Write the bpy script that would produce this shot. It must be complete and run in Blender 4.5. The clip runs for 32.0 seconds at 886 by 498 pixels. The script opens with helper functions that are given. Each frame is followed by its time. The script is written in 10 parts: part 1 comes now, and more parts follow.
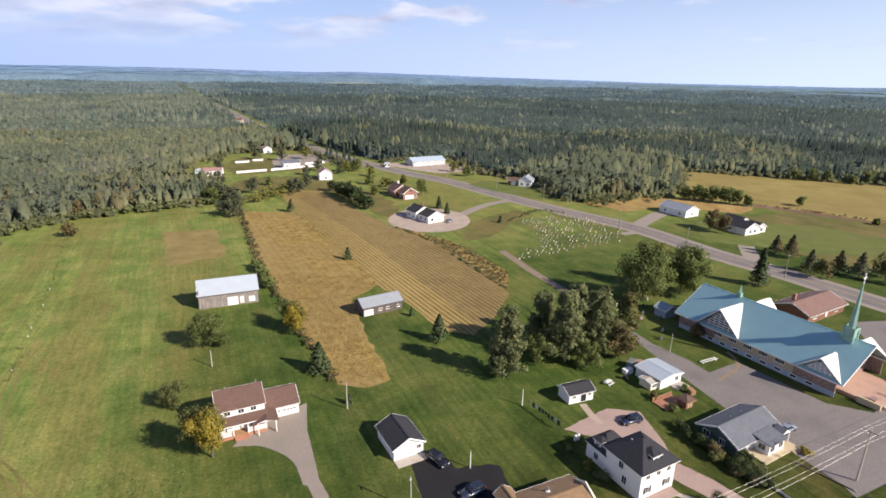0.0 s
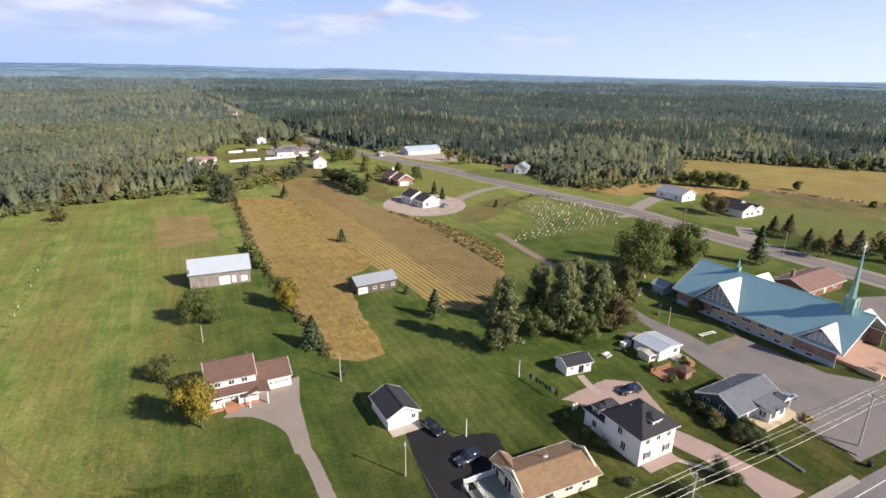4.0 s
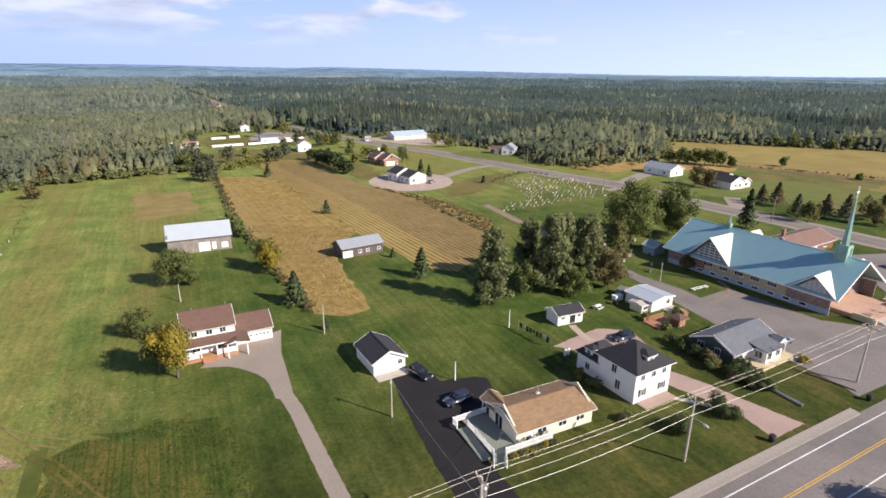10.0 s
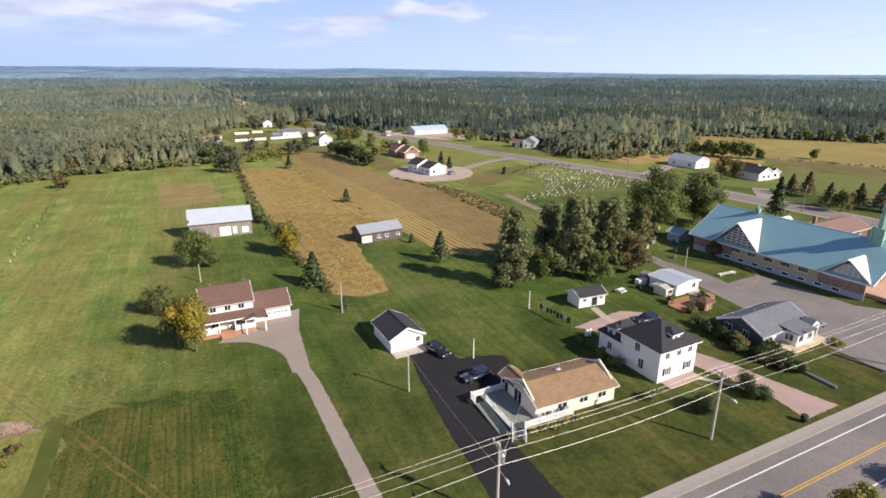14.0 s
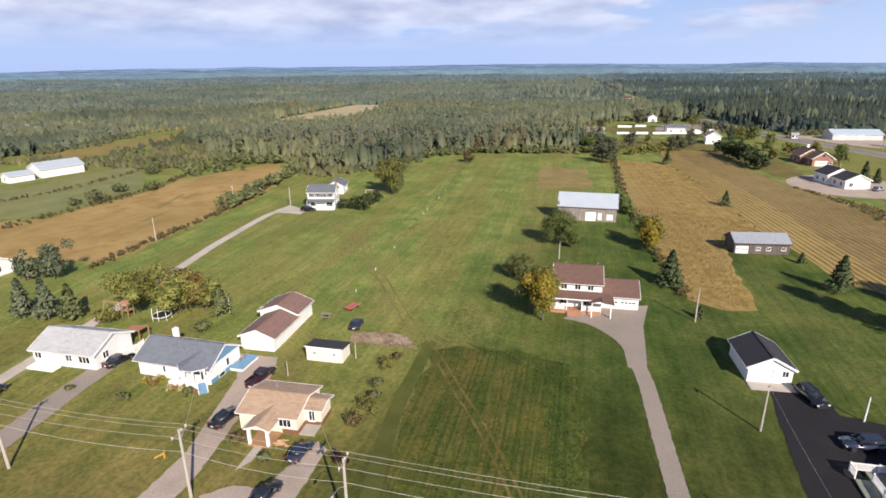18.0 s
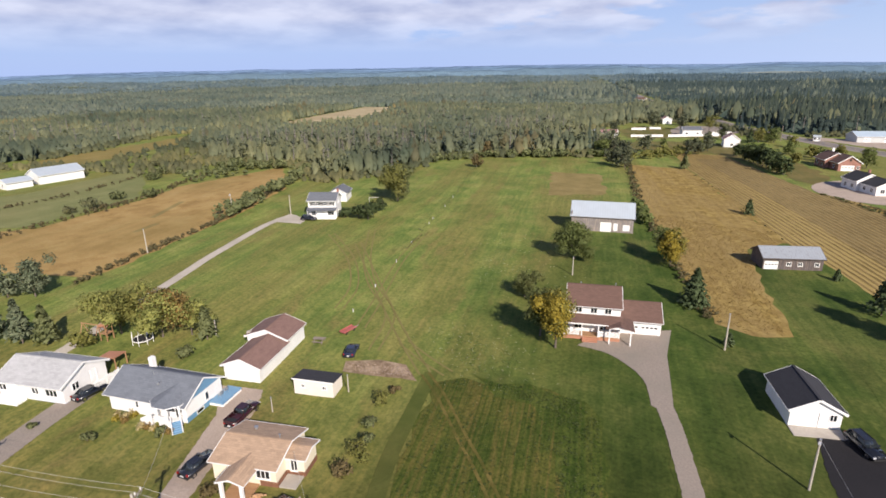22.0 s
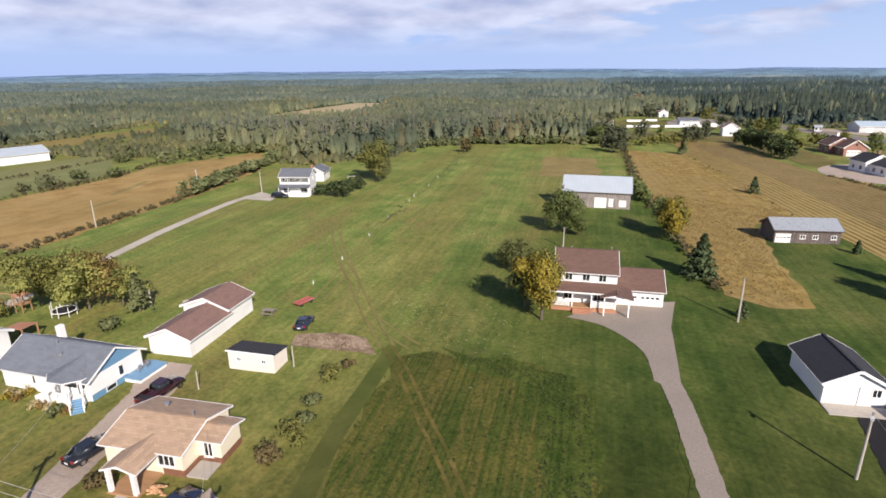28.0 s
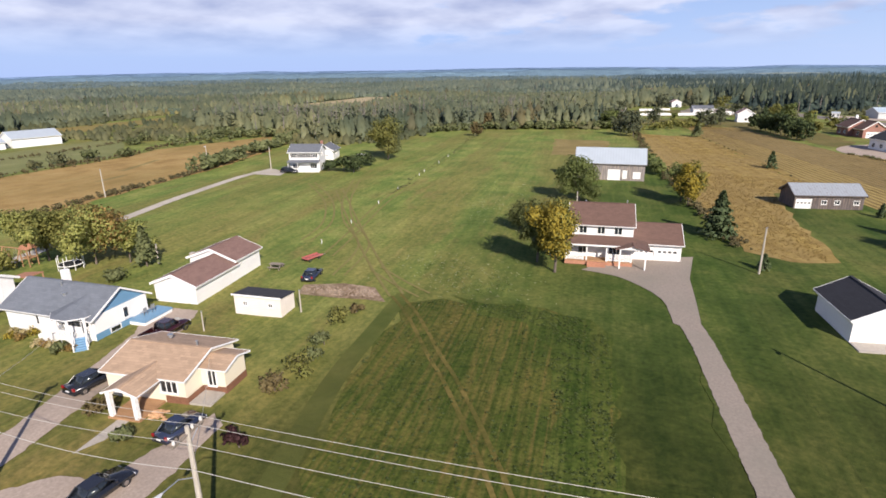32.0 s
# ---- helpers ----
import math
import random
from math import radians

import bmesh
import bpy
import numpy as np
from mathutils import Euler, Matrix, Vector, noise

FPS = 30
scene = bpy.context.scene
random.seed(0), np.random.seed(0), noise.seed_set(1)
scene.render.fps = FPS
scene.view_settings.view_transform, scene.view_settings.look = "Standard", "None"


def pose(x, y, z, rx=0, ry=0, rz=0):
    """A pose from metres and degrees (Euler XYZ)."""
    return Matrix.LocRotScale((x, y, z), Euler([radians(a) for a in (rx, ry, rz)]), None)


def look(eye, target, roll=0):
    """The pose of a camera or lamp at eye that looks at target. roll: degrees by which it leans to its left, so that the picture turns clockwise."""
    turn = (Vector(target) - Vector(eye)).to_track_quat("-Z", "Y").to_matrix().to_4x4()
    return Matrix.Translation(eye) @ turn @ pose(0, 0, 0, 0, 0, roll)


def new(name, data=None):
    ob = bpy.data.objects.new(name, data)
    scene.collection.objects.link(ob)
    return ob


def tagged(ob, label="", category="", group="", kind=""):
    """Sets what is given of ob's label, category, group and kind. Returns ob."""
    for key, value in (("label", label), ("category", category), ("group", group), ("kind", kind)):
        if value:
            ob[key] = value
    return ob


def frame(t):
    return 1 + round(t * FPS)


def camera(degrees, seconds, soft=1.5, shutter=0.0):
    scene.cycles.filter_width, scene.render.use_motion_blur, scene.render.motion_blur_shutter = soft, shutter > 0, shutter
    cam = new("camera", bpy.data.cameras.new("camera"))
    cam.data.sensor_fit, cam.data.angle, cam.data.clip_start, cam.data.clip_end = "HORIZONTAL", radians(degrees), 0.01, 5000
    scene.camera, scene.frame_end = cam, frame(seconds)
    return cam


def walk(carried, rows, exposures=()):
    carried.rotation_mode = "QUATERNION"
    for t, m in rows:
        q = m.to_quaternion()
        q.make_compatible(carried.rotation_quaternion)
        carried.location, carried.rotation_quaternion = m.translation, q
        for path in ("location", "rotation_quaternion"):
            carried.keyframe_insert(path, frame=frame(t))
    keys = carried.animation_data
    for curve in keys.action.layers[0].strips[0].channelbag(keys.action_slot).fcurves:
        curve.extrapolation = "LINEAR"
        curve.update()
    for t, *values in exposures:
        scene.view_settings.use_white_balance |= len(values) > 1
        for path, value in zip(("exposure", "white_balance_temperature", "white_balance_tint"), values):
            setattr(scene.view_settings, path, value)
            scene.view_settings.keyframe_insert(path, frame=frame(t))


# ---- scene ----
cam = camera(77.87, 32.0, 1.7)
# seconds, x, y, z, yaw, pitch, roll
PATH = [
    (0.0, 0.00, 0.00, 63.16, 0.01, -17.78, 1.10),
    (0.5, 0.21, 0.25, 62.77, 0.14, -17.96, 0.95),
    (1.0, 0.35, 0.12, 61.98, 0.18, -17.98, 0.94),
    (1.5, 0.36, 0.29, 61.35, 0.03, -18.02, 0.90),
    (2.0, 0.46, 0.19, 60.42, -0.13, -18.01, 0.87),
    (2.5, 0.43, 0.19, 59.61, -0.24, -18.02, 0.95),
    (3.0, 0.46, 0.21, 58.58, -0.31, -17.93, 0.91),
    (3.5, 0.38, 0.29, 57.92, -0.38, -18.00, 0.90),
    (5.5, 0.70, 0.39, 54.64, -0.45, -18.12, 0.84),
    (6.0, 0.66, 0.27, 53.33, -0.49, -17.99, 0.83),
    (6.5, 0.75, 0.29, 52.48, -0.45, -17.99, 0.74),
    (7.0, 0.73, 0.27, 51.62, -0.49, -18.03, 0.74),
    (7.5, 0.83, 0.30, 50.85, -0.58, -18.03, 0.74),
    (8.0, 0.90, 0.34, 49.77, -0.67, -18.00, 0.67),
    (8.5, 0.86, 0.45, 49.20, -0.88, -18.04, 0.61),
    (9.0, 0.90, 0.49, 48.31, -1.08, -18.03, 0.56),
    (9.5, 1.01, 0.68, 47.75, -1.28, -18.09, 0.49),
    (10.0, 0.96, 0.62, 46.91, -1.66, -18.11, 0.48),
    (10.5, 1.05, 0.60, 46.08, -1.98, -18.05, 0.44),
    (11.0, 1.14, 0.57, 45.23, -2.33, -18.09, 0.35),
    (11.5, 1.18, 0.57, 44.37, -2.74, -18.06, 0.33),
    (12.0, 1.17, 0.59, 43.61, -3.21, -18.10, 0.31),
    (12.5, 1.16, 0.59, 42.67, -3.36, -18.03, 0.32),
    (13.0, 1.19, 0.65, 42.35, -3.15, -17.99, 0.40),
    (13.5, 1.25, 0.61, 42.60, -2.97, -18.04, 0.21),
    (14.0, 1.26, 0.69, 42.76, 0.59, -18.05, 0.11),
    (14.5, 0.98, 0.76, 43.10, 4.73, -18.22, 0.10),
    (16.5, 0.99, 1.90, 42.23, 24.33, -18.37, -0.62),
    (16.7, 1.00, 2.06, 42.08, 26.19, -18.42, -0.62),
    (17.0, 0.62, 1.89, 41.75, 29.44, -18.41, -0.48),
    (17.5, 0.51, 1.65, 41.37, 33.91, -18.41, -0.39),
    (17.8, 0.61, 1.63, 41.06, 37.45, -18.38, -0.51),
    (18.0, 0.75, 1.87, 40.84, 38.59, -18.28, -0.52),
    (18.5, 0.84, 1.70, 40.61, 39.13, -18.23, -0.41),
    (19.0, 0.81, 2.07, 40.64, 39.48, -18.10, -0.61),
    (19.5, 0.31, 2.65, 40.83, 39.60, -18.07, -0.60),
    (20.0, -0.30, 3.52, 40.93, 39.60, -18.06, -0.72),
    (20.5, -0.98, 4.72, 41.19, 39.60, -18.11, -0.67),
    (21.0, -1.74, 6.02, 41.04, 39.57, -17.98, -0.71),
    (21.5, -2.51, 7.56, 41.07, 39.71, -18.05, -0.80),
    (22.0, -3.54, 9.19, 41.06, 39.75, -18.14, -0.81),
    (22.5, -4.61, 10.88, 40.74, 39.35, -18.19, -0.84),
    (23.0, -5.40, 12.77, 40.02, 39.05, -18.00, -0.96),
    (23.5, -6.40, 14.55, 39.27, 38.70, -18.02, -0.89),
    (24.0, -6.94, 15.72, 38.30, 37.97, -17.48, -1.05),
    (24.5, -7.28, 16.99, 37.26, 37.79, -17.57, -1.01),
    (25.0, -7.33, 17.89, 36.54, 37.87, -17.95, -0.86),
    (25.5, -7.20, 18.41, 35.42, 38.22, -18.12, -0.57),
    (27.5, -6.74, 18.49, 32.04, 38.99, -17.71, -0.45),
    (28.0, -6.69, 18.46, 31.28, 39.24, -17.70, -0.47),
    (28.5, -6.71, 18.40, 30.42, 39.39, -17.65, -0.52),
    (29.0, -6.62, 18.35, 29.61, 39.58, -17.66, -0.59),
    (29.5, -6.68, 18.34, 28.81, 39.75, -17.66, -0.56),
    (30.0, -6.66, 18.22, 28.00, 39.94, -17.65, -0.56),
    (30.5, -6.67, 18.19, 27.17, 40.11, -17.65, -0.59),
    (31.0, -6.70, 18.13, 26.25, 40.22, -17.60, -0.56),
    (31.5, -6.64, 18.13, 25.40, 40.29, -17.56, -0.63),
    (32.0, -6.66, 18.13, 24.72, 40.31, -17.71, -0.65),
]
walk(cam, [(t, pose(x, y, z, 90 + pitch, 0, yaw) @ pose(0, 0, 0, 0, 0, roll)) for t, x, y, z, yaw, pitch, roll in PATH],
     exposures=[(0.0, 0.64, 6470, 13.0), (6.0, 0.68, 6480, 12.5), (13.0, 0.7, 6480, 12.5), (17.0, 0.6, 6440, 12.5), (24.0, 0.48, 6400, 13.0), (28.0, 0.51, 6350, 13.0), (32.0, 0.55, 6300, 13.0)])

# ---- sky, sun, exposure ----
SUN_AZ, SUN_EL = -29.0, 31.5  # where the sun stands: degrees from +x, and above the horizon
sd = Vector((math.cos(radians(SUN_EL)) * math.cos(radians(SUN_AZ)), math.cos(radians(SUN_EL)) * math.sin(radians(SUN_AZ)), math.sin(radians(SUN_EL))))
sun = new("sun", bpy.data.lights.new("sun", "SUN"))
sun.data.energy, sun.data.angle, sun.data.color = 5.0, radians(0.6), (1.0, 0.9, 0.77)
sun.matrix_basis = look(sd * 300, (0, 0, 0))

world = bpy.data.worlds.new("world")
scene.world = world
world.use_nodes = True
wn, wl_ = world.node_tree.nodes, world.node_tree.links
wn.clear()
sky = wn.new("ShaderNodeTexSky")
sky.sky_type, sky.sun_disc = "NISHITA", False
sky.sun_elevation, sky.sun_rotation = radians(SUN_EL), radians(90 - SUN_AZ)
sky.air_density, sky.dust_density, sky.ozone_density = 1.0, 0.2, 2.5
wtc = wn.new("ShaderNodeTexCoord")
sep = wn.new("ShaderNodeSeparateXYZ")
wl_.new(wtc.outputs["Generated"], sep.inputs[0])


def wmath(op, a, b):
    n = wn.new("ShaderNodeMath")
    n.operation = op
    for i, v in enumerate((a, b)):
        if isinstance(v, (int, float)):
            n.inputs[i].default_value = v
        else:
            wl_.new(v, n.inputs[i])
    return n.outputs[0]


up = wmath("ADD", wmath("MAXIMUM", sep.outputs[2], 0.0), 0.19)
cmb = wn.new("ShaderNodeCombineXYZ")
wl_.new(wmath("DIVIDE", sep.outputs[0], up), cmb.inputs[0])
wl_.new(wmath("DIVIDE", sep.outputs[1], up), cmb.inputs[1])
cn = wn.new("ShaderNodeTexNoise")
cn.inputs["Scale"].default_value, cn.inputs["Detail"].default_value, cn.inputs["Roughness"].default_value = 1.35, 9.0, 0.52
wl_.new(cmb.outputs[0], cn.inputs["Vector"])
cramp = wn.new("ShaderNodeValToRGB")
cramp.color_ramp.elements[0].position, cramp.color_ramp.elements[1].position = 0.48, 0.575
cramp.color_ramp.interpolation = "EASE"
# a bank of cloud to the west, thinning to the east, clear just over the horizon
bank = wmath("ADD", cn.outputs["Fac"], wmath("MULTIPLY", sep.outputs[0], -0.22))
wl_.new(bank, cramp.inputs[0])
clear_ = wn.new("ShaderNodeMapRange")
wl_.new(sep.outputs[2], clear_.inputs[0])
clear_.inputs[1].default_value, clear_.inputs[2].default_value = 0.028, 0.085
high = wn.new("ShaderNodeMapRange")
wl_.new(sep.outputs[2], high.inputs[0])
for i_, v_ in ((1, 0.18), (2, 0.5), (3, 0.85), (4, 0.2)):
    high.inputs[i_].default_value = v_
cn2 = wn.new("ShaderNodeTexNoise")
cn2.inputs["Scale"].default_value, cn2.inputs["Detail"].default_value = 2.1, 6.0
wl_.new(cmb.outputs[0], cn2.inputs["Vector"])
ccol = wn.new("ShaderNodeValToRGB")
ccol.color_ramp.elements[0].position, ccol.color_ramp.elements[1].position = 0.35, 0.62
ccol.color_ramp.elements[0].color, ccol.color_ramp.elements[1].color = (4.5, 4.95, 6.9, 1), (7.9, 8.2, 9.6, 1)
wl_.new(cn2.outputs["Fac"], ccol.inputs[0])
cmix = wn.new("ShaderNodeMix")
cmix.data_type = "RGBA"
wl_.new(wmath("MULTIPLY", wmath("MULTIPLY", cramp.outputs["Color"], clear_.outputs[0]), high.outputs[0]), cmix.inputs[0])
tint = wn.new("ShaderNodeMix")
tint.data_type, tint.blend_type = "RGBA", "MULTIPLY"
tint.inputs[0].default_value, tint.inputs[7].default_value = 1.0, (0.62, 0.72, 1.0, 1)
wl_.new(sky.outputs[0], tint.inputs[6])
# pale summer haze, densest at the horizon and towards the sun
veil = wn.new("ShaderNodeMapRange")
wl_.new(sep.outputs[2], veil.inputs[0])
for i_, v_ in ((1, 0.0), (2, 0.3), (3, 0.95), (4, 0.0)):
    veil.inputs[i_].default_value = v_
side = wn.new("ShaderNodeMapRange")
wl_.new(wmath("ADD", wmath("MULTIPLY", sep.outputs[0], sd.x), wmath("MULTIPLY", sep.outputs[1], sd.y)), side.inputs[0])
for i_, v_ in ((1, -0.8), (2, 0.8), (3, 0.0), (4, 1.0)):
    side.inputs[i_].default_value = v_
pale = wn.new("ShaderNodeMix")
pale.data_type = "RGBA"
pale.inputs[6].default_value, pale.inputs[7].default_value = (4.5, 5.9, 9.4, 1), (9.3, 10.6, 12.0, 1)
wl_.new(side.outputs[0], pale.inputs[0])
hazed = wn.new("ShaderNodeMix")
hazed.data_type = "RGBA"
wl_.new(veil.outputs[0], hazed.inputs[0])
wl_.new(tint.outputs[2], hazed.inputs[6])
wl_.new(pale.outputs[2], hazed.inputs[7])
wl_.new(hazed.outputs[2], cmix.inputs[6])
wl_.new(ccol.outputs["Color"], cmix.inputs[7])
bg = wn.new("ShaderNodeBackground")
bg.inputs["Strength"].default_value = 0.07
wl_.new(cmix.outputs[2], bg.inputs["Color"])
wo = wn.new("ShaderNodeOutputWorld")
wl_.new(bg.outputs[0], wo.inputs[0])


# ---- materials ----
def nodes_of(name):
    m = bpy.data.materials.new(name)
    m.use_nodes = True
    nt = m.node_tree
    return m, nt, nt.nodes["Principled BSDF"]


def noise_of(nt, vec, scale, detail=4.0, rough=0.55):
    n = nt.nodes.new("ShaderNodeTexNoise")
    n.inputs["Scale"].default_value, n.inputs["Detail"].default_value, n.inputs["Roughness"].default_value = scale, detail, rough
    nt.links.new(vec, n.inputs["Vector"])
    return n.outputs["Fac"]


def ramp_of(nt, fac, stops):
    r = nt.nodes.new("ShaderNodeValToRGB")
    els = r.color_ramp.elements
    while len(els) < len(stops):
        els.new(0.5)
    for e, (p, c) in zip(els, stops):
        e.position, e.color = p, (*c, 1)
    nt.links.new(fac, r.inputs[0])
    return r.outputs["Color"]


def mix_of(nt, fac, a, b, kind="MIX"):
    n = nt.nodes.new("ShaderNodeMix")
    n.data_type, n.blend_type = "RGBA", kind
    for i, v in ((0, fac), (6, a), (7, b)):
        if isinstance(v, (int, float)):
            n.inputs[i].default_value = v
        elif isinstance(v, tuple):
            n.inputs[i].default_value = (*v, 1)
        else:
            nt.links.new(v, n.inputs[i])
    return n.outputs[2]


def bump_of(nt, bsdf, height, strength, dist):
    b = nt.nodes.new("ShaderNodeBump")
    b.inputs["Strength"].default_value, b.inputs["Distance"].default_value = strength, dist
    nt.links.new(height, b.inputs["Height"])
    nt.links.new(b.outputs[0], bsdf.inputs["Normal"])


def coords(nt, stretch=(1, 1, 1), turn=0.0):
    tc, mp = nt.nodes.new("ShaderNodeTexCoord"), nt.nodes.new("ShaderNodeMapping")
    mp.inputs["Rotation"].default_value = (0, 0, radians(turn))
    nt.links.new(tc.outputs["Object"], mp.inputs[0])
    st = nt.nodes.new("ShaderNodeMapping")
    st.inputs["Scale"].default_value = stretch
    nt.links.new(mp.outputs[0], st.inputs[0])
    return st.outputs[0]


def mul(c, k):
    return tuple(min(1.0, v * k) for v in c)


def surface(name, col, rough=0.8, metal=0.0, var=0.18, big=0.35, fine=6.0, bump=0.25, dist=0.01, stretch=(1, 1, 1), stain=None, spec=0.5):
    """A surface with grain, blotches and fine relief; stain: a second colour in large patches."""
    m, nt, b = nodes_of(name)
    v = coords(nt, stretch)
    f, g = noise_of(nt, v, fine, 5), noise_of(nt, v, big, 3)
    c = ramp_of(nt, f, [(0.3, mul(col, 1 - var)), (0.7, mul(col, 1 + var))])
    c = mix_of(nt, mix_fac(nt, g, 0.45, 0.7, 0.6), c, stain or mul(col, 1 - 1.2 * var))
    nt.links.new(c, b.inputs["Base Color"])
    b.inputs["Roughness"].default_value, b.inputs["Metallic"].default_value = rough, metal
    b.inputs["Specular IOR Level"].default_value = spec
    if bump:
        bump_of(nt, b, f, bump, dist)
    return m


def mix_fac(nt, fac, lo, hi, top):
    n = nt.nodes.new("ShaderNodeMapRange")
    nt.links.new(fac, n.inputs[0])
    for i, v in ((1, lo), (2, hi), (3, 0.0), (4, top)):
        n.inputs[i].default_value = v
    return n.outputs[0]


def wave_of(nt, vec, scale, axis="X", distortion=0.0):
    w = nt.nodes.new("ShaderNodeTexWave")
    w.bands_direction = axis
    w.inputs["Scale"].default_value, w.inputs["Distortion"].default_value = scale, distortion
    w.inputs["Detail"].default_value = 2.0
    nt.links.new(vec, w.inputs["Vector"])
    return w.outputs["Fac"]


def siding(name, col, pitch=0.2, rough=0.55, axis="Z", depth=0.012, groove=0.8, worn=0.35):
    """Lapped boards: fine lines of relief at the pitch given."""
    m, nt, b = nodes_of(name)
    v = coords(nt)
    w = wave_of(nt, v, 0.3142 / pitch, axis)
    g = noise_of(nt, v, 0.6, 4)
    c = mix_of(nt, mix_fac(nt, w, 0.0, 0.25, 1.0), mul(col, groove), col)
    c = mix_of(nt, mix_fac(nt, g, 0.45, 0.65, worn), c, mul(col, 0.82 if worn < 0.5 else 0.55))
    if worn > 0.5:
        c = mix_of(nt, mix_fac(nt, noise_of(nt, coords(nt, (3, 3, 0.3)), 1.6, 4), 0.48, 0.62, 0.7), c, (col[0] * 1.5, col[1] * 1.35, col[2] * 1.2))
    nt.links.new(c, b.inputs["Base Color"])
    b.inputs["Roughness"].default_value = rough
    bump_of(nt, b, w, 0.5, depth)
    return m


def shingle(name, col, var=0.15):
    """Asphalt shingles: courses and mottled tabs."""
    m, nt, b = nodes_of(name)
    v = coords(nt)
    br = nt.nodes.new("ShaderNodeTexBrick")
    br.inputs["Scale"].default_value = 1.0
    br.inputs["Brick Width"].default_value, br.inputs["Row Height"].default_value, br.inputs["Mortar Size"].default_value = 0.6, 0.28, 0.012
    br.inputs["Color1"].default_value, br.inputs["Color2"].default_value, br.inputs["Mortar"].default_value = (*mul(col, 1 - var), 1), (*mul(col, 1 + var), 1), (*mul(col, 0.55), 1)
    nt.links.new(v, br.inputs["Vector"])
    f = noise_of(nt, v, 9.0, 5)
    g = noise_of(nt, v, 0.5, 4)
    c = mix_of(nt, mix_fac(nt, f, 0.3, 0.7, 0.55), br.outputs["Color"], mul(col, 0.75))
    c = mix_of(nt, mix_fac(nt, g, 0.42, 0.7, 0.5), c, mul(col, 1.13))
    nt.links.new(c, b.inputs["Base Color"])
    b.inputs["Roughness"].default_value = 0.92
    bump_of(nt, b, f, 0.5, 0.02)
    return m


def rib_metal(name, col, pitch=0.35, rough=0.42, metal=0.0, rust=None, spec=0.5, groove=0.78):
    """Ribbed sheet roofing; the ribs run down the slope (local y)."""
    m, nt, b = nodes_of(name)
    v = coords(nt)
    w = wave_of(nt, v, 0.3142 / pitch, "X")
    g, f = noise_of(nt, v, 0.4, 4), noise_of(nt, v, 3.0, 5)
    c = mix_of(nt, mix_fac(nt, w, 0.0, 0.2, 1.0), mul(col, groove), col)
    c = mix_of(nt, mix_fac(nt, g, 0.4, 0.7, 0.55), c, mul(col, 0.86))
    if rust:
        c = mix_of(nt, mix_fac(nt, f, 0.56, 0.72, 0.7), c, rust)
    nt.links.new(c, b.inputs["Base Color"])
    b.inputs["Roughness"].default_value, b.inputs["Metallic"].default_value = rough, metal
    b.inputs["Specular IOR Level"].default_value = spec
    bump_of(nt, b, w, 0.4, 0.02)
    return m


def leafy(name, dark, light, through_=0.36, patch=0.35, macro=False):
    """Leaves: every leaf clump its own shade, with larger drifts of colour."""
    m, nt, b = nodes_of(name)
    geo = nt.nodes.new("ShaderNodeNewGeometry")
    v = coords(nt)
    c = ramp_of(nt, geo.outputs["Random Per Island"], [(0.0, dark), (0.6, tuple((a + d) / 2 for a, d in zip(dark, light))), (1.0, light)])
    g = noise_of(nt, v, 0.45, 3)
    c = mix_of(nt, mix_fac(nt, g, 0.4, 0.65, patch), c, mul(dark, 0.95))
    if macro:
        each = noise_of(nt, v, 0.085, 3, 0.6)
        c = mix_of(nt, mix_fac(nt, each, 0.5, 0.64, 0.75), c, (0.72, 0.8, 0.84), "MULTIPLY")
        c = mix_of(nt, mix_fac(nt, each, 0.48, 0.36, 0.75), c, (1.22, 1.16, 1.05), "MULTIPLY")
        c = mix_of(nt, mix_fac(nt, noise_of(nt, v, 0.0075, 5, 0.6), 0.5, 0.4, 0.9), c, (0.62, 0.7, 0.76), "MULTIPLY")
        c = mix_of(nt, mix_fac(nt, noise_of(nt, v, 0.011, 4, 0.6), 0.5, 0.62, 0.8), c, (1.36, 1.26, 1.1), "MULTIPLY")
    nt.links.new(c, b.inputs["Base Color"])
    b.inputs["Roughness"].default_value, b.inputs["Specular IOR Level"].default_value = 0.75, 0.25
    tr = nt.nodes.new("ShaderNodeBsdfTranslucent")
    nt.links.new(c, tr.inputs["Color"])
    mx = nt.nodes.new("ShaderNodeMixShader")
    mx.inputs[0].default_value = through_
    nt.links.new(b.outputs[0], mx.inputs[1])
    nt.links.new(tr.outputs[0], mx.inputs[2])
    nt.links.new(mx.outputs[0], nt.nodes["Material Output"].inputs["Surface"])
    return m


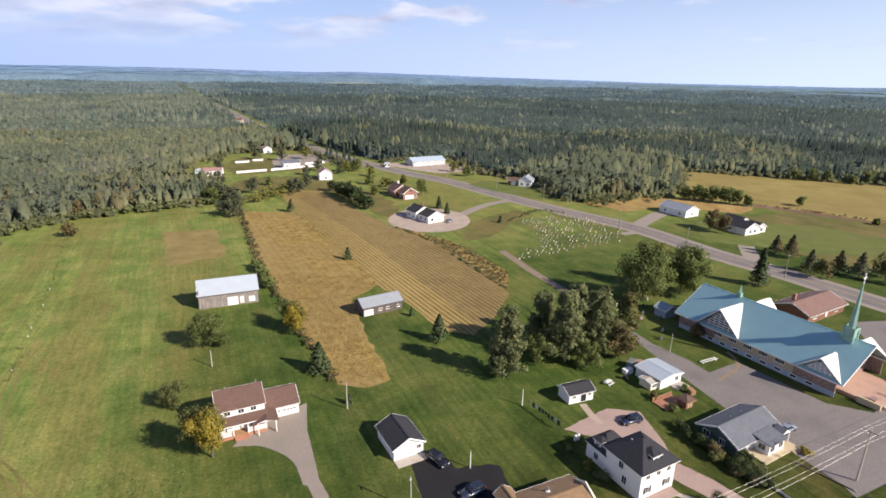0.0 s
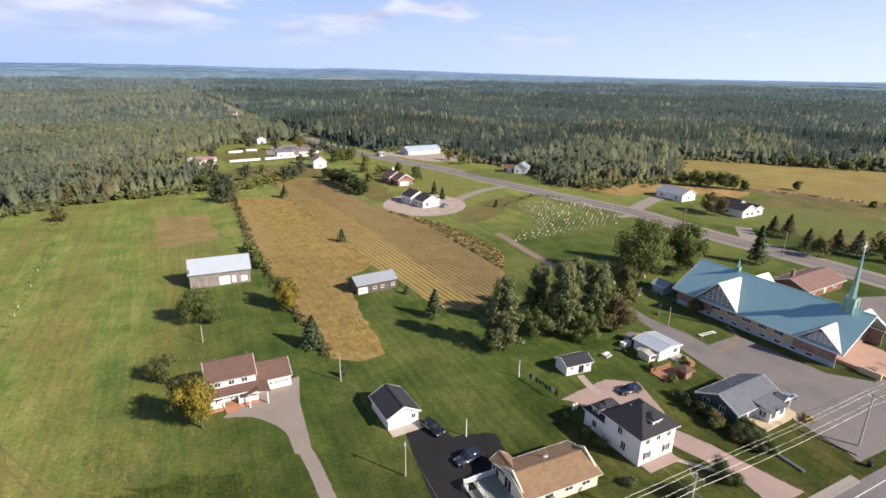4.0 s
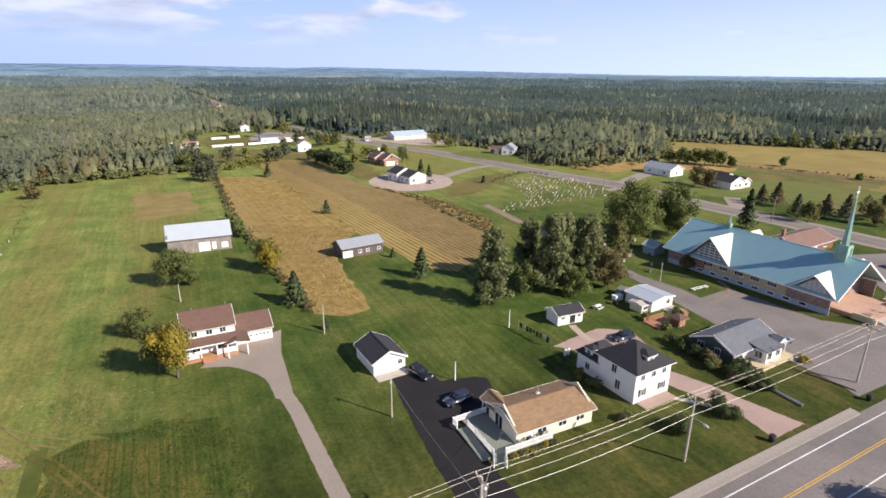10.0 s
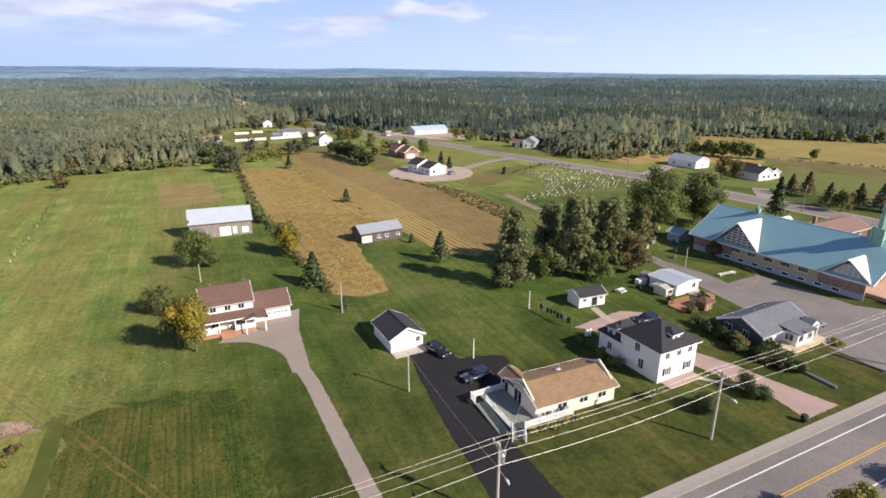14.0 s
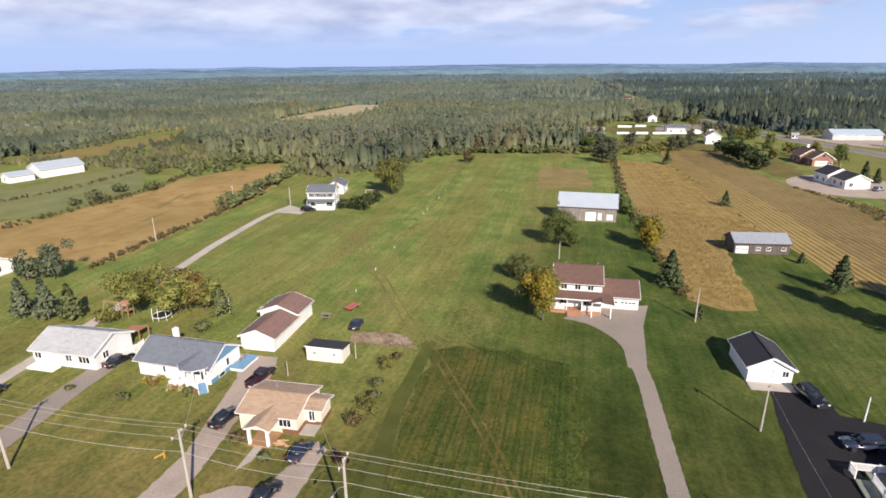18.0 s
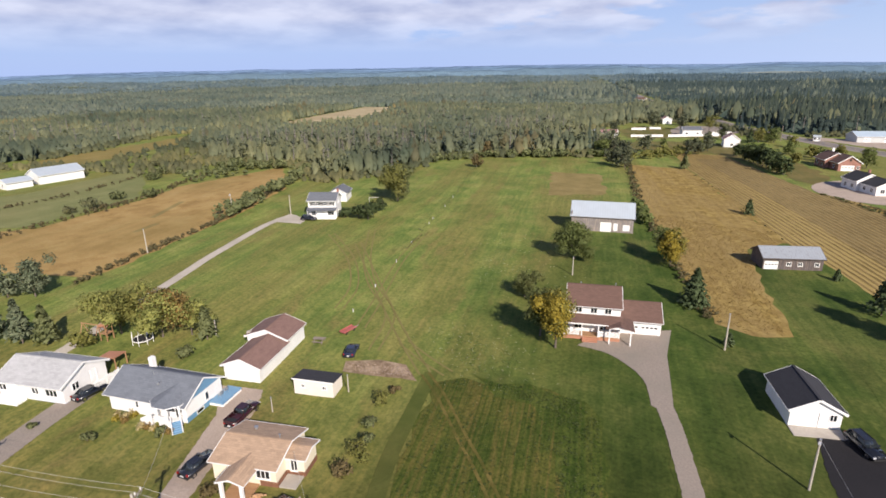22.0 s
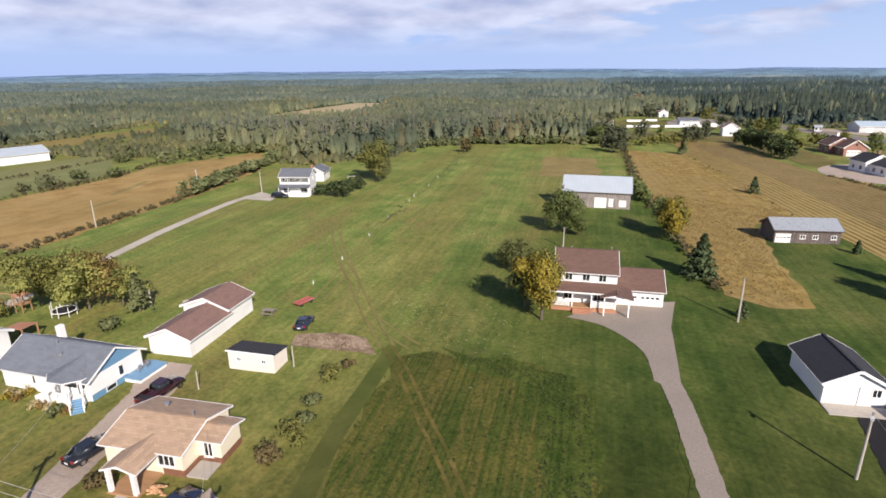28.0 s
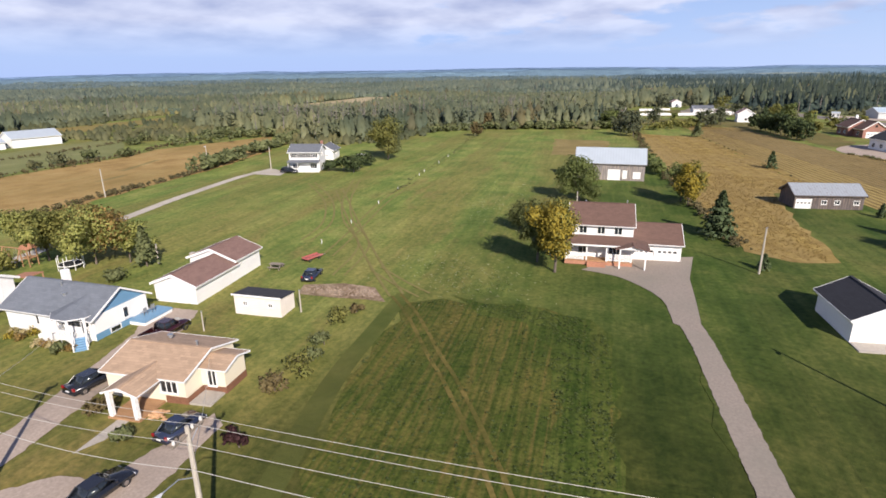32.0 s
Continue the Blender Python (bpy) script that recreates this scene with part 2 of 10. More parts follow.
def meadow(name, stops, big=0.02, mid=0.12, fine=2.2, drift=None, stripe=0.0, stripe_pitch=2.0, turn=0.0, second=None, bump=0.6, dist=0.12):
    """Grass and field cover: drifts at tens of metres, mottling at metres, blades below; stripe: mowing or tillage lines."""
    m, nt, b = nodes_of(name)
    v = coords(nt)
    a, c1, f = noise_of(nt, v, big, 4, 0.6), noise_of(nt, v, mid, 5, 0.65), noise_of(nt, v, fine, 6, 0.7)
    c = ramp_of(nt, c1, stops)
    if second:
        c = mix_of(nt, mix_fac(nt, a, 0.42, 0.66, 0.85), c, second)
    if drift:
        long_ = noise_of(nt, coords(nt, (0.22, 0.012, 1), -27), 1.0, 4, 0.6)
        c = mix_of(nt, mix_fac(nt, long_, 0.42, 0.68, 0.75), c, drift)
    c = mix_of(nt, mix_fac(nt, f, 0.35, 0.75, 0.5), c, mul(stops[0][1], 0.6))
    if stripe:
        vs = coords(nt, turn=turn)
        w = wave_of(nt, vs, 0.3142 / stripe_pitch, "X", 0.6)
        c = mix_of(nt, mix_fac(nt, w, 0.3, 0.7, stripe), c, mul(stops[-1][1], 1.15))
    nt.links.new(c, b.inputs["Base Color"])
    b.inputs["Roughness"].default_value, b.inputs["Specular IOR Level"].default_value = 0.95, 0.15
    bump_of(nt, b, f, bump, dist)
    return m


def drilled(name, stops, straw, furrow):
    """Weedy crop in drill rows: straw-coloured and dark furrow lines, uneven along their length."""
    m, nt, b = nodes_of(name)
    v = coords(nt)
    mid, clump, f = noise_of(nt, v, 0.16, 5, 0.65), noise_of(nt, v, 0.8, 5, 0.7), noise_of(nt, v, 3.0, 5, 0.72)
    c = ramp_of(nt, mid, stops)
    rows_, thin = noise_of(nt, coords(nt, (3.0, 0.025, 1), -25), 1.0, 3, 0.55), noise_of(nt, coords(nt, (0.55, 0.022, 1), -31), 1.0, 4, 0.6)
    c = mix_of(nt, mix_fac(nt, rows_, 0.5, 0.66, 0.5), c, straw)
    c = mix_of(nt, mix_fac(nt, thin, 0.5, 0.62, 0.35), c, straw)
    c = mix_of(nt, mix_fac(nt, rows_, 0.48, 0.36, 0.6), c, furrow)
    c = mix_of(nt, mix_fac(nt, clump, 0.5, 0.62, 0.6), c, (0.6, 0.75, 0.55), "MULTIPLY")
    c = mix_of(nt, mix_fac(nt, f, 0.5, 0.62, 0.7), c, (0.5, 0.6, 0.45), "MULTIPLY")
    c = mix_of(nt, mix_fac(nt, f, 0.48, 0.36, 0.6), c, (1.5, 1.4, 1.3), "MULTIPLY")
    nt.links.new(c, b.inputs["Base Color"])
    b.inputs["Roughness"].default_value, b.inputs["Specular IOR Level"].default_value = 0.95, 0.12
    bump_of(nt, b, clump, 0.9, 0.2)
    return m


def turf(name, near, far_, dry, span=160.0, mow=0.0, pitch=2.2):
    """Grass that passes from lush lawn by the street to yellower meadow further out, streaked along the mowing direction."""
    m, nt, b = nodes_of(name)
    v = coords(nt)
    r = coords(nt, turn=-27)
    sp = nt.nodes.new("ShaderNodeSeparateXYZ")
    nt.links.new(r, sp.inputs[0])
    big, mid, clump, f = noise_of(nt, v, 0.017, 4, 0.6), noise_of(nt, v, 0.09, 5, 0.65), noise_of(nt, v, 0.33, 6, 0.72), noise_of(nt, v, 1.7, 6, 0.75)
    streak, lane = noise_of(nt, coords(nt, (0.42, 0.016, 1), -27), 1.0, 5, 0.62), noise_of(nt, coords(nt, (0.075, 0.006, 1), -27), 1.0, 3, 0.5)

    def calc(op, p, q):
        n = nt.nodes.new("ShaderNodeMath")
        n.operation = op
        for i, v_ in enumerate((p, q)):
            if isinstance(v_, (int, float)):
                n.inputs[i].default_value = v_
            else:
                nt.links.new(v_, n.inputs[i])
        return n.outputs[0]

    # yellower west of the farmhouse and beyond the barn, lush by the houses
    west = calc("MINIMUM", calc("MULTIPLY", calc("MINIMUM", calc("ADD", sp.outputs[0], 11.0), 15.0), -5.0), 130.0)
    inward = calc("MULTIPLY", calc("MINIMUM", calc("SUBTRACT", sp.outputs[1], 62.0), 45.0), 1.2)
    street = calc("MULTIPLY", calc("MINIMUM", calc("SUBTRACT", sp.outputs[1], 60.0), 0.0), 3.5)
    beyond = calc("MULTIPLY", calc("MAXIMUM", calc("SUBTRACT", sp.outputs[1], span), 0.0), 3.0)
    drifts = calc("MULTIPLY", calc("SUBTRACT", big, 0.5), 260.0)
    out = mix_fac(nt, calc("ADD", calc("ADD", calc("ADD", west, beyond), calc("ADD", inward, street)), drifts), -45.0, 75.0, 1.0)
    c = mix_of(nt, out, ramp_of(nt, mid, [(0.39, near[0]), (0.5, near[1]), (0.62, near[2])]), ramp_of(nt, mid, [(0.39, far_[0]), (0.5, far_[1]), (0.62, far_[2])]))
    # thin, olive grass along the street
    c = mix_of(nt, mix_fac(nt, calc("ADD", sp.outputs[1], calc("MULTIPLY", calc("SUBTRACT", mid, 0.5), 60.0)), 78.0, 48.0, 1.0), c, (0.92, 0.71, 0.78), "MULTIPLY")
    c = mix_of(nt, mix_fac(nt, streak, 0.49, 0.6, 0.6), c, (1.2, 1.15, 1.14), "MULTIPLY")
    c = mix_of(nt, mix_fac(nt, streak, 0.49, 0.38, 0.6), c, (0.8, 0.86, 0.82), "MULTIPLY")
    thin = nt.nodes.new("ShaderNodeMath")
    thin.operation = "MULTIPLY"
    nt.links.new(mix_fac(nt, lane, 0.48, 0.6, 0.5), thin.inputs[0])
    nt.links.new(mix_fac(nt, out, -0.3, 0.8, 1.0), thin.inputs[1])
    c = mix_of(nt, thin.outputs[0], c, dry)
    c = mix_of(nt, mix_fac(nt, noise_of(nt, v, 0.035, 5, 0.6), 0.45, 0.7, 0.4), c, mix_of(nt, out, mul(near[2], 1.25), mul(dry, 0.8)))
    swath = noise_of(nt, coords(nt, (1.3, 0.07, 1), -24), 1.0, 4, 0.65)
    c = mix_of(nt, mix_fac(nt, swath, 0.5, 0.64, 0.55), c, (0.68, 0.8, 0.7), "MULTIPLY")
    c = mix_of(nt, mix_fac(nt, swath, 0.48, 0.36, 0.5), c, (1.3, 1.2, 1.2), "MULTIPLY")
    rusty = noise_of(nt, coords(nt, (0.16, 0.05, 1), -24), 1.0, 5, 0.7)
    worn = nt.nodes.new("ShaderNodeMath")
    worn.operation = "MULTIPLY"
    nt.links.new(mix_fac(nt, rusty, 0.53, 0.67, 0.52), worn.inputs[0])
    nt.links.new(mix_fac(nt, out, 0.0, 0.6, 1.0), worn.inputs[1])
    c = mix_of(nt, worn.outputs[0], c, (0.215, 0.155, 0.06))
    c = mix_of(nt, mix_fac(nt, clump, 0.5, 0.64, 0.5), c, (0.6, 0.72, 0.58), "MULTIPLY")
    c = mix_of(nt, mix_fac(nt, f, 0.5, 0.62, 0.6), c, (0.5, 0.58, 0.48), "MULTIPLY")
    c = mix_of(nt, mix_fac(nt, f, 0.48, 0.36, 0.7), c, (1.5, 1.36, 1.35), "MULTIPLY")
    if mow:
        w = wave_of(nt, r, 0.3142 / pitch, "X", 0.5)
        c = mix_of(nt, mix_fac(nt, w, 0.3, 0.7, mow), c, (1.5, 1.4, 1.5), "MULTIPLY")
    nt.links.new(c, b.inputs["Base Color"])
    b.inputs["Roughness"].default_value, b.inputs["Specular IOR Level"].default_value = 0.95, 0.12
    bump_of(nt, b, f, 0.7, 0.09)
    return m


def glass_like(name, col=(0.02, 0.025, 0.03), rough=0.08):
    m, nt, b = nodes_of(name)
    b.inputs["Base Color"].default_value = (*col, 1)
    b.inputs["Roughness"].default_value, b.inputs["Specular IOR Level"].default_value = rough, 0.8
    return m


NEAR = [(0.036, 0.065, 0.0115), (0.053, 0.083, 0.016), (0.085, 0.102, 0.025)]
FAR = [(0.13, 0.18, 0.042), (0.175, 0.214, 0.053), (0.23, 0.24, 0.07)]
m_ground = turf("meadow_grass", NEAR, FAR, (0.19, 0.162, 0.05))
m_lawn = turf("mown_lawn", NEAR, [mul(c_, 0.9) for c_ in FAR], (0.1, 0.098, 0.03), 150.0, 0.22)
m_striped = turf("mown_strips", NEAR, FAR, (0.1, 0.098, 0.03), 200.0, 0.32, 1.9)
m_dry = meadow("dry_grass", [(0.38, (0.195, 0.128, 0.037)), (0.5, (0.29, 0.2, 0.058)), (0.6, (0.385, 0.282, 0.09))], mid=0.3, fine=2.2, second=(0.27, 0.195, 0.08), drift=(0.33, 0.24, 0.1), stripe=0.12, stripe_pitch=2.2, turn=-28)
m_stubble = meadow("stubble_rows", [(0.38, (0.168, 0.118, 0.039)), (0.5, (0.236, 0.17, 0.056)), (0.62, (0.325, 0.245, 0.087))], stripe=0.75, stripe_pitch=1.5, turn=-30, second=(0.15, 0.105, 0.04), drift=(0.25, 0.17, 0.06))
m_bare = meadow("bleached_patch", [(0.35, (0.2, 0.158, 0.058)), (0.5, (0.26, 0.2, 0.076)), (0.65, (0.3, 0.235, 0.095))])
m_brownfield = meadow("brown_field", [(0.38, (0.27, 0.172, 0.06)), (0.5, (0.37, 0.248, 0.092)), (0.62, (0.45, 0.32, 0.13))], second=(0.26, 0.19, 0.065), drift=(0.39, 0.26, 0.1))
m_hayfield = meadow("hay_field", [(0.25, (0.2, 0.155, 0.045)), (0.5, (0.26, 0.2, 0.065)), (0.8, (0.3, 0.24, 0.085))], second=(0.16, 0.15, 0.05))
m_crop = drilled("clover_crop", [(0.38, (0.048, 0.07, 0.0125)), (0.5, (0.07, 0.086, 0.0165)), (0.62, (0.1, 0.102, 0.022))], (0.155, 0.108, 0.034), (0.036, 0.052, 0.0085))
m_clover = drilled("clover_band", [(0.38, (0.042, 0.066, 0.01)), (0.5, (0.062, 0.085, 0.015)), (0.62, (0.092, 0.112, 0.023))], (0.1, 0.1, 0.024), (0.032, 0.052, 0.009))
m_pasture = meadow("rough_pasture", [(0.38, (0.1, 0.1, 0.03)), (0.5, (0.15, 0.132, 0.042)), (0.62, (0.21, 0.168, 0.06))], big=0.025, mid=0.06, fine=0.8, second=(0.2, 0.15, 0.055), drift=(0.11, 0.12, 0.034))
m_dirt = surface("bare_dirt", (0.23, 0.17, 0.12), 0.95, var=0.3, fine=4, bump=0.6, dist=0.05, stain=(0.14, 0.11, 0.07))
m_gravel = surface("pale_gravel", (0.27, 0.225, 0.185), 0.95, var=0.15, fine=5, big=0.15, bump=0.5, dist=0.02, stain=(0.22, 0.2, 0.16))
m_pale_gravel = surface("chalky_gravel", (0.46, 0.41, 0.34), 0.95, var=0.2, fine=5, big=0.15, bump=0.5, dist=0.02, stain=(0.33, 0.29, 0.23))
m_pink_gravel = surface("pinkish_gravel", (0.385, 0.308, 0.248), 0.95, var=0.2, fine=5, big=0.15, bump=0.5, dist=0.02, stain=(0.25, 0.2, 0.16))
m_brickpave = surface("pinkish_paving", (0.36, 0.26, 0.22), 0.9, var=0.14, fine=5, big=0.2, bump=0.4, dist=0.02, stain=(0.28, 0.21, 0.18))
m_asphalt = surface("worn_asphalt", (0.188, 0.166, 0.152), 0.88, var=0.16, fine=3, big=0.09, bump=0.3, dist=0.01, stain=(0.105, 0.1, 0.098))
m_asphalt_new = surface("fresh_asphalt", (0.022, 0.021, 0.023), 0.8, var=0.3, fine=9, big=0.2, bump=0.3, dist=0.01, stain=(0.03, 0.028, 0.03), spec=0.12)
m_concrete = surface("sidewalk_concrete", (0.4, 0.36, 0.31), 0.9, var=0.12, fine=6, bump=0.2, stain=(0.3, 0.27, 0.23))
m_walkway = surface("grey_pavement_concrete", (0.31, 0.275, 0.235), 0.92, var=0.16, fine=6, bump=0.2, stain=(0.22, 0.195, 0.165))
m_line_white = surface("road_paint_white", (0.72, 0.72, 0.7), 0.7, var=0.12, fine=4, stain=(0.45, 0.44, 0.42))
m_line_yellow = surface("road_paint_yellow", (0.62, 0.36, 0.05), 0.7, var=0.15, fine=4, stain=(0.4, 0.27, 0.08))
m_white = siding("white_siding", (0.8, 0.79, 0.77), 0.2)
m_cream = siding("cream_siding", (0.76, 0.68, 0.53), 0.2)
m_whitepaint = surface("white_paint", (0.8, 0.79, 0.77), 0.5, var=0.04, bump=0.05)
m_trim = surface("white_trim", (0.8, 0.79, 0.77), 0.45, var=0.05, bump=0.0)
m_brown_roof = shingle("brown_shingles", (0.135, 0.078, 0.06))
m_black_roof = shingle("black_shingles", (0.03, 0.03, 0.036))
m_grey_roof = shingle("grey_shingles", (0.15, 0.165, 0.19))
m_slate_roof = shingle("slate_grey_shingles", (0.13, 0.14, 0.16))
m_faded_brown = shingle("faded_brown_shingles", (0.205, 0.122, 0.1))
m_rust_roof = shingle("rusty_tan_shingles", (0.25, 0.16, 0.088), 0.2)
m_pink_roof = shingle("faded_red_shingles", (0.34, 0.2, 0.18), 0.12)
m_palewall = siding("pale_grey_siding", (0.5, 0.52, 0.52), 0.3)
m_tan_roof = shingle("tan_shingles", (0.41, 0.285, 0.19), 0.2)
m_pale_roof = shingle("pale_grey_shingles", (0.42, 0.42, 0.42), 0.15)
m_tin = rib_metal("pale_tin_sheets", (0.56, 0.62, 0.66), 0.6, 0.4, 0.35, groove=0.9)
m_blue_tin = rib_metal("pale_blue_sheet_roof", (0.44, 0.53, 0.6), 0.6, 0.4, 0.1, groove=0.9)
m_tin_old = rib_metal("patched_tin_sheets", (0.38, 0.41, 0.44), 0.5, 0.5, 0.3, rust=(0.16, 0.11, 0.085))
m_teal = rib_metal("teal_sheet_roof", (0.3, 0.5, 0.53), 0.4, 0.36, 0.35, groove=0.88)
# pale version of the sheet roof: sun glare on the cross gables put into colour
m_glare_metal = rib_metal("sun_glare_sheet_roof", (0.78, 0.74, 0.66), 0.4, 0.4, 0.0)
m_copper_green = surface("weathered_green_copper", (0.25, 0.4, 0.33), 0.6, var=0.15, fine=5, stain=(0.11, 0.2, 0.16))
m_barnwood = siding("weathered_grey_boards", (0.235, 0.212, 0.2), 0.45, 0.9, "X", 0.03, 0.55, 0.7)
m_barnwood_dark = siding("dark_weathered_boards", (0.12, 0.1, 0.095), 0.45, 0.9, "X", 0.03, 0.5, 0.7)
m_shedwood = siding("blue_grey_boards", (0.25, 0.32, 0.37), 0.2, 0.8, "X")
m_blue = siding("blue_siding", (0.13, 0.27, 0.42), 0.2)
m_bluedeck = siding("blue_deck_boards", (0.16, 0.3, 0.45), 0.14, 0.7, "X")
m_deck = siding("weathered_deck_boards", (0.2, 0.22, 0.18), 0.14, 0.8, "X")
m_wood = surface("tan_wood", (0.35, 0.2, 0.1), 0.75, var=0.2, fine=5, stretch=(1, 8, 1), stain=(0.25, 0.14, 0.07))
m_splitwood = surface("split_firewood", (0.5, 0.3, 0.16), 0.85, var=0.3, fine=5, stain=(0.3, 0.16, 0.08))
m_paledeck = surface("pale_new_boards", (0.52, 0.42, 0.27), 0.75, var=0.12, fine=5, stretch=(6, 1, 1), stain=(0.42, 0.34, 0.22))
m_orange_wood = surface("orange_stained_wood", (0.4, 0.19, 0.115), 0.7, var=0.2, fine=5)
m_brickface = surface("brown_brick_face", (0.2, 0.09, 0.05), 0.85, var=0.25, fine=4)
m_redbrick = surface("red_brick_face", (0.3, 0.15, 0.115), 0.85, var=0.25, fine=4)
m_stone = surface("mixed_fieldstone", (0.3, 0.2, 0.17), 0.9, var=0.35, fine=2.2, big=0.8, bump=0.6, dist=0.04, stain=(0.17, 0.13, 0.12))
m_foundation = surface("pale_blue_foundation", (0.36, 0.42, 0.5), 0.85, var=0.12)
m_buffbrick = surface("buff_brick", (0.5, 0.4, 0.26), 0.85, var=0.14, fine=5)
m_plaza = surface("terracotta_paving", (0.45, 0.285, 0.215), 0.9, var=0.16, fine=3)
m_glass = glass_like("window_glass")
m_pole = surface("weathered_pole_wood", (0.24, 0.2, 0.16), 0.9, var=0.2, fine=6, stretch=(4, 4, 0.5))
m_palepole = surface("bleached_pole_wood", (0.4, 0.36, 0.3), 0.9, var=0.2, fine=6, stretch=(4, 4, 0.5))
m_metal = surface("galvanised_metal", (0.45, 0.46, 0.47), 0.4, 0.7, var=0.1)
m_wire = surface("aluminium_wire", (0.55, 0.52, 0.46), 0.5, 0.3, var=0.1, bump=0)
m_rubber = surface("black_rubber", (0.015, 0.015, 0.016), 0.85, var=0.1)
m_chrome = surface("bright_metal", (0.6, 0.6, 0.62), 0.25, 1.0, var=0.05, bump=0)
m_redlamp = glass_like("red_lamp_lens", (0.25, 0.01, 0.01), 0.2)
m_lamplens = glass_like("clear_lamp_lens", (0.6, 0.6, 0.62), 0.15)
m_headstone = surface("grey_granite", (0.22, 0.2, 0.18), 0.85, var=0.2, fine=12)
m_headstone_dark = surface("dark_granite", (0.09, 0.085, 0.09), 0.35, var=0.2, fine=12)
m_headstone_pale = surface("pale_marble", (0.42, 0.37, 0.31), 0.9, var=0.1, fine=8)
m_bark = surface("grey_bark", (0.12, 0.095, 0.075), 0.95, var=0.3, fine=4, stretch=(3, 3, 0.6), bump=0.6, dist=0.03)
m_greybark = surface("bare_grey_wood", (0.19, 0.17, 0.15), 0.95, var=0.25, fine=3, bump=0.4, dist=0.02)
L_green = leafy("green_leaves", (0.125, 0.16, 0.048), (0.25, 0.28, 0.098), 0.46)
L_poplar = leafy("poplar_leaves", (0.135, 0.158, 0.068), (0.33, 0.35, 0.165), 0.46)
L_yellow = leafy("yellowing_leaves", (0.25, 0.205, 0.032), (0.47, 0.36, 0.055))
L_mixed = leafy("turning_leaves", (0.15, 0.16, 0.04), (0.31, 0.285, 0.085))
L_maple = leafy("maple_leaves", (0.26, 0.285, 0.08), (0.52, 0.5, 0.165), 0.5)
L_fir = leafy("fir_needles", (0.05, 0.075, 0.032), (0.105, 0.135, 0.058), 0.15)
L_brush = leafy("brown_brush", (0.09, 0.078, 0.036), (0.2, 0.165, 0.08), 0.3)
L_pine = leafy("pine_needles", (0.075, 0.1, 0.058), (0.22, 0.24, 0.14), 0.2)
L_orange = leafy("orange_leaves", (0.25, 0.175, 0.06), (0.55, 0.37, 0.13), 0.48)
L_rust = leafy("rusty_leaves", (0.12, 0.095, 0.042), (0.25, 0.19, 0.085))
L_spruce = leafy("spruce_needles", (0.084, 0.116, 0.088), (0.142, 0.176, 0.13), 0.44, 0.25, True)
L_deep_spruce = leafy("deep_spruce_needles", (0.051, 0.076, 0.068), (0.092, 0.12, 0.1), 0.4, 0.25, True)
L_shrub = leafy("shrub_leaves", (0.12, 0.142, 0.058), (0.235, 0.25, 0.11))
L_purple = leafy("purple_leaves", (0.03, 0.012, 0.014), (0.09, 0.04, 0.04))
L_tallgrass = leafy("dry_grass_blades", (0.2, 0.136, 0.045), (0.5, 0.372, 0.145), 0.45, 0.3)
L_herb = leafy("ditch_weeds", (0.1, 0.088, 0.04), (0.22, 0.18, 0.085), 0.3)
m_dark_stubble = meadow("ploughed_stubble", [(0.38, (0.145, 0.102, 0.042)), (0.5, (0.192, 0.138, 0.057)), (0.62, (0.25, 0.188, 0.08))], stripe=0.6, stripe_pitch=1.5, turn=-30, second=(0.13, 0.095, 0.036))
m_crop_track = meadow("pressed_crop", [(0.36, (0.075, 0.078, 0.016)), (0.5, (0.13, 0.107, 0.027)), (0.62, (0.18, 0.138, 0.04))], mid=0.3)
m_margin = meadow("flattened_grass", [(0.36, (0.068, 0.088, 0.018)), (0.5, (0.096, 0.112, 0.025)), (0.64, (0.13, 0.136, 0.035))], mid=0.25, fine=2.0, second=(0.085, 0.08, 0.022))
m_soil = meadow("raked_soil", [(0.38, (0.19, 0.13, 0.08)), (0.5, (0.32, 0.23, 0.15)), (0.62, (0.45, 0.34, 0.235))], mid=0.5, fine=2.5, second=(0.17, 0.14, 0.07), bump=1.0, dist=0.2)
m_track = meadow("pressed_grass", [(0.25, (0.17, 0.15, 0.05)), (0.5, (0.215, 0.185, 0.066)), (0.8, (0.25, 0.21, 0.08))], mid=0.3)
# distance haze put into the colour: bluer and paler than the near woods
L_far_haze_spruce = leafy("distant_hazed_needles", (0.087, 0.127, 0.124), (0.126, 0.17, 0.158), 0.45, 0.25, True)
L_far_haze_green = leafy("distant_hazed_leaves", (0.192, 0.232, 0.18), (0.25, 0.284, 0.218), 0.46, 0.25, True)
L_far_haze_mixed = leafy("distant_hazed_turning_leaves", (0.185, 0.2, 0.15), (0.235, 0.242, 0.18), 0.46, 0.25, True)

# woodland leaves lifted and blued to carry some haze as well
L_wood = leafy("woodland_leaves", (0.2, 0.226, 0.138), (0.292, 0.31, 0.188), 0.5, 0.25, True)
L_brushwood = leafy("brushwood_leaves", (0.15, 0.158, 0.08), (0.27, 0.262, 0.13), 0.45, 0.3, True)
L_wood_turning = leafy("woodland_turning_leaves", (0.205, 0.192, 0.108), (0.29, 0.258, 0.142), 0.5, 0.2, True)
# stronger haze blue in these colours, for woods beyond 1350 m
L_hazy_spruce = leafy("remote_hazed_needles", (0.128, 0.195, 0.232), (0.162, 0.234, 0.268), 0.45, 0.25, True)
L_hazy_green = leafy("remote_hazed_leaves", (0.184, 0.248, 0.258), (0.226, 0.292, 0.296), 0.45, 0.25, True)
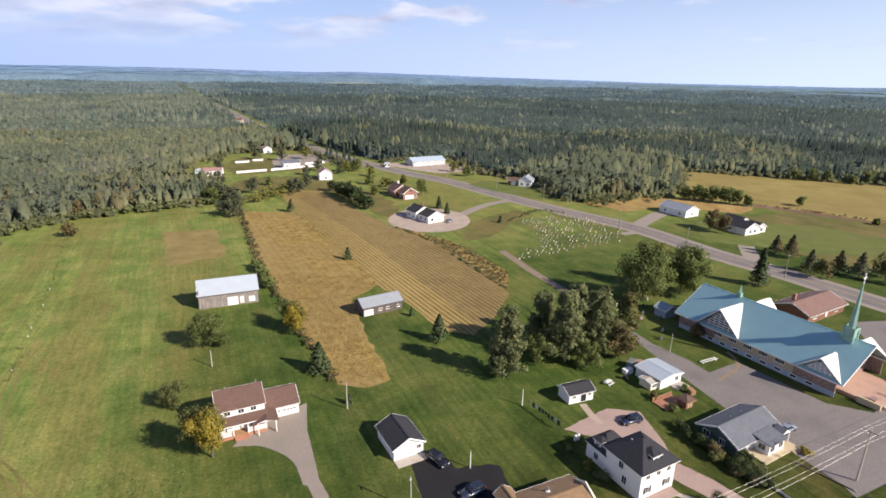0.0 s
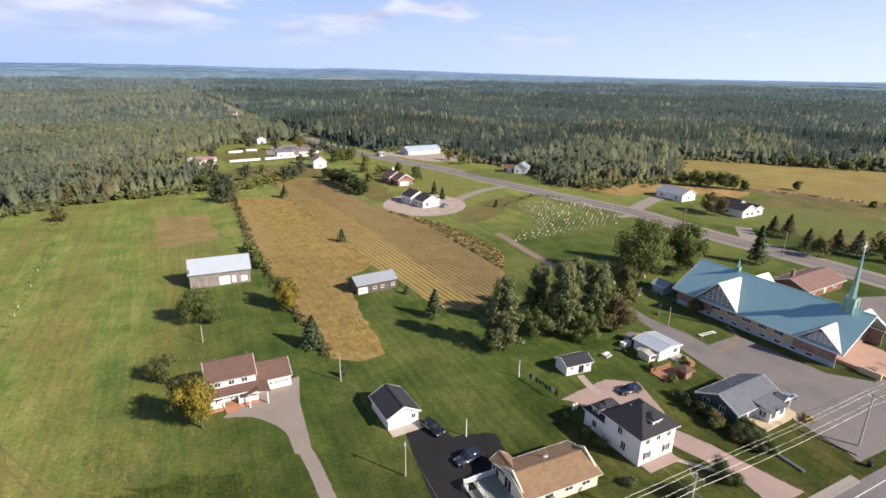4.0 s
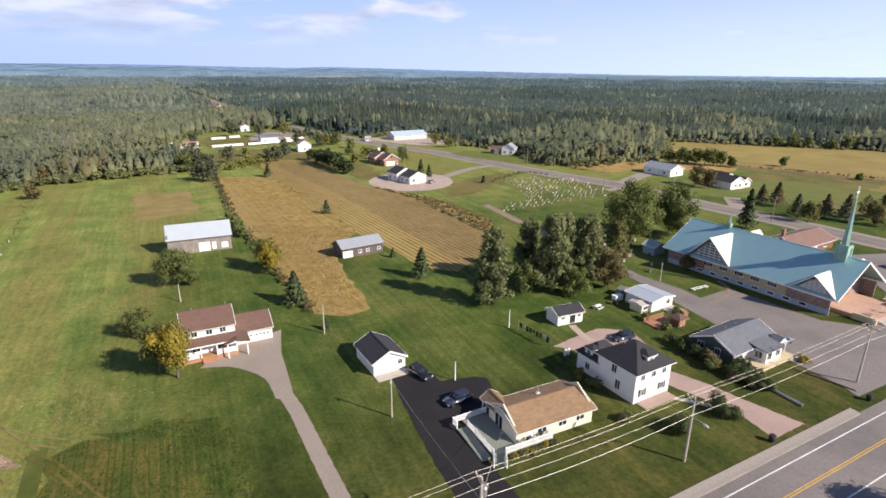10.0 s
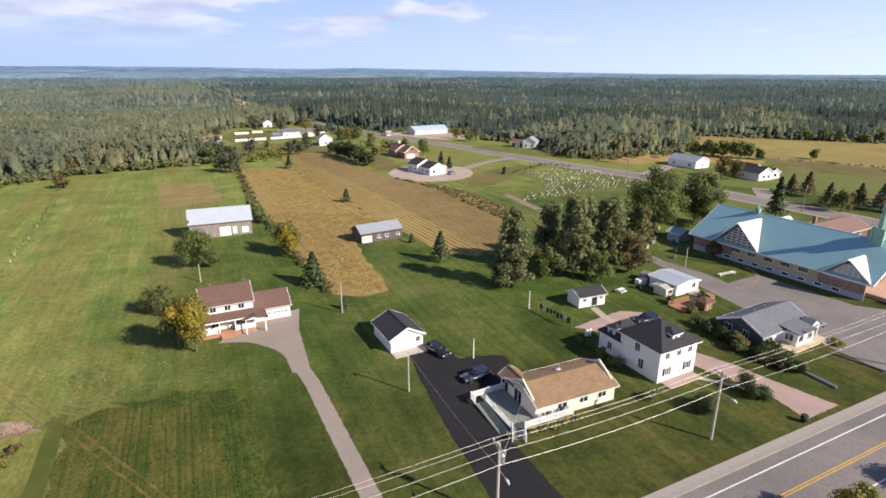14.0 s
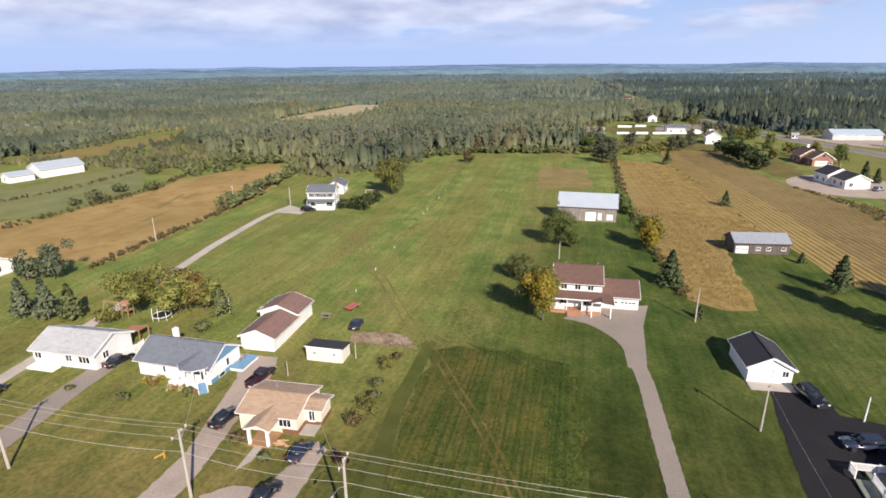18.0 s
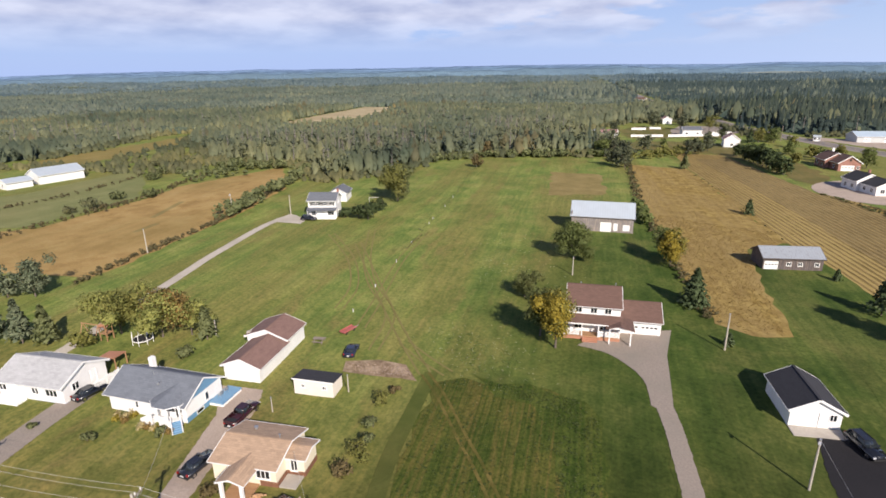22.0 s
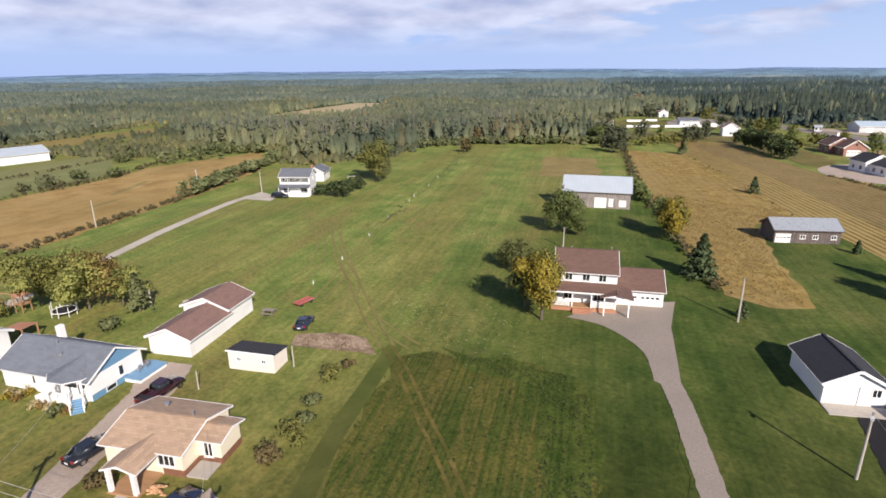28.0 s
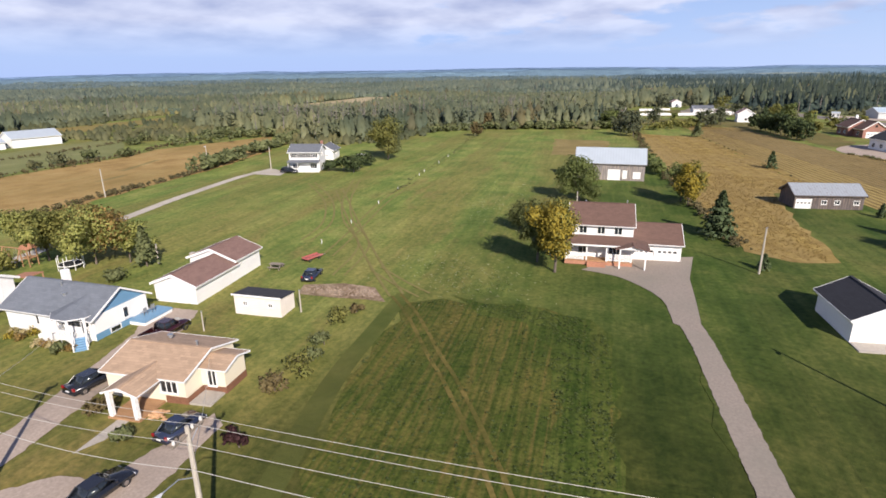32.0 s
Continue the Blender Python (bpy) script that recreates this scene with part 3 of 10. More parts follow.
L_hazy_mixed = leafy("remote_hazed_turning_leaves", (0.188, 0.242, 0.25), (0.226, 0.28, 0.284), 0.45, 0.25, True)


# ---- helpers for building ----
def ground_z(x, y):
    """Height of the ground: a faint swell by the farmhouse, a dip by the white houses, far hills."""
    r = math.hypot(x, y)
    z = 0.7 * math.exp(-((x + 12) ** 2 + (y - 85) ** 2) / 2888) - 0.8 * math.exp(-((x + 66) ** 2 + (y - 36) ** 2) / 1152)
    z += 0.7 * math.exp(-((x + 60) ** 2 + (y - 145) ** 2) / 1800)
    if r > 700:
        k = min(1.0, (r - 700) / 3600)
        z += 6 * k * k + 4.5 * k * (math.sin(x / 620 + 1) + math.sin(y / 540 + x / 900)) * min(1, (r - 700) / 900)
    return z


def mesh_of(name, bm, material):
    me = bpy.data.meshes.new(name)
    bm.to_mesh(me)
    bm.free()
    if material:
        me.materials.append(material)
    return me


def part(name, bm, material, parent, label=""):
    ob = new(name, bm if isinstance(bm, bpy.types.Mesh) else mesh_of(name, bm, material))
    ob.parent = parent
    return tagged(ob, label)


def thing(name, x, y, turn=0.0, label="", category="", group="", kind="", z=None):
    ob = new(name)
    ob.empty_display_size = 0.3
    ob.matrix_basis = pose(x, y, ground_z(x, y) if z is None else z, 0, 0, turn)
    return tagged(ob, label, category, group, kind)


def solo(name, bm, material, label="", category="", group="", kind="", m=None):
    ob = new(name, bm if isinstance(bm, bpy.types.Mesh) else mesh_of(name, bm, material))
    if m is not None:
        ob.matrix_basis = m
    return tagged(ob, label, category, group, kind)


def box(bm, x0, y0, z0, x1, y1, z1, m=None):
    vs = [bm.verts.new(p) for p in ((x0, y0, z0), (x1, y0, z0), (x1, y1, z0), (x0, y1, z0), (x0, y0, z1), (x1, y0, z1), (x1, y1, z1), (x0, y1, z1))]
    if m is not None:
        for v in vs:
            v.co = m @ v.co
    for f in ((0, 3, 2, 1), (4, 5, 6, 7), (0, 1, 5, 4), (1, 2, 6, 5), (2, 3, 7, 6), (3, 0, 4, 7)):
        bm.faces.new([vs[i] for i in f])
    return bm


def boxes(*dims):
    bm = bmesh.new()
    for d in dims:
        box(bm, *d)
    return bm


def prism(bm, poly, a, b, plane="xz", m=None):
    """A polygon of (p, q), run from a to b along the third axis."""
    def at(p, q, r):
        return Vector((p, r, q)) if plane == "xz" else Vector((r, p, q)) if plane == "yz" else Vector((p, q, r))
    lo, hi = ([bm.verts.new((m @ at(p, q, r)) if m is not None else at(p, q, r)) for p, q in poly] for r in (a, b))
    n = len(poly)
    bm.faces.new(lo)
    bm.faces.new(hi[::-1])
    for i in range(n):
        bm.faces.new((lo[i], hi[i], hi[(i + 1) % n], lo[(i + 1) % n]))
    bmesh.ops.recalc_face_normals(bm, faces=bm.faces[:])
    return bm


def tube(bm, pts, radii, sides=6):
    """A round bar through points."""
    rings = []
    for i, p in enumerate(pts):
        p = Vector(p)
        d = (Vector(pts[min(i + 1, len(pts) - 1)]) - Vector(pts[max(i - 1, 0)])).normalized()
        side = d.cross(Vector((0, 0, 1)) if abs(d.z) < 0.9 else Vector((1, 0, 0))).normalized()
        other = d.cross(side)
        r = radii[i] if isinstance(radii, (list, tuple)) else radii
        rings.append([bm.verts.new(p + side * (r * math.cos(k * math.tau / sides)) + other * (r * math.sin(k * math.tau / sides))) for k in range(sides)])
    for a, b in zip(rings, rings[1:]):
        for k in range(sides):
            bm.faces.new((a[k], a[(k + 1) % sides], b[(k + 1) % sides], b[k]))
    bm.faces.new(rings[0][::-1])
    bm.faces.new(rings[-1])
    return bm


def wall_mesh(length, height, th, ops, gable=0.0, m=None):
    """A wall along x with its outer face at y = 0 and real openings (x0, z0, w, h); gable: the height of its triangle."""
    bm = bmesh.new()
    xs = sorted({0.0, length, *[o[0] for o in ops], *[o[0] + o[2] for o in ops]})
    zs = sorted({0.0, height, *[o[1] for o in ops], *[o[1] + o[3] for o in ops]})
    cells = {(i, k): not any(o[0] < (xs[i] + xs[i + 1]) / 2 < o[0] + o[2] and o[1] < (zs[k] + zs[k + 1]) / 2 < o[1] + o[3] for o in ops) for i in range(len(xs) - 1) for k in range(len(zs) - 1)}
    grid = {}

    def vert(i, k, y):
        if (i, k, y) not in grid:
            grid[i, k, y] = bm.verts.new((xs[i], y, zs[k]))
        return grid[i, k, y]

    for (i, k), solid in cells.items():
        if not solid:
            continue
        a, b, c, d = (i, k), (i + 1, k), (i + 1, k + 1), (i, k + 1)
        bm.faces.new([vert(*p, 0) for p in (a, b, c, d)])
        bm.faces.new([vert(*p, th) for p in (d, c, b, a)])
        for n, p, q in (((i, k - 1), a, b), ((i + 1, k), b, c), ((i, k + 1), c, d), ((i - 1, k), d, a)):
            if not cells.get(n, False):
                bm.faces.new((vert(*p, 0), vert(*p, th), vert(*q, th), vert(*q, 0)))
    if gable:
        prism(bm, [(0, height), (length, height), (length / 2, height + gable)], 0, th)
        bmesh.ops.remove_doubles(bm, verts=bm.verts[:], dist=0.001)
    if m is not None:
        bmesh.ops.transform(bm, matrix=m, verts=bm.verts[:])
    return bm


_kit = {}


def ring_frame(w, h, f):
    """One closed rectangular frame round an opening w by h."""
    bm = bmesh.new()
    loops = []
    for g, y in ((f, -0.05), (0, -0.05), (0, 0.1), (f, 0.1)):
        loops.append([bm.verts.new((x, y, z)) for x, z in ((-w / 2 - g, -g), (w / 2 + g, -g), (w / 2 + g, h + g), (-w / 2 - g, h + g))])
    for k in range(4):
        a, b = loops[k], loops[(k + 1) % 4]
        for i in range(4):
            j = (i + 1) % 4
            bm.faces.new((a[i], a[j], b[j], b[i]))
    bmesh.ops.recalc_face_normals(bm, faces=bm.faces[:])
    return bm


def window_meshes(w, h, bars):
    key = (round(w, 2), round(h, 2), bars)
    if key not in _kit:
        _kit[key] = (mesh_of("window", ring_frame(w, h, 0.08), m_trim), mesh_of("pane", boxes((-w / 2, 0.04, 0, w / 2, 0.06, h)), m_glass), mesh_of("mullion", boxes((-0.03, -0.02, 0, 0.03, 0.039, h)), m_trim), mesh_of("sill", boxes((-w / 2 - 0.12, -0.12, -0.11, w / 2 + 0.12, -0.052, -0.05)), m_trim))
    return _kit[key]


def put_window(parent, m, w, h, bars=2, shutters=None):
    a, b, bar, ledge = window_meshes(w, h, bars)
    win = part("window", a, None, parent)
    win.matrix_basis = m
    part("pane", b, None, win)
    part("sill", ledge, None, win)
    for i in range(1, bars):
        part("mullion", bar, None, win).matrix_basis = Matrix.Translation((-w / 2 + w * i / bars, 0, 0))
    if shutters:
        for s in (-1, 1):
            c = s * (w / 2 + 0.27)
            part("shutter", boxes((c - 0.17, -0.05, -0.05, c + 0.17, 0.0, h + 0.05)), shutters, win)


def put_door(parent, m, w, h, material, name="door"):
    d = part(name, boxes((-w / 2, 0.04, 0, w / 2, 0.1, h), (-w / 2 + 0.12, 0.02, 0.15, w / 2 - 0.12, 0.04, h * 0.45), (-w / 2 + 0.12, 0.02, h * 0.52, w / 2 - 0.12, 0.04, h - 0.15)), material, parent)
    d.matrix_basis = m
    part("door_frame", boxes((-w / 2 - 0.08, -0.04, 0, -w / 2, 0.1, h + 0.08), (w / 2, -0.04, 0, w / 2 + 0.08, 0.1, h + 0.08), (-w / 2, -0.04, h, w / 2, 0.1, h + 0.08)), m_trim, d)
    part("handle", boxes((w / 2 - 0.14, -0.02, h * 0.45, w / 2 - 0.1, 0.02, h * 0.51)), m_metal, d)


def put_garage_door(parent, m, w, h, material, lights=True):
    bm = bmesh.new()
    n = 4
    box(bm, -w / 2, 0.08, 0, w / 2, 0.11, h)
    d = part("garage_door", bm, material, parent)
    d.matrix_basis = m
    for i in range(n):
        part("panel", boxes((-w / 2, 0.05, h * i / n + 0.012, w / 2, 0.08, h * (i + 1) / n - 0.012)), material, d)
    if lights:
        for i in range(4):
            c = -w / 2 + w * (i + 0.5) / 4
            part("pane", boxes((c - w * 0.08, 0.03, h * 0.56, c + w * 0.08, 0.052, h * 0.69)), m_glass, d)
    part("door_frame", boxes((-w / 2 - 0.1, -0.03, 0, -w / 2, 0.12, h + 0.1), (w / 2, -0.03, 0, w / 2 + 0.1, 0.12, h + 0.1), (-w / 2, -0.03, h, w / 2, 0.12, h + 0.1)), m_trim, d)


def block(root, cx, cy, w, d, h, wall, ops=None, gable=None, rise=0.0, th=0.2, base=None, base_h=0.4, z0=0.0, skip=""):
    """Four walls round (cx, cy). ops: side -> list of (offset, sill, width, height, kind, bars). gable: 'x' if the ridge runs along x."""
    ops = ops or {}
    sides = {"S": (w - 2 * th, pose(cx - w / 2 + th, cy - d / 2, z0), -(w - 2 * th) / 2), "N": (w - 2 * th, pose(cx + w / 2 - th, cy + d / 2, z0, 0, 0, 180), 0),
             "E": (d, pose(cx + w / 2, cy - d / 2, z0, 0, 0, 90), 0), "W": (d, pose(cx - w / 2, cy + d / 2, z0, 0, 0, -90), 0)}
    for s, (length, m, _) in sides.items():
        if s in skip:
            continue
        cut = [(length / 2 + o[0] - o[2] / 2, o[1], o[2], o[3]) for o in ops.get(s, [])]
        g = rise if (gable == "x" and s in "EW") or (gable == "y" and s in "SN") else 0.0
        if g and gable == "y":
            bm = wall_mesh(length, h, th, cut)
            prism(bm, [(-th, h), (length + th, h), (length / 2, h + g)], 0, th)
            bmesh.ops.transform(bm, matrix=m, verts=bm.verts[:])
        else:
            bm = wall_mesh(length, h, th, cut, g, m)
        part("wall", bm, wall, root)
        for o in ops.get(s, []):
            at = m @ pose(length / 2 + o[0], 0, o[1])
            kind = o[4] if len(o) > 4 else "window"
            if kind == "window":
                put_window(root, at, o[2], o[3], o[5] if len(o) > 5 else 2, o[6] if len(o) > 6 else None)
            elif kind == "door":
                put_door(root, at, o[2], o[3], o[5] if len(o) > 5 else m_whitepaint)
            elif kind == "garage":
                put_garage_door(root, at, o[2], o[3], o[5] if len(o) > 5 else m_whitepaint, not (len(o) > 6))
    if base:
        e = 0.03
        part("foundation", boxes((cx - w / 2 - e, cy - d / 2 - e, z0 - 0.6, cx + w / 2 + e, cy + d / 2 + e, z0 + base_h * 0.02), ), base, root)


def gable_roof(root, cx, cy, w, d, z, rise, over, material, along="x", th=0.14, trim=None, rake=0.3, deep=0.12):
    """Two slabs and their boards. z: the wall's top; along: the way of the ridge."""
    run = (d if along == "x" else w) / 2
    length = (w if along == "x" else d) / 2 + rake
    k = rise / run
    turn = 0 if along == "x" else 90
    base = pose(cx, cy, 0, 0, 0, turn)
    for s in (-1, 1):
        # slab in its own frame: x along the ridge, y up the slope, so that courses and ribs lie true
        slope = math.hypot(run + over, k * (run + over))
        bm = bmesh.new()
        box(bm, -length, 0, 0, length, slope, th)
        m = base @ pose(0, 0, 0, 0, 0, 0 if s < 0 else 180) @ pose(0, -(run + over), z - k * over, math.degrees(math.atan(k)))
        r = part("roof_slope", bm, material, root)
        r.matrix_basis = m
        if trim:
            part("fascia", boxes((-length - 0.02, -0.05, -deep, length + 0.02, -0.004, th + 0.02)), trim, r)
            for e in (-1, 1):
                part("bargeboard", boxes((e * length - 0.03 + e * 0.034, 0, -deep, e * length + 0.03 + e * 0.034, slope, th + 0.02)), trim, r)
    part("ridge_cap", boxes((-length, -0.15, z + rise + th * 0.75, length, 0.15, z + rise + th * 1.22)), material, root).matrix_basis = base


def hip_roof(root, cx, cy, w, d, z, rise, over, material, ridge, trim=None, th=0.14, shift=0.0):
    """A hip roof with the ridge along x, of the length given (0: a pyramid)."""
    a, b = w / 2 + over, d / 2 + over
    corners = [(cx - a, cy - b), (cx + a, cy - b), (cx + a, cy + b), (cx - a, cy + b)]
    tops = [(cx - ridge / 2 + shift, cy), (cx + ridge / 2 + shift, cy)]
    for q, name in (((corners[0], corners[1], tops[1], tops[0]), "front"), ((corners[1], corners[2], tops[1]), "side"), ((corners[2], corners[3], tops[0], tops[1]), "back"), ((corners[3], corners[0], tops[0]), "side")):
        pts = [Vector((*p, z if i < 2 else z + rise)) for i, p in enumerate(q)]
        if len(pts) == 4 and ridge < 0.01:
            pts = pts[:3]
        xa = (pts[1] - pts[0]).normalized()
        nrm = xa.cross(pts[2] - pts[0]).normalized()
        ya = nrm.cross(xa)
        m = Matrix((xa, ya, nrm)).transposed().to_4x4()
        m.translation = pts[0]
        inv = m.inverted()
        poly = [((inv @ p).x, (inv @ p).y) for p in pts]
        bm = prism(bmesh.new(), poly, -0.001, th, "xy")
        part("roof_slope", bm, material, root).matrix_basis = m
    part("soffit", boxes((cx - a + 0.05, cy - b + 0.05, z - 0.06, cx + a - 0.05, cy + b - 0.05, z - 0.012)), trim or m_trim, root)
    if trim:
        for d_ in ((cx - a - 0.03, cy - b - 0.03, z - 0.12, cx + a + 0.03, cy - b, z + 0.14), (cx - a - 0.03, cy + b, z - 0.12, cx + a + 0.03, cy + b + 0.03, z + 0.14), (cx - a - 0.03, cy - b, z - 0.12, cx - a, cy + b, z + 0.14), (cx + a, cy - b, z - 0.12, cx + a + 0.03, cy + b, z + 0.14)):
            part("fascia", boxes(d_), trim, root)


def railing(root, x0, y0, x1, y1, z, h=0.95, material=None, gap=0.16):
    """A rail with posts and balusters from one point to another, under a thing."""
    material = material or m_whitepaint
    length = math.hypot(x1 - x0, y1 - y0)
    m = pose(x0, y0, z, 0, 0, math.degrees(math.atan2(y1 - y0, x1 - x0)))
    r = part("railing", boxes((0, -0.04, h - 0.08, length, 0.04, h)), material, root)
    r.matrix_basis = m
    part("bottom_rail", boxes((0, -0.03, 0.1, length, 0.03, 0.16)), material, r)
    n = max(1, int(length / gap))
    bal = mesh_of("baluster", boxes((-0.045, -0.02, 0.16, 0.045, 0.02, h - 0.08)), material)
    for i in range(n):
        part("baluster", bal, None, r).matrix_basis = pose((i + 0.5) * length / n, 0, 0)
    k = max(1, round(length / 2.2))
    for i in range(k + 1):
        x = i * length / k
        part("post", boxes((x - 0.06, -0.06, 0, x + 0.06, 0.06, h + 0.1)), material, r)


def vent_pipe(root, x, y, z, h=0.6, r=0.07, material=None, name="vent_pipe"):
    bm = tube(bmesh.new(), [(x, y, z), (x, y, z + h)], r, 8)
    tube(bm, [(x, y, z + h), (x, y, z + h + 0.08)], [r * 1.7, r * 1.7], 8)
    part(name, bm, material or m_metal, root)


# ---- ground, fields, roads ----
def lines(lo, hi, step, far, grow=1.22):
    out, s, v = [lo + i * step for i in range(int((hi - lo) / step) + 1)], step, 0
    a, b = out[0], out[-1]
    left, right = [], []
    while a > -far or b < far:
        s *= grow
        a, b = a - s, b + s
        left.append(max(a, -far)), right.append(min(b, far))
    return sorted({round(q, 3) for q in left + out + right})


gx, gy = lines(-180, 170, 6, 4900), lines(-40, 300, 6, 4900)
ground = bpy.data.meshes.new("ground")
nx, ny = len(gx), len(gy)
ground.from_pydata([(x, y, ground_z(x, y)) for y in gy for x in gx], [], [(j * nx + i, j * nx + i + 1, (j + 1) * nx + i + 1, (j + 1) * nx + i) for j in range(ny - 1) for i in range(nx - 1)])
ground.materials.append(m_ground)
for p in ground.polygons:
    p.use_smooth = True
tagged(new("ground", ground), "mown meadow grass with yellowed drifts, open to the woods", "ground", kind="structure")


def sheet(name, pts, material, label, category, lift=0.05, ragged=0.0, kind="structure"):
    """A flat piece of ground cover, draped on the ground. ragged: metres of unevenness along its rim."""
    rng = random.Random(len(name) * 7 + int(pts[0][0]))
    rim, step = [], 3.0
    if category == "driveway" and not ragged:
        ragged, step = 0.1, 0.5
    for (x0, y0), (x1, y1) in zip(pts, [*pts[1:], pts[0]]):
        n = max(1, int(math.hypot(x1 - x0, y1 - y0) / step)) if ragged else 1
        for i in range(n):
            f = i / n
            rim.append((x0 + (x1 - x0) * f + rng.uniform(-ragged, ragged), y0 + (y1 - y0) * f + rng.uniform(-ragged, ragged)))
    bm = bmesh.new()
    bm.faces.new([bm.verts.new((x, y, 0)) for x, y in rim])
    lo_x, hi_x, lo_y, hi_y = min(p[0] for p in rim), max(p[0] for p in rim), min(p[1] for p in rim), max(p[1] for p in rim)
    for a, lo, hi, n in ((0, lo_x, hi_x, (1, 0, 0)), (1, lo_y, hi_y, (0, 1, 0))):
        v = math.floor(lo / 12) * 12 + 12
        while v < hi:
            bmesh.ops.bisect_plane(bm, geom=bm.verts[:] + bm.edges[:] + bm.faces[:], plane_co=(v, v, 0), plane_no=n)
            v += 12
    for v in bm.verts:
        v.co.z = ground_z(v.co.x, v.co.y) + lift
    bmesh.ops.recalc_face_normals(bm, faces=bm.faces[:])
    if bm.faces[0].normal.z < 0 if bm.faces[:] else False:
        bmesh.ops.reverse_faces(bm, faces=bm.faces[:])
    return solo(name, bm, material, label, category, kind=kind)


def smooth_line(pts, n=6):
    out = []
    for i in range(len(pts) - 1):
        p0, p1, p2, p3 = (Vector((*pts[min(max(k, 0), len(pts) - 1)], 0)) for k in (i - 1, i, i + 1, i + 2))
        for j in range(n):
            t = j / n
            q = 0.5 * ((2 * p1) + (p2 - p0) * t + (2 * p0 - 5 * p1 + 4 * p2 - p3) * t * t + (3 * p1 - p0 - 3 * p2 + p3) * t ** 3)
            out.append((q.x, q.y))
    return [*out, pts[-1]]


def strip(name, pts, width, material, label, category, lift=0.06, thick=0.0, kind="structure", off=0.0, n=6):
    """A band along a line; width: metres, or a list of two to taper; off: shift to its right."""
    fray = 0.06 if category in ("driveway", "path", "wheel track") else 0.0
    rng = random.Random(int(abs(pts[0][0]) * 31))
    path = smooth_line(pts, 26 if fray else n) if len(pts) > 2 else [tuple(Vector(pts[0]).lerp(Vector(pts[1]), i / 40)) for i in range(41)]
    bm, rows = bmesh.new(), []
    for i, (x, y) in enumerate(path):
        a, b = path[max(i - 1, 0)], path[min(i + 1, len(path) - 1)]
        d = Vector((b[0] - a[0], b[1] - a[1])).normalized()
        w = width if isinstance(width, (int, float)) else width[0] + (width[1] - width[0]) * i / (len(path) - 1)
        row = []
        for o in ((off - w / 2, 0), (off + w / 2, 0)) if not thick else ((off - w / 2, -thick), (off - w / 2, 0), (off + w / 2, 0), (off + w / 2, -thick)):
            e = o[0] + (rng.uniform(-fray, fray) * min(1.0, w / 1.5) if fray else 0)
            px, py = x + d.y * e, y - d.x * e
            row.append(bm.verts.new((px, py, ground_z(px, py) + lift + o[1])))
        rows.append(row)
    for a, b in zip(rows, rows[1:]):
        for k in range(len(a) - 1):
            bm.faces.new((a[k], b[k], b[k + 1], a[k + 1]))
    bmesh.ops.recalc_face_normals(bm, faces=bm.faces[:])
    if sum(f.normal.z for f in bm.faces) < 0:
        bmesh.ops.reverse_faces(bm, faces=bm.faces[:])
    return solo(name, bm, material, label, category, kind=kind)


# the village street runs straight; s metres along it, v metres away from its pavement
STREET, ALONG, AWAY = Vector((23.4, 48.2)), Vector((0.892, 0.453)), Vector((-0.453, 0.892))


def at_street(s, v):
    p = STREET + ALONG * s + AWAY * v
    return (p.x, p.y)


strip("road", [at_street(-420, -6.7), at_street(420, -6.7)], 11.0, m_asphalt, "worn grey asphalt village street with patched shoulders", "road", 0.05)
strip("road_marking", [at_street(-420, -2.95), at_street(400, -2.95)], 0.16, m_line_white, "white painted edge line on the street", "road line", 0.062)
strip("road_marking", [at_street(-420, -9.6), at_street(400, -9.6)], 0.16, m_line_white, "white painted edge line on the street", "road line", 0.062)
strip("road_marking", [at_street(-420, -6.1), at_street(400, -6.1)], 0.12, m_line_yellow, "yellow painted centre line on the street", "road line", 0.062)
strip("road_marking", [at_street(-420, -6.4), at_street(400, -6.4)], 0.12, m_line_yellow, "yellow painted centre line on the street", "road line", 0.062)

# the highway beyond, its shoulders and lines
HIGHWAY = [(150, 118), (134, 146), (118, 174), (102, 198), (84, 232), (59, 260), (34, 291), (2, 333), (-38, 374), (-108, 464), (-232, 679), (-355, 911), (-620, 1400), (-1050, 2200)]
strip("highway_shoulder", HIGHWAY, 13.5, m_gravel, "pale gravel shoulders of the highway", "road shoulder", 0.05)
strip("highway", HIGHWAY, 8.2, m_asphalt, "grey asphalt highway running into the woods", "road", 0.075)
strip("road_marking", HIGHWAY, 0.2, m_line_yellow, "yellow centre line on the highway", "road line", 0.09)

# lawns and fields
m_goldhay = meadow("golden_hay", [(0.36, (0.21, 0.165, 0.05)), (0.5, (0.275, 0.22, 0.07)), (0.64, (0.33, 0.27, 0.095))], mid=0.05, second=(0.25, 0.18, 0.07), drift=(0.31, 0.255, 0.085))
m_palelawn = meadow("pale_lawn", [(0.36, (0.085, 0.12, 0.026)), (0.5, (0.12, 0.155, 0.036)), (0.64, (0.16, 0.185, 0.05))], second=(0.16, 0.16, 0.05))
m_straw = meadow("pale_straw", [(0.36, (0.36, 0.29, 0.17)), (0.5, (0.45, 0.37, 0.225)), (0.64, (0.52, 0.44, 0.28))], mid=0.05, second=(0.38, 0.3, 0.17))
m_redsoil = meadow("red_soil", [(0.36, (0.15, 0.085, 0.06)), (0.5, (0.21, 0.125, 0.09)), (0.64, (0.26, 0.17, 0.12))], second=(0.13, 0.09, 0.05))
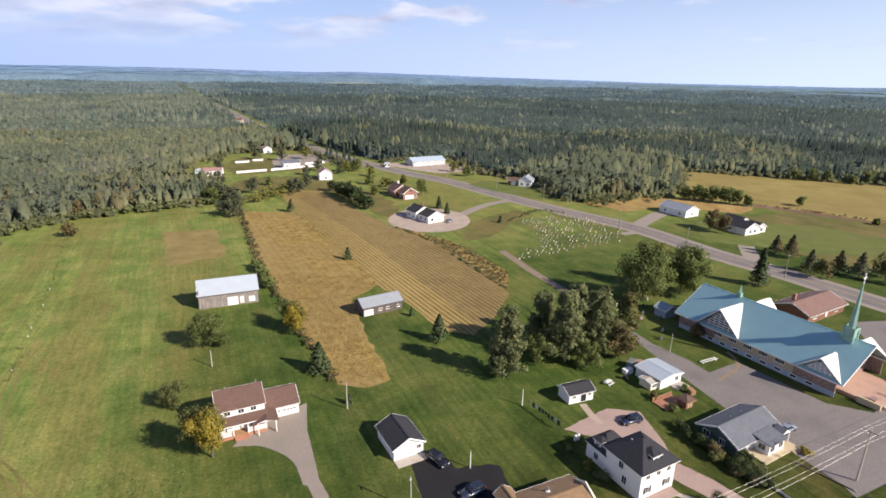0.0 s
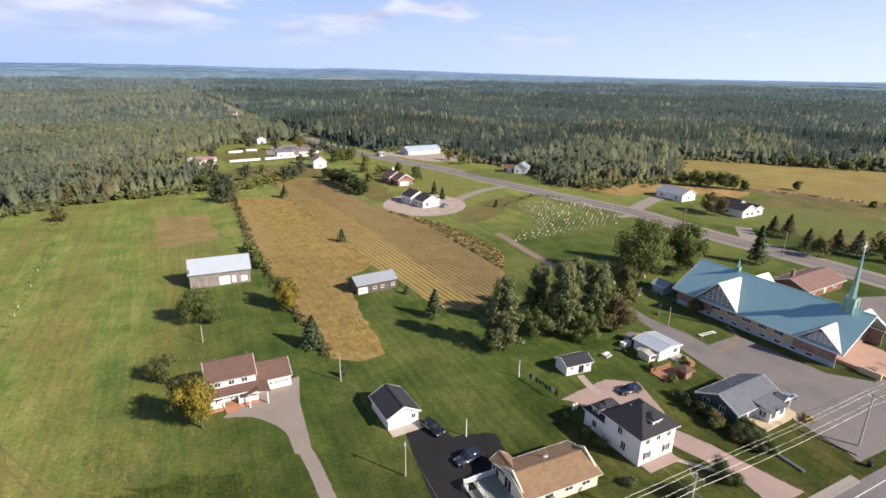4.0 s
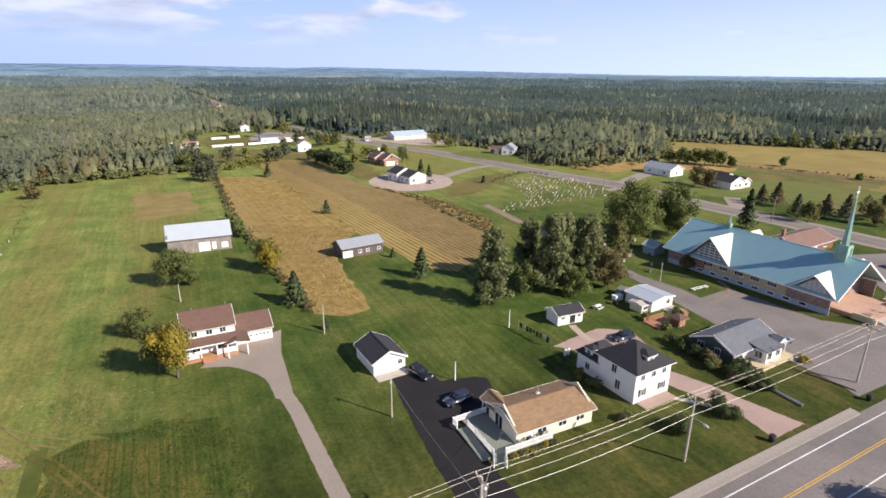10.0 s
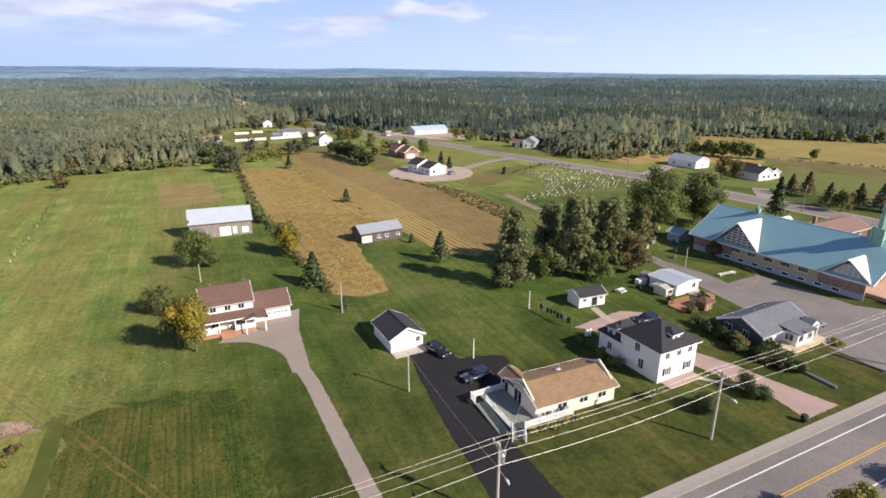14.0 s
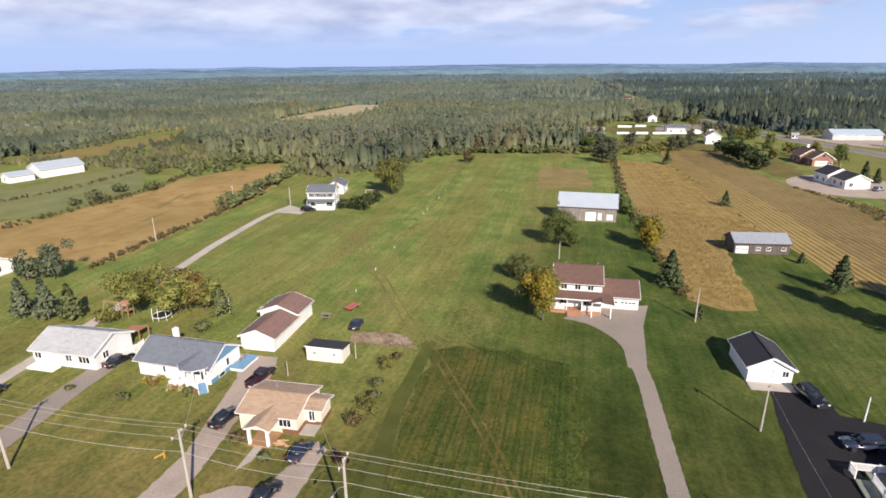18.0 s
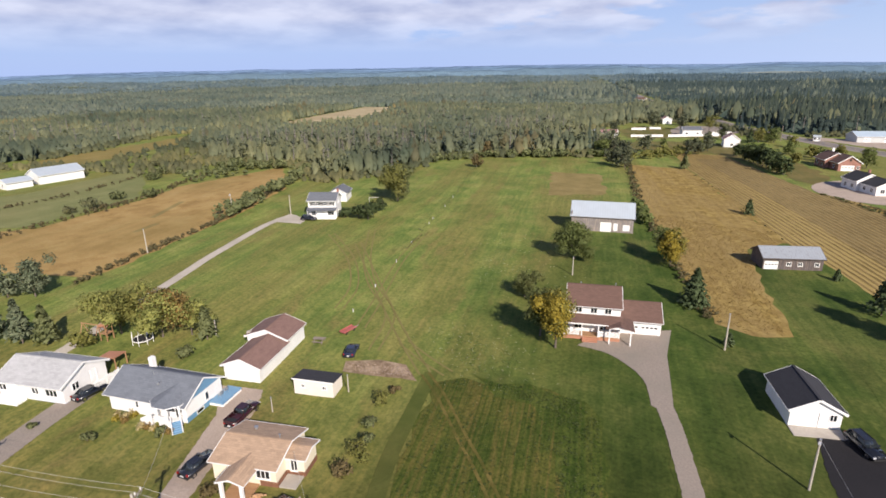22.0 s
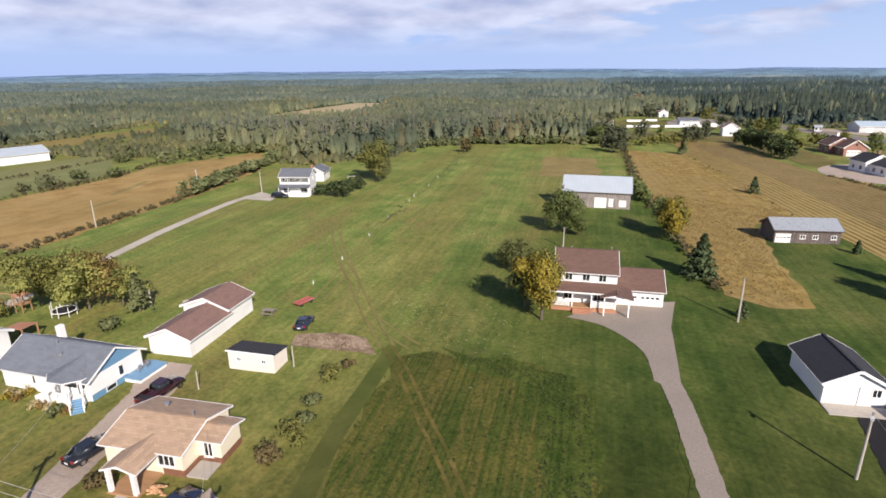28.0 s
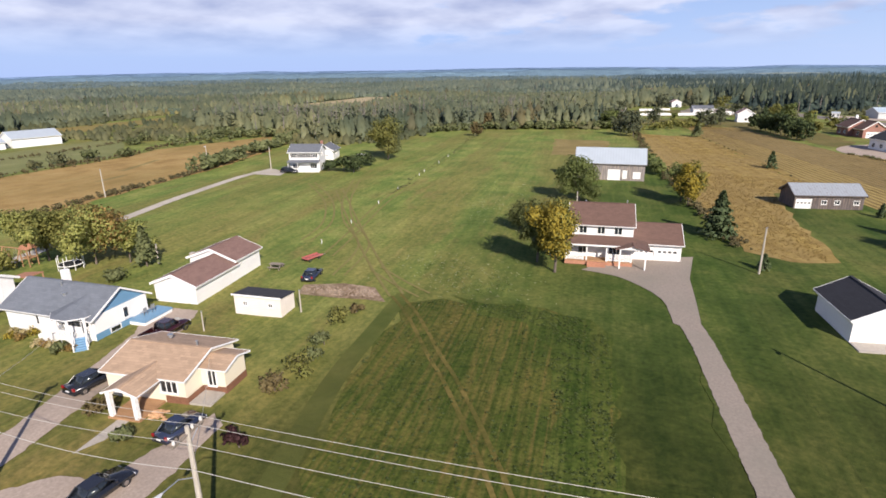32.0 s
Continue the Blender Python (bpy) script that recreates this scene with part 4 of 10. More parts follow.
sheet("lawn", [(-27.5, 90), (-13.5, 56), (-3, 45), (21, 48.5), (62, 70), (66, 83), (50, 122), (22, 152), (8, 124), (-8, 141), (-22, 137), (-12, 104), (-22, 98)], m_lawn, "mown green lawn round the village houses", "lawn", 0.03, 0.4)
sheet("mown_strips", [(-2, 97), (4.5, 76.5), (9.5, 77.5), (12.5, 72), (24, 75), (22.5, 88), (8, 107)], m_striped, "lawn mown in fine parallel strips", "lawn", 0.045, 0.2)
sheet("tall_grass_field", [(-94.8, 248), (-62.9, 175), (-33.7, 122), (-21.1, 100), (-16.3, 99), (-11.1, 102.2), (-14, 111.7), (-20.7, 129), (-25.9, 147), (-20.4, 156), (-38, 192), (-71, 249)], m_dry, "uncut strip of tall dry brown grass", "field", 0.05, 0.7)
sheet("stubble_field", [(-91, 293), (-69, 298), (-23.1, 228), (-3.2, 205), (20.5, 154), (14, 136), (8.4, 125), (-0.2, 127), (-8.3, 142), (-20.2, 158), (-37.5, 193.5), (-69.5, 249.8)], m_stubble, "brown stubble field with straight parallel rows", "field", 0.055, 0.3)
sheet("dark_stubble", [(-60, 285), (-40, 254), (-23.1, 228), (-3.2, 205), (20.5, 154), (14, 136), (10.5, 129), (-14, 176), (-32, 208), (-55, 246), (-76, 280)], m_dark_stubble, "darker brown half of the stubble field", "field", 0.09, 0.4)
sheet("bleached_patch", [(-112.5, 211), (-93.8, 218), (-76.5, 183), (-92, 172)], m_bare, "bleached brown patch in the green meadow", "grass patch", 0.05, 1.2)
sheet("clover_crop", [(-46.8, 59), (-44.1, 62.2), (-40.1, 63.5), (-36.5, 65.2), (-32.7, 66.4), (-28.6, 66.6), (-25.1, 63.8), (-21.5, 56.6), (-15.8, 44.8), (-9, 32), (-24, 22), (-31.2, 32.5), (-39.4, 44.1), (-43.1, 51.4)], m_crop, "dark green weedy crop patch with faint drill rows", "field", 0.05, 0.9)
sheet("brown_field", [(-200, -20), (-159, 28), (-131, 46), (-151, 88.5), (-176, 126), (-217, 154), (-212, 103), (-200, 86), (-187, 51), (-212, -6)], m_brownfield, "dry brown hay field beyond the hedge", "field", 0.05, 0.8)
sheet("hay_field", [(134, 300), (142, 326), (172, 388), (248, 361), (300, 336), (345, 306), (345, 196), (240, 226), (205, 246), (182, 268), (160, 284)], m_goldhay, "golden hay field in front of the woods", "field", 0.05, 1.0)
sheet("hay_field", [(72, 280), (88, 294), (124, 299), (140, 296), (160, 276), (146, 262), (124, 272), (104, 270), (90, 262)], m_brownfield, "rough brown pasture by the highway", "field", 0.06, 1.0)
sheet("lawn", [(106, 214), (116, 246), (140, 248), (172, 240), (190, 218), (172, 196), (140, 200), (128, 206)], m_palelawn, "green lawn round the white bungalow", "lawn", 0.065, 0.8)
sheet("lawn", [(12, 322), (24, 336), (52, 330), (54, 304), (62, 284), (44, 292), (26, 308)], m_palelawn, "green lawn before the house by the woods", "lawn", 0.06, 0.5)
strip("grass_margin", [(-72, 251), (-56, 224), (-38, 193), (-29, 175), (-20.6, 157)], 1.6, m_dry, "dry brown weeds between the two fields", "grass strip", 0.095)
sheet("rough_grass", [(-96, 296), (-70, 300), (-56, 284), (-36, 256), (-20, 236), (-22, 262), (-34, 290), (-56, 318), (-84, 340), (-108, 338), (-124, 318), (-116, 292)], m_pasture, "rough olive-brown grass between the fields and the far houses", "grass patch", 0.05, 2.0)
sheet("rough_grass", [(12, 236), (24, 250), (34, 262), (44, 258), (30, 236), (20, 214), (8, 208)], m_pasture, "rough dry grass beside the round drive", "grass patch", 0.055, 1.0)
sheet("rough_grass", [(-134, 342), (-112, 352), (-86, 374), (-92, 398), (-120, 400), (-152, 412), (-154, 380)], m_pasture, "thin dry grass about the far lot", "grass patch", 0.045, 2.0)
strip("ploughed_strip", [(160, 283), (176, 272), (192, 258), (212, 244), (244, 224)], [7.0, 3.0], m_redsoil, "reddish ploughed strip across the pasture", "field", 0.075)
sheet("hay_field", [(176, 214), (205, 236), (250, 212), (300, 190), (300, 168), (240, 186), (200, 198)], m_hayfield, "tan hay strip in the pasture", "field", 0.06, 1.5)
sheet("pasture", [(128, 206), (150, 178), (200, 150), (345, 140), (345, 255), (222, 264), (181, 270), (144, 258)], m_pasture, "rough olive-brown pasture beyond the highway", "field", 0.04, 2.5)
sheet("cemetery_lawn", [(1, 228), (45.6, 263), (75, 230), (80, 190), (60, 150), (27, 155), (15.4, 187)], m_lawn, "green cemetery lawn in rows", "lawn", 0.04, 0.3)
sheet("scrub_strip", [(-22, 227), (-16, 224), (4, 206), (22, 174), (20, 156), (-3.2, 205)], m_dry, "strip of dry scrub beside the stubble", "grass patch", 0.06, 0.6)
sheet("dirt_patch", [(-61.5, 56), (-57, 58.5), (-52.6, 60.3), (-49.8, 58.6), (-51.5, 57), (-54.7, 55.4), (-60, 53.6)], m_soil, "bare brown dirt and raked stones in the grass", "dirt patch", 0.06, 0.8)
strip("cemetery_path", [(22, 196), (31, 172), (40, 152)], 3.0, m_dirt, "worn dirt path along the cemetery", "path", 0.06)

# drives and yards
sheet("driveway", [(10.2, 76.6), (8.1, 76.9), (2.9, 75.6), (0.2, 80.1), (-4.9, 77.4), (-3.4, 71.9), (1.8, 56.8), (6.6, 45.2), (8.3, 40.9), (15.2, 44.4), (13.3, 47.4), (9.6, 54.8), (5.5, 64.6), (10.4, 69.4), (11.3, 72.3)], m_asphalt_new, "fresh black asphalt driveway with a turning bay", "driveway", 0.06)
strip("driveway", [(1.6, 31.5), (-7.3, 48.2), (-12.2, 57.5), (-17.4, 67.5), (-20.0, 71.8)], 2.15, m_gravel, "pale tan gravel driveway to the farmhouse", "driveway", 0.055)
sheet("driveway", [(-18.4, 70.4), (-20.0, 74.6), (-22.2, 80.2), (-24.1, 85), (-26.3, 93.5), (-31.6, 89.0), (-35.2, 82.7), *smooth_line([(-36.0, 80.0), (-31.5, 80.4), (-27.2, 78.6), (-24.0, 75.8), (-21.5, 71.2)], 6)], m_gravel, "pale tan gravel yard before the farmhouse", "driveway", 0.06, 0.06)
sheet("driveway", [(23.1, 87), (28.5, 91), (33.1, 94.2), (39.4, 93.4), (40.6, 84), (40.4, 79.0), (44.8, 75.0), (48.2, 70.7), (53.6, 64.6), (47.2, 61.3), (46.6, 64), (45.3, 67.6), (42.8, 70.2), (38.2, 74.9), (38.2, 82), (30, 84.2)], m_brickpave, "pinkish paved driveway and yard behind the house", "driveway", 0.06)
strip("garden_path", [(36.6, 71.6), (43.2, 68.6)], 0.9, m_concrete, "narrow concrete path from the white house to its drive", "path", 0.065)
strip("garden_path", [(28.6, 95.5), (29.4, 92), (30.6, 89)], 1.5, m_pink_gravel, "short paved path to the shed", "path", 0.065)
sheet("church_lane", [(49.5, 121), (54.1, 105), (59.1, 89.6), (63.2, 81.1), (66.1, 74.1), (66.4, 71.2), (84, 79.6), (89, 94), (79.2, 98.0), (71.4, 111.2), (69.4, 114.2), (66.4, 112.8), (60.4, 109.3), (58.2, 114.6), (52.6, 122.6)], m_asphalt, "grey asphalt lane and forecourt beside the church", "road", 0.055)
strip("garden_path", [(60.8, 106.0), (64.5, 108.7), (68.5, 112.5), (69.5, 116.5), (69.3, 119.4)], 0.9, m_dirt, "worn earth path round the small lawn by the church", "path", 0.06)
strip("church_lane", [(51, 121.5), (45, 138), (40, 152)], [3.6, 2.6], m_asphalt, "narrow end of the church lane", "road", 0.05)
sheet("church_yard", [(86, 94), (84, 79.6), (112, 94), (140, 108), (128, 140), (112, 138), (104, 112)], m_asphalt, "asphalt parking yard east of the church", "parking lot", 0.05)
sheet("driveway", [(-71, 40.8), (-65, 43.8), (-61.4, 40.5), (-56.9, 33), (-50.4, 23.4), (-46.5, 15.5), (-50, 13.6), (-54.8, 24.2), (-59.9, 30.6), (-64.6, 36.7)], m_pink_gravel, "pale gravel driveway to the long garage", "driveway", 0.06)
strip("driveway", [(-68, 3), (-73.2, 10.6), (-76.6, 16.0), (-79.8, 21.1), (-82.4, 25.8), (-84.4, 29.8)], 3.6, m_gravel, "grey gravel driveway beside the white bungalow", "driveway", 0.06)
sheet("driveway", [(-44.2, 34.6), (-42.2, 34.2), (-39.6, 29), (-36.4, 21.3), (-40.5, 18.9), (-47, 21.5), (-45.6, 24.6), (-42.8, 26)], m_pink_gravel, "pinkish gravel parking bay before the tan-roofed bungalow", "driveway", 0.06)
strip("driveway", [(-86, 9), (-104, 38), (-116, 56.5), (-124.5, 69.5), (-136.5, 90.5), (-139.5, 99)], 2.3, m_pale_gravel, "long pale gravel lane to the farmhouse", "driveway", 0.055)
sheet("driveway", [(-142.5, 104), (-139.4, 95), (-130, 98.5), (-133, 103)], m_pale_gravel, "gravel yard before the white farmhouse", "driveway", 0.06, 0.3)
def ring_sheet(name, cx, cy, a, b, n, material, label, category, lift):
    sheet(name, [(cx + a * math.cos(i * math.tau / n), cy + b * math.sin(i * math.tau / n)) for i in range(n)], material, label, category, lift, 0.0)


ring_sheet("driveway", -6.5, 240, 18.5, 21, 28, m_pink_gravel, "round pinkish gravel drive about the white house", "driveway", 0.06)
strip("driveway", [(8, 250), (22, 272), (38, 285)], 5, m_gravel, "gravel drive from the round yard to the highway", "driveway", 0.058)
strip("driveway", [(75, 222), (88, 228)], 4, m_gravel, "gravel lane to the cemetery", "driveway", 0.058)
strip("driveway", [(86, 236), (104, 258), (112, 262)], 7, m_gravel, "gravel yard before the long white shed", "driveway", 0.058)
strip("driveway", [(112, 186), (122, 212), (132, 222)], 6, m_gravel, "gravel drive to the white bungalow", "driveway", 0.058)
strip("driveway", [(100, 196), (90, 190), (80, 186)], 4, m_gravel, "gravel drive from the highway to the churchyard", "driveway", 0.058)
sheet("gravel_lot", [(-60, 376), (-40, 400), (6, 402), (22, 372), (-4, 360), (-36, 384)], m_pink_gravel, "bare gravel yard round the long metal building", "gravel yard", 0.05, 1.0)
sheet("pavement_lot", [(-113, 362), (-126, 400), (-128, 430), (-106, 438), (-84, 408), (-88, 382)], m_gravel, "grey lot among the far white buildings", "gravel yard", 0.05, 1.0)

# wheel tracks across the meadow
for pts in ([(-103.3, 96.1), (-80.1, 80.0), (-67.4, 71.4), (-59.0, 65.9), (-49.5, 60.1)], [(-115.4, 97.5), (-100.9, 90.1), (-91.0, 83.6), (-82.0, 75.5), (-76.9, 67.5)], [(-95.4, 112.4), (-85.8, 93.2), (-74.1, 74.8), (-68.0, 64.6)], [(-109.2, 106.6), (-93.7, 90.2), (-80.8, 79.5), (-67.6, 71.3), (-60.5, 60.5)], [(-58.5, 65.2), (-52.0, 63.2), (-46.8, 62.0)]):
    for o in (-0.8, 0.8):
        strip("wheel_track", pts, 0.34, m_track, "faint pressed wheel track in the grass", "wheel track", 0.058, off=o)

strip("grass_margin", [(-49, 61), (-45.0, 52.6), (-40.6, 43.6), (-33.2, 32.2), (-26, 21)], 2.0, m_margin, "olive strip of flattened grass beside the crop", "grass strip", 0.056)
sheet("clover_band", [(-44.1, 63.6), (-40.1, 64.4), (-36.5, 65.7), (-32.7, 66.7), (-28.6, 66.8), (-25.0, 63.9), (-21.3, 56.6), (-15.6, 44.8), (-9, 32), (-12.5, 29.5), (-19, 42.5), (-24.6, 54.0), (-27.6, 59.6), (-33.6, 62.6), (-38.2, 61.4)], m_clover, "lush dark green clover band along the crop", "field", 0.06, 0.9)
for o in (-0.55, 0.55):
    strip("wheel_track", [(-17, 37), (-24, 43), (-32.2, 49.1), (-36.4, 51.8), (-43.8, 56.9), (-49.5, 60.1)], 0.38, m_crop_track, "pressed wheel track through the crop", "wheel track", 0.07, off=o)

# the pavement: kerb, bed and slabs
strip("kerb", [at_street(-200, -1.42), at_street(44, -1.42)], 0.2, m_walkway, "pale concrete kerb", "kerb", 0.14, 0.2)
walkbed = strip("pavement", [at_street(-200, -0.65), at_street(44, -0.65)], 1.34, m_walkway, "pale concrete pavement of square slabs", "pavement", 0.1, 0.15)
slab = mesh_of("slab", boxes((-0.745, -0.66, 0, 0.745, 0.66, 0.035)), m_walkway)
for i in range(160):
    s = -195 + i * 1.5
    x, y = at_street(s, -0.65)
    sl = part("slab", slab, None, walkbed)
    sl.matrix_basis = pose(x, y, ground_z(x, y) + 0.1, 0, 0, 26.9)


# ---- woods and distance ----
CLEAR = [(-340, -300), (-340, 105), (-285, 128), (-230, 152), (-205, 160), (-178, 142), (-166, 172), (-172, 200), (-177, 213), (-163, 229), (-126, 258), (-112, 280), (-130, 294), (-160, 310), (-174, 342), (-172, 415), (-158, 448), (-128, 462), (-104, 440), (-74, 392), (-64, 372), (-34, 414), (8, 420), (26, 362), (54, 336), (60, 300), (66, 282), (84, 296), (124, 300), (139, 324), (170, 391), (248, 363), (300, 338), (420, 290), (420, -300)]

GLADE_A = [(-340, 66), (-240, 116), (-262, 150), (-340, 172), (-380, 206), (-398, 204), (-398, 176), (-358, 126), (-340, 92)]
GLADE_B = [(-396, 270), (-428, 320), (-500, 466), (-462, 480), (-424, 424), (-392, 362), (-386, 310)]


LOW_WEDGE = [(-412, 296), (-300, 200), (-292, 240), (-350, 385), (-468, 474), (-412, 340)]  # growth kept low to fit the camera's view of the clearing behind
GLADE_C = [(-534, 860), (-501, 871), (-575, 1018), (-616, 1004)]
GLADE_E = [(266, 398), (300, 376), (338, 350), (360, 372), (322, 406), (285, 422)]
GLADE_D = [(105, 590), (172, 520), (196, 540), (125, 620)]


def inside(poly, x, y):
    """Which of the points lie in the polygon."""
    hit = np.zeros(len(x), bool)
    px, py = np.array(poly).T
    j = len(poly) - 1
    for i in range(len(poly)):
        cross = ((py[i] > y) != (py[j] > y)) & (x < (px[j] - px[i]) * (y - py[i]) / (py[j] - py[i] + 1e-9) + px[i])
        hit ^= cross
        j = i
    return hit


def near_line(pts, x, y, d):
    out = np.zeros(len(x), bool)
    for (x0, y0), (x1, y1) in zip(pts, pts[1:]):
        dx, dy = x1 - x0, y1 - y0
        t = np.clip(((x - x0) * dx + (y - y0) * dy) / (dx * dx + dy * dy), 0, 1)
        out |= np.hypot(x - x0 - t * dx, y - y0 - t * dy) < d
    return out


def conifer_shape(rng, tiers, sides):
    vs, fs = [], []
    for k in range(tiers):
        z0, z1 = 0.1 + 0.9 * k / tiers, min(1.0, 0.1 + 0.9 * (k + 1.75) / tiers)
        r = 0.235 * (1 - k / (tiers + 0.35)) * rng.uniform(0.85, 1.12)
        b, a0 = len(vs), rng.uniform(0, 6)
        for i in range(sides):
            rr = r * rng.uniform(0.6, 1.2)
            vs.append((rr * math.cos(a0 + i * math.tau / sides), rr * math.sin(a0 + i * math.tau / sides), z0 + rng.uniform(-0.035, 0.03)))
        vs.append((rng.uniform(-0.015, 0.015), rng.uniform(-0.015, 0.015), z1))
        fs += [(b + i, b + (i + 1) % sides, b + sides) for i in range(sides)]
    return np.array(vs), np.array(fs)


def leafy_shape(rng, n, size, low=0.22, wide=0.3):
    """A crown of loose leaf clumps, height 1."""
    vs, fs = [], []
    lobes = [(rng.uniform(-0.12, 0.12), rng.uniform(-0.12, 0.12), rng.uniform(0.42, 0.78), rng.uniform(0.16, wide)) for _ in range(5)]
    for _ in range(n):
        cx, cy, cz, r = rng.choice(lobes)
        d = Vector((rng.gauss(0, 1), rng.gauss(0, 1), rng.gauss(0.25, 1))).normalized()
        p = Vector((cx, cy, cz)) + Vector((d.x * r, d.y * r, d.z * r * 0.9)) * rng.uniform(0.6, 1.05)
        if p.z < low:
            p.z = low + rng.uniform(0, 0.15)
        nrm = (d + Vector((rng.gauss(0, 0.5), rng.gauss(0, 0.5), rng.gauss(0.2, 0.5)))).normalized()
        a = nrm.orthogonal().normalized()
        a.rotate(Matrix.Rotation(rng.uniform(0, 6.28), 3, nrm))
        b_, s = nrm.cross(a), size * rng.uniform(0.6, 1.3)
        i = len(vs)
        vs += [tuple(p + a * s), tuple(p + b_ * s * 0.8), tuple(p - a * s), tuple(p - b_ * s * 0.8)]
        fs += [(i, i + 1, i + 2), (i, i + 2, i + 3)]
    return np.array(vs), np.array(fs)


def blob_shape(rng):
    """A far crown: a rough five-sided dome."""
    vs, fs, n = [], [], 5
    for z, r in ((0.25, 0.27), (0.68, 0.25)):
        for i in range(n):
            q = r * rng.uniform(0.7, 1.2)
            vs.append((q * math.cos(i * math.tau / n), q * math.sin(i * math.tau / n), z + rng.uniform(-0.06, 0.06)))
    vs.append((0, 0, 1.0))
    for k in range(1):
        for i in range(n):
            a, b, c, d = k * n + i, k * n + (i + 1) % n, (k + 1) * n + (i + 1) % n, (k + 1) * n + i
            fs += [(a, b, c), (a, c, d)]
    fs += [(n + i, n + (i + 1) % n, 2 * n) for i in range(n)]
    return np.array(vs), np.array(fs)


def lump_shape(rng, sides, levels, clumps, size, low=0.16, wide=0.3):
    """A crown, height 1: a closed uneven body with loose leaf clumps standing out of it."""
    vs, fs = [], []
    lean = (rng.uniform(-0.05, 0.05), rng.uniform(-0.05, 0.05))
    for k in range(levels):
        q = k / levels
        r = wide * (math.sin(math.pi * (0.2 + 0.72 * q)) ** 0.8)
        for i in range(sides):
            a, rr = (i + 0.5 * (k % 2)) * math.tau / sides, r * rng.uniform(0.68, 1.18)
            vs.append((rr * math.cos(a) + lean[0] * q, rr * math.sin(a) + lean[1] * q, low + (0.94 - low) * q + rng.uniform(-0.04, 0.04)))
    vs.append((lean[0], lean[1], 0.97))
    for k in range(levels - 1):
        for i in range(sides):
            a, b, c, d = k * sides + i, k * sides + (i + 1) % sides, (k + 1) * sides + (i + 1) % sides, (k + 1) * sides + i
            fs += [(a, b, c), (a, c, d)]
    t = (levels - 1) * sides
    fs += [(t + i, t + (i + 1) % sides, levels * sides) for i in range(sides)]
    body = len(vs)
    for _ in range(clumps):
        x, y, z = vs[rng.randrange(body)]
        k = rng.uniform(0.9, 1.12)
        p = Vector((x * k, y * k, max(low, z + rng.uniform(-0.05, 0.06))))
        nrm = Vector((x + rng.gauss(0, 0.15), y + rng.gauss(0, 0.15), rng.uniform(0, 0.4))).normalized()
        a = nrm.orthogonal().normalized()
        a.rotate(Matrix.Rotation(rng.uniform(0, 6.28), 3, nrm))
        b_, e = nrm.cross(a), size * rng.uniform(0.6, 1.3)
        i = len(vs)
        vs += [tuple(p + a * e), tuple(p + b_ * e * 0.8), tuple(p - a * e), tuple(p - b_ * e * 0.8)]
        fs += [(i, i + 1, i + 2), (i, i + 2, i + 3)]
    return np.array(vs), np.array(fs)


def plant(name, shapes, xs, ys, hs, ws, material, label, category, seed, sink=0.02, soft=0.0):
    """Many plants joined into one object of stuff."""
    rng = np.random.default_rng(seed)
    V, F, N, base = [], [], [], 0
    pick = rng.integers(0, len(shapes), len(xs))
    turn = rng.uniform(0, math.tau, len(xs))
    for k, (v, f) in enumerate(shapes):
        idx = np.where(pick == k)[0]
        if not len(idx):
            continue
        c, s = np.cos(turn[idx])[:, None], np.sin(turn[idx])[:, None]
        w, h = ws[idx][:, None], hs[idx][:, None]
        z0 = np.array([ground_z(x, y) for x, y in zip(xs[idx], ys[idx])])[:, None]
        out = np.stack([(v[:, 0] * c - v[:, 1] * s) * w + xs[idx][:, None], (v[:, 0] * s + v[:, 1] * c) * w + ys[idx][:, None], (v[:, 2] - sink) * h + z0], 2).reshape(-1, 3)
        F.append((f[None] + (np.arange(len(idx)) * len(v))[:, None, None] + base).reshape(-1, 3))
        V.append(out)
        if soft:
            nv = v - np.array((0, 0, soft))
            nv = nv / np.maximum(np.linalg.norm(nv, axis=1), 1e-6)[:, None] + np.array((0, 0, 1.3))
            nv /= np.linalg.norm(nv, axis=1)[:, None]
            N.append(np.stack([nv[:, 0] * c - nv[:, 1] * s, nv[:, 0] * s + nv[:, 1] * c, nv[:, 2] + 0 * c], 2).reshape(-1, 3))
        base += len(out)
    V, F = np.concatenate(V), np.concatenate(F)
    me = bpy.data.meshes.new(name)
    me.vertices.add(len(V))
    me.vertices.foreach_set("co", V.astype(np.float32).ravel())
    me.loops.add(F.size)
    me.loops.foreach_set("vertex_index", F.astype(np.int32).ravel())
    me.polygons.add(len(F))
    me.polygons.foreach_set("loop_start", np.arange(0, F.size, 3, dtype=np.int32))
    me.update(calc_edges=True)
    me.materials.append(material)
    if soft:
        me.normals_split_custom_set_from_vertices(np.concatenate(N).tolist())
    return tagged(new(name, me), label, category, kind="stuff")


rnd = np.random.default_rng(11)
srng = random.Random(5)


def scatter(r0, r1, a0, a1, area):
    n = int((r1 * r1 - r0 * r0) / 2 * (a1 - a0) / area)
    r = np.sqrt(rnd.uniform(r0 * r0, r1 * r1, n))
    a = rnd.uniform(a0, a1, n)
    x, y = -20 + r * np.sin(-a), 20 + r * np.cos(a)
    keep = ~inside(CLEAR, x, y) & ~near_line(HIGHWAY, x, y, 13) & ~inside(GLADE_A, x, y) & ~inside(GLADE_B, x, y) & ~inside(GLADE_C, x, y) & ~inside(GLADE_D, x, y) & ~inside(GLADE_E, x, y)
    return x[keep], y[keep]


def patchy(x, y, s, k):
    return np.array([noise.noise(Vector((a / s + k, b / s, k))) for a, b in zip(x, y)])


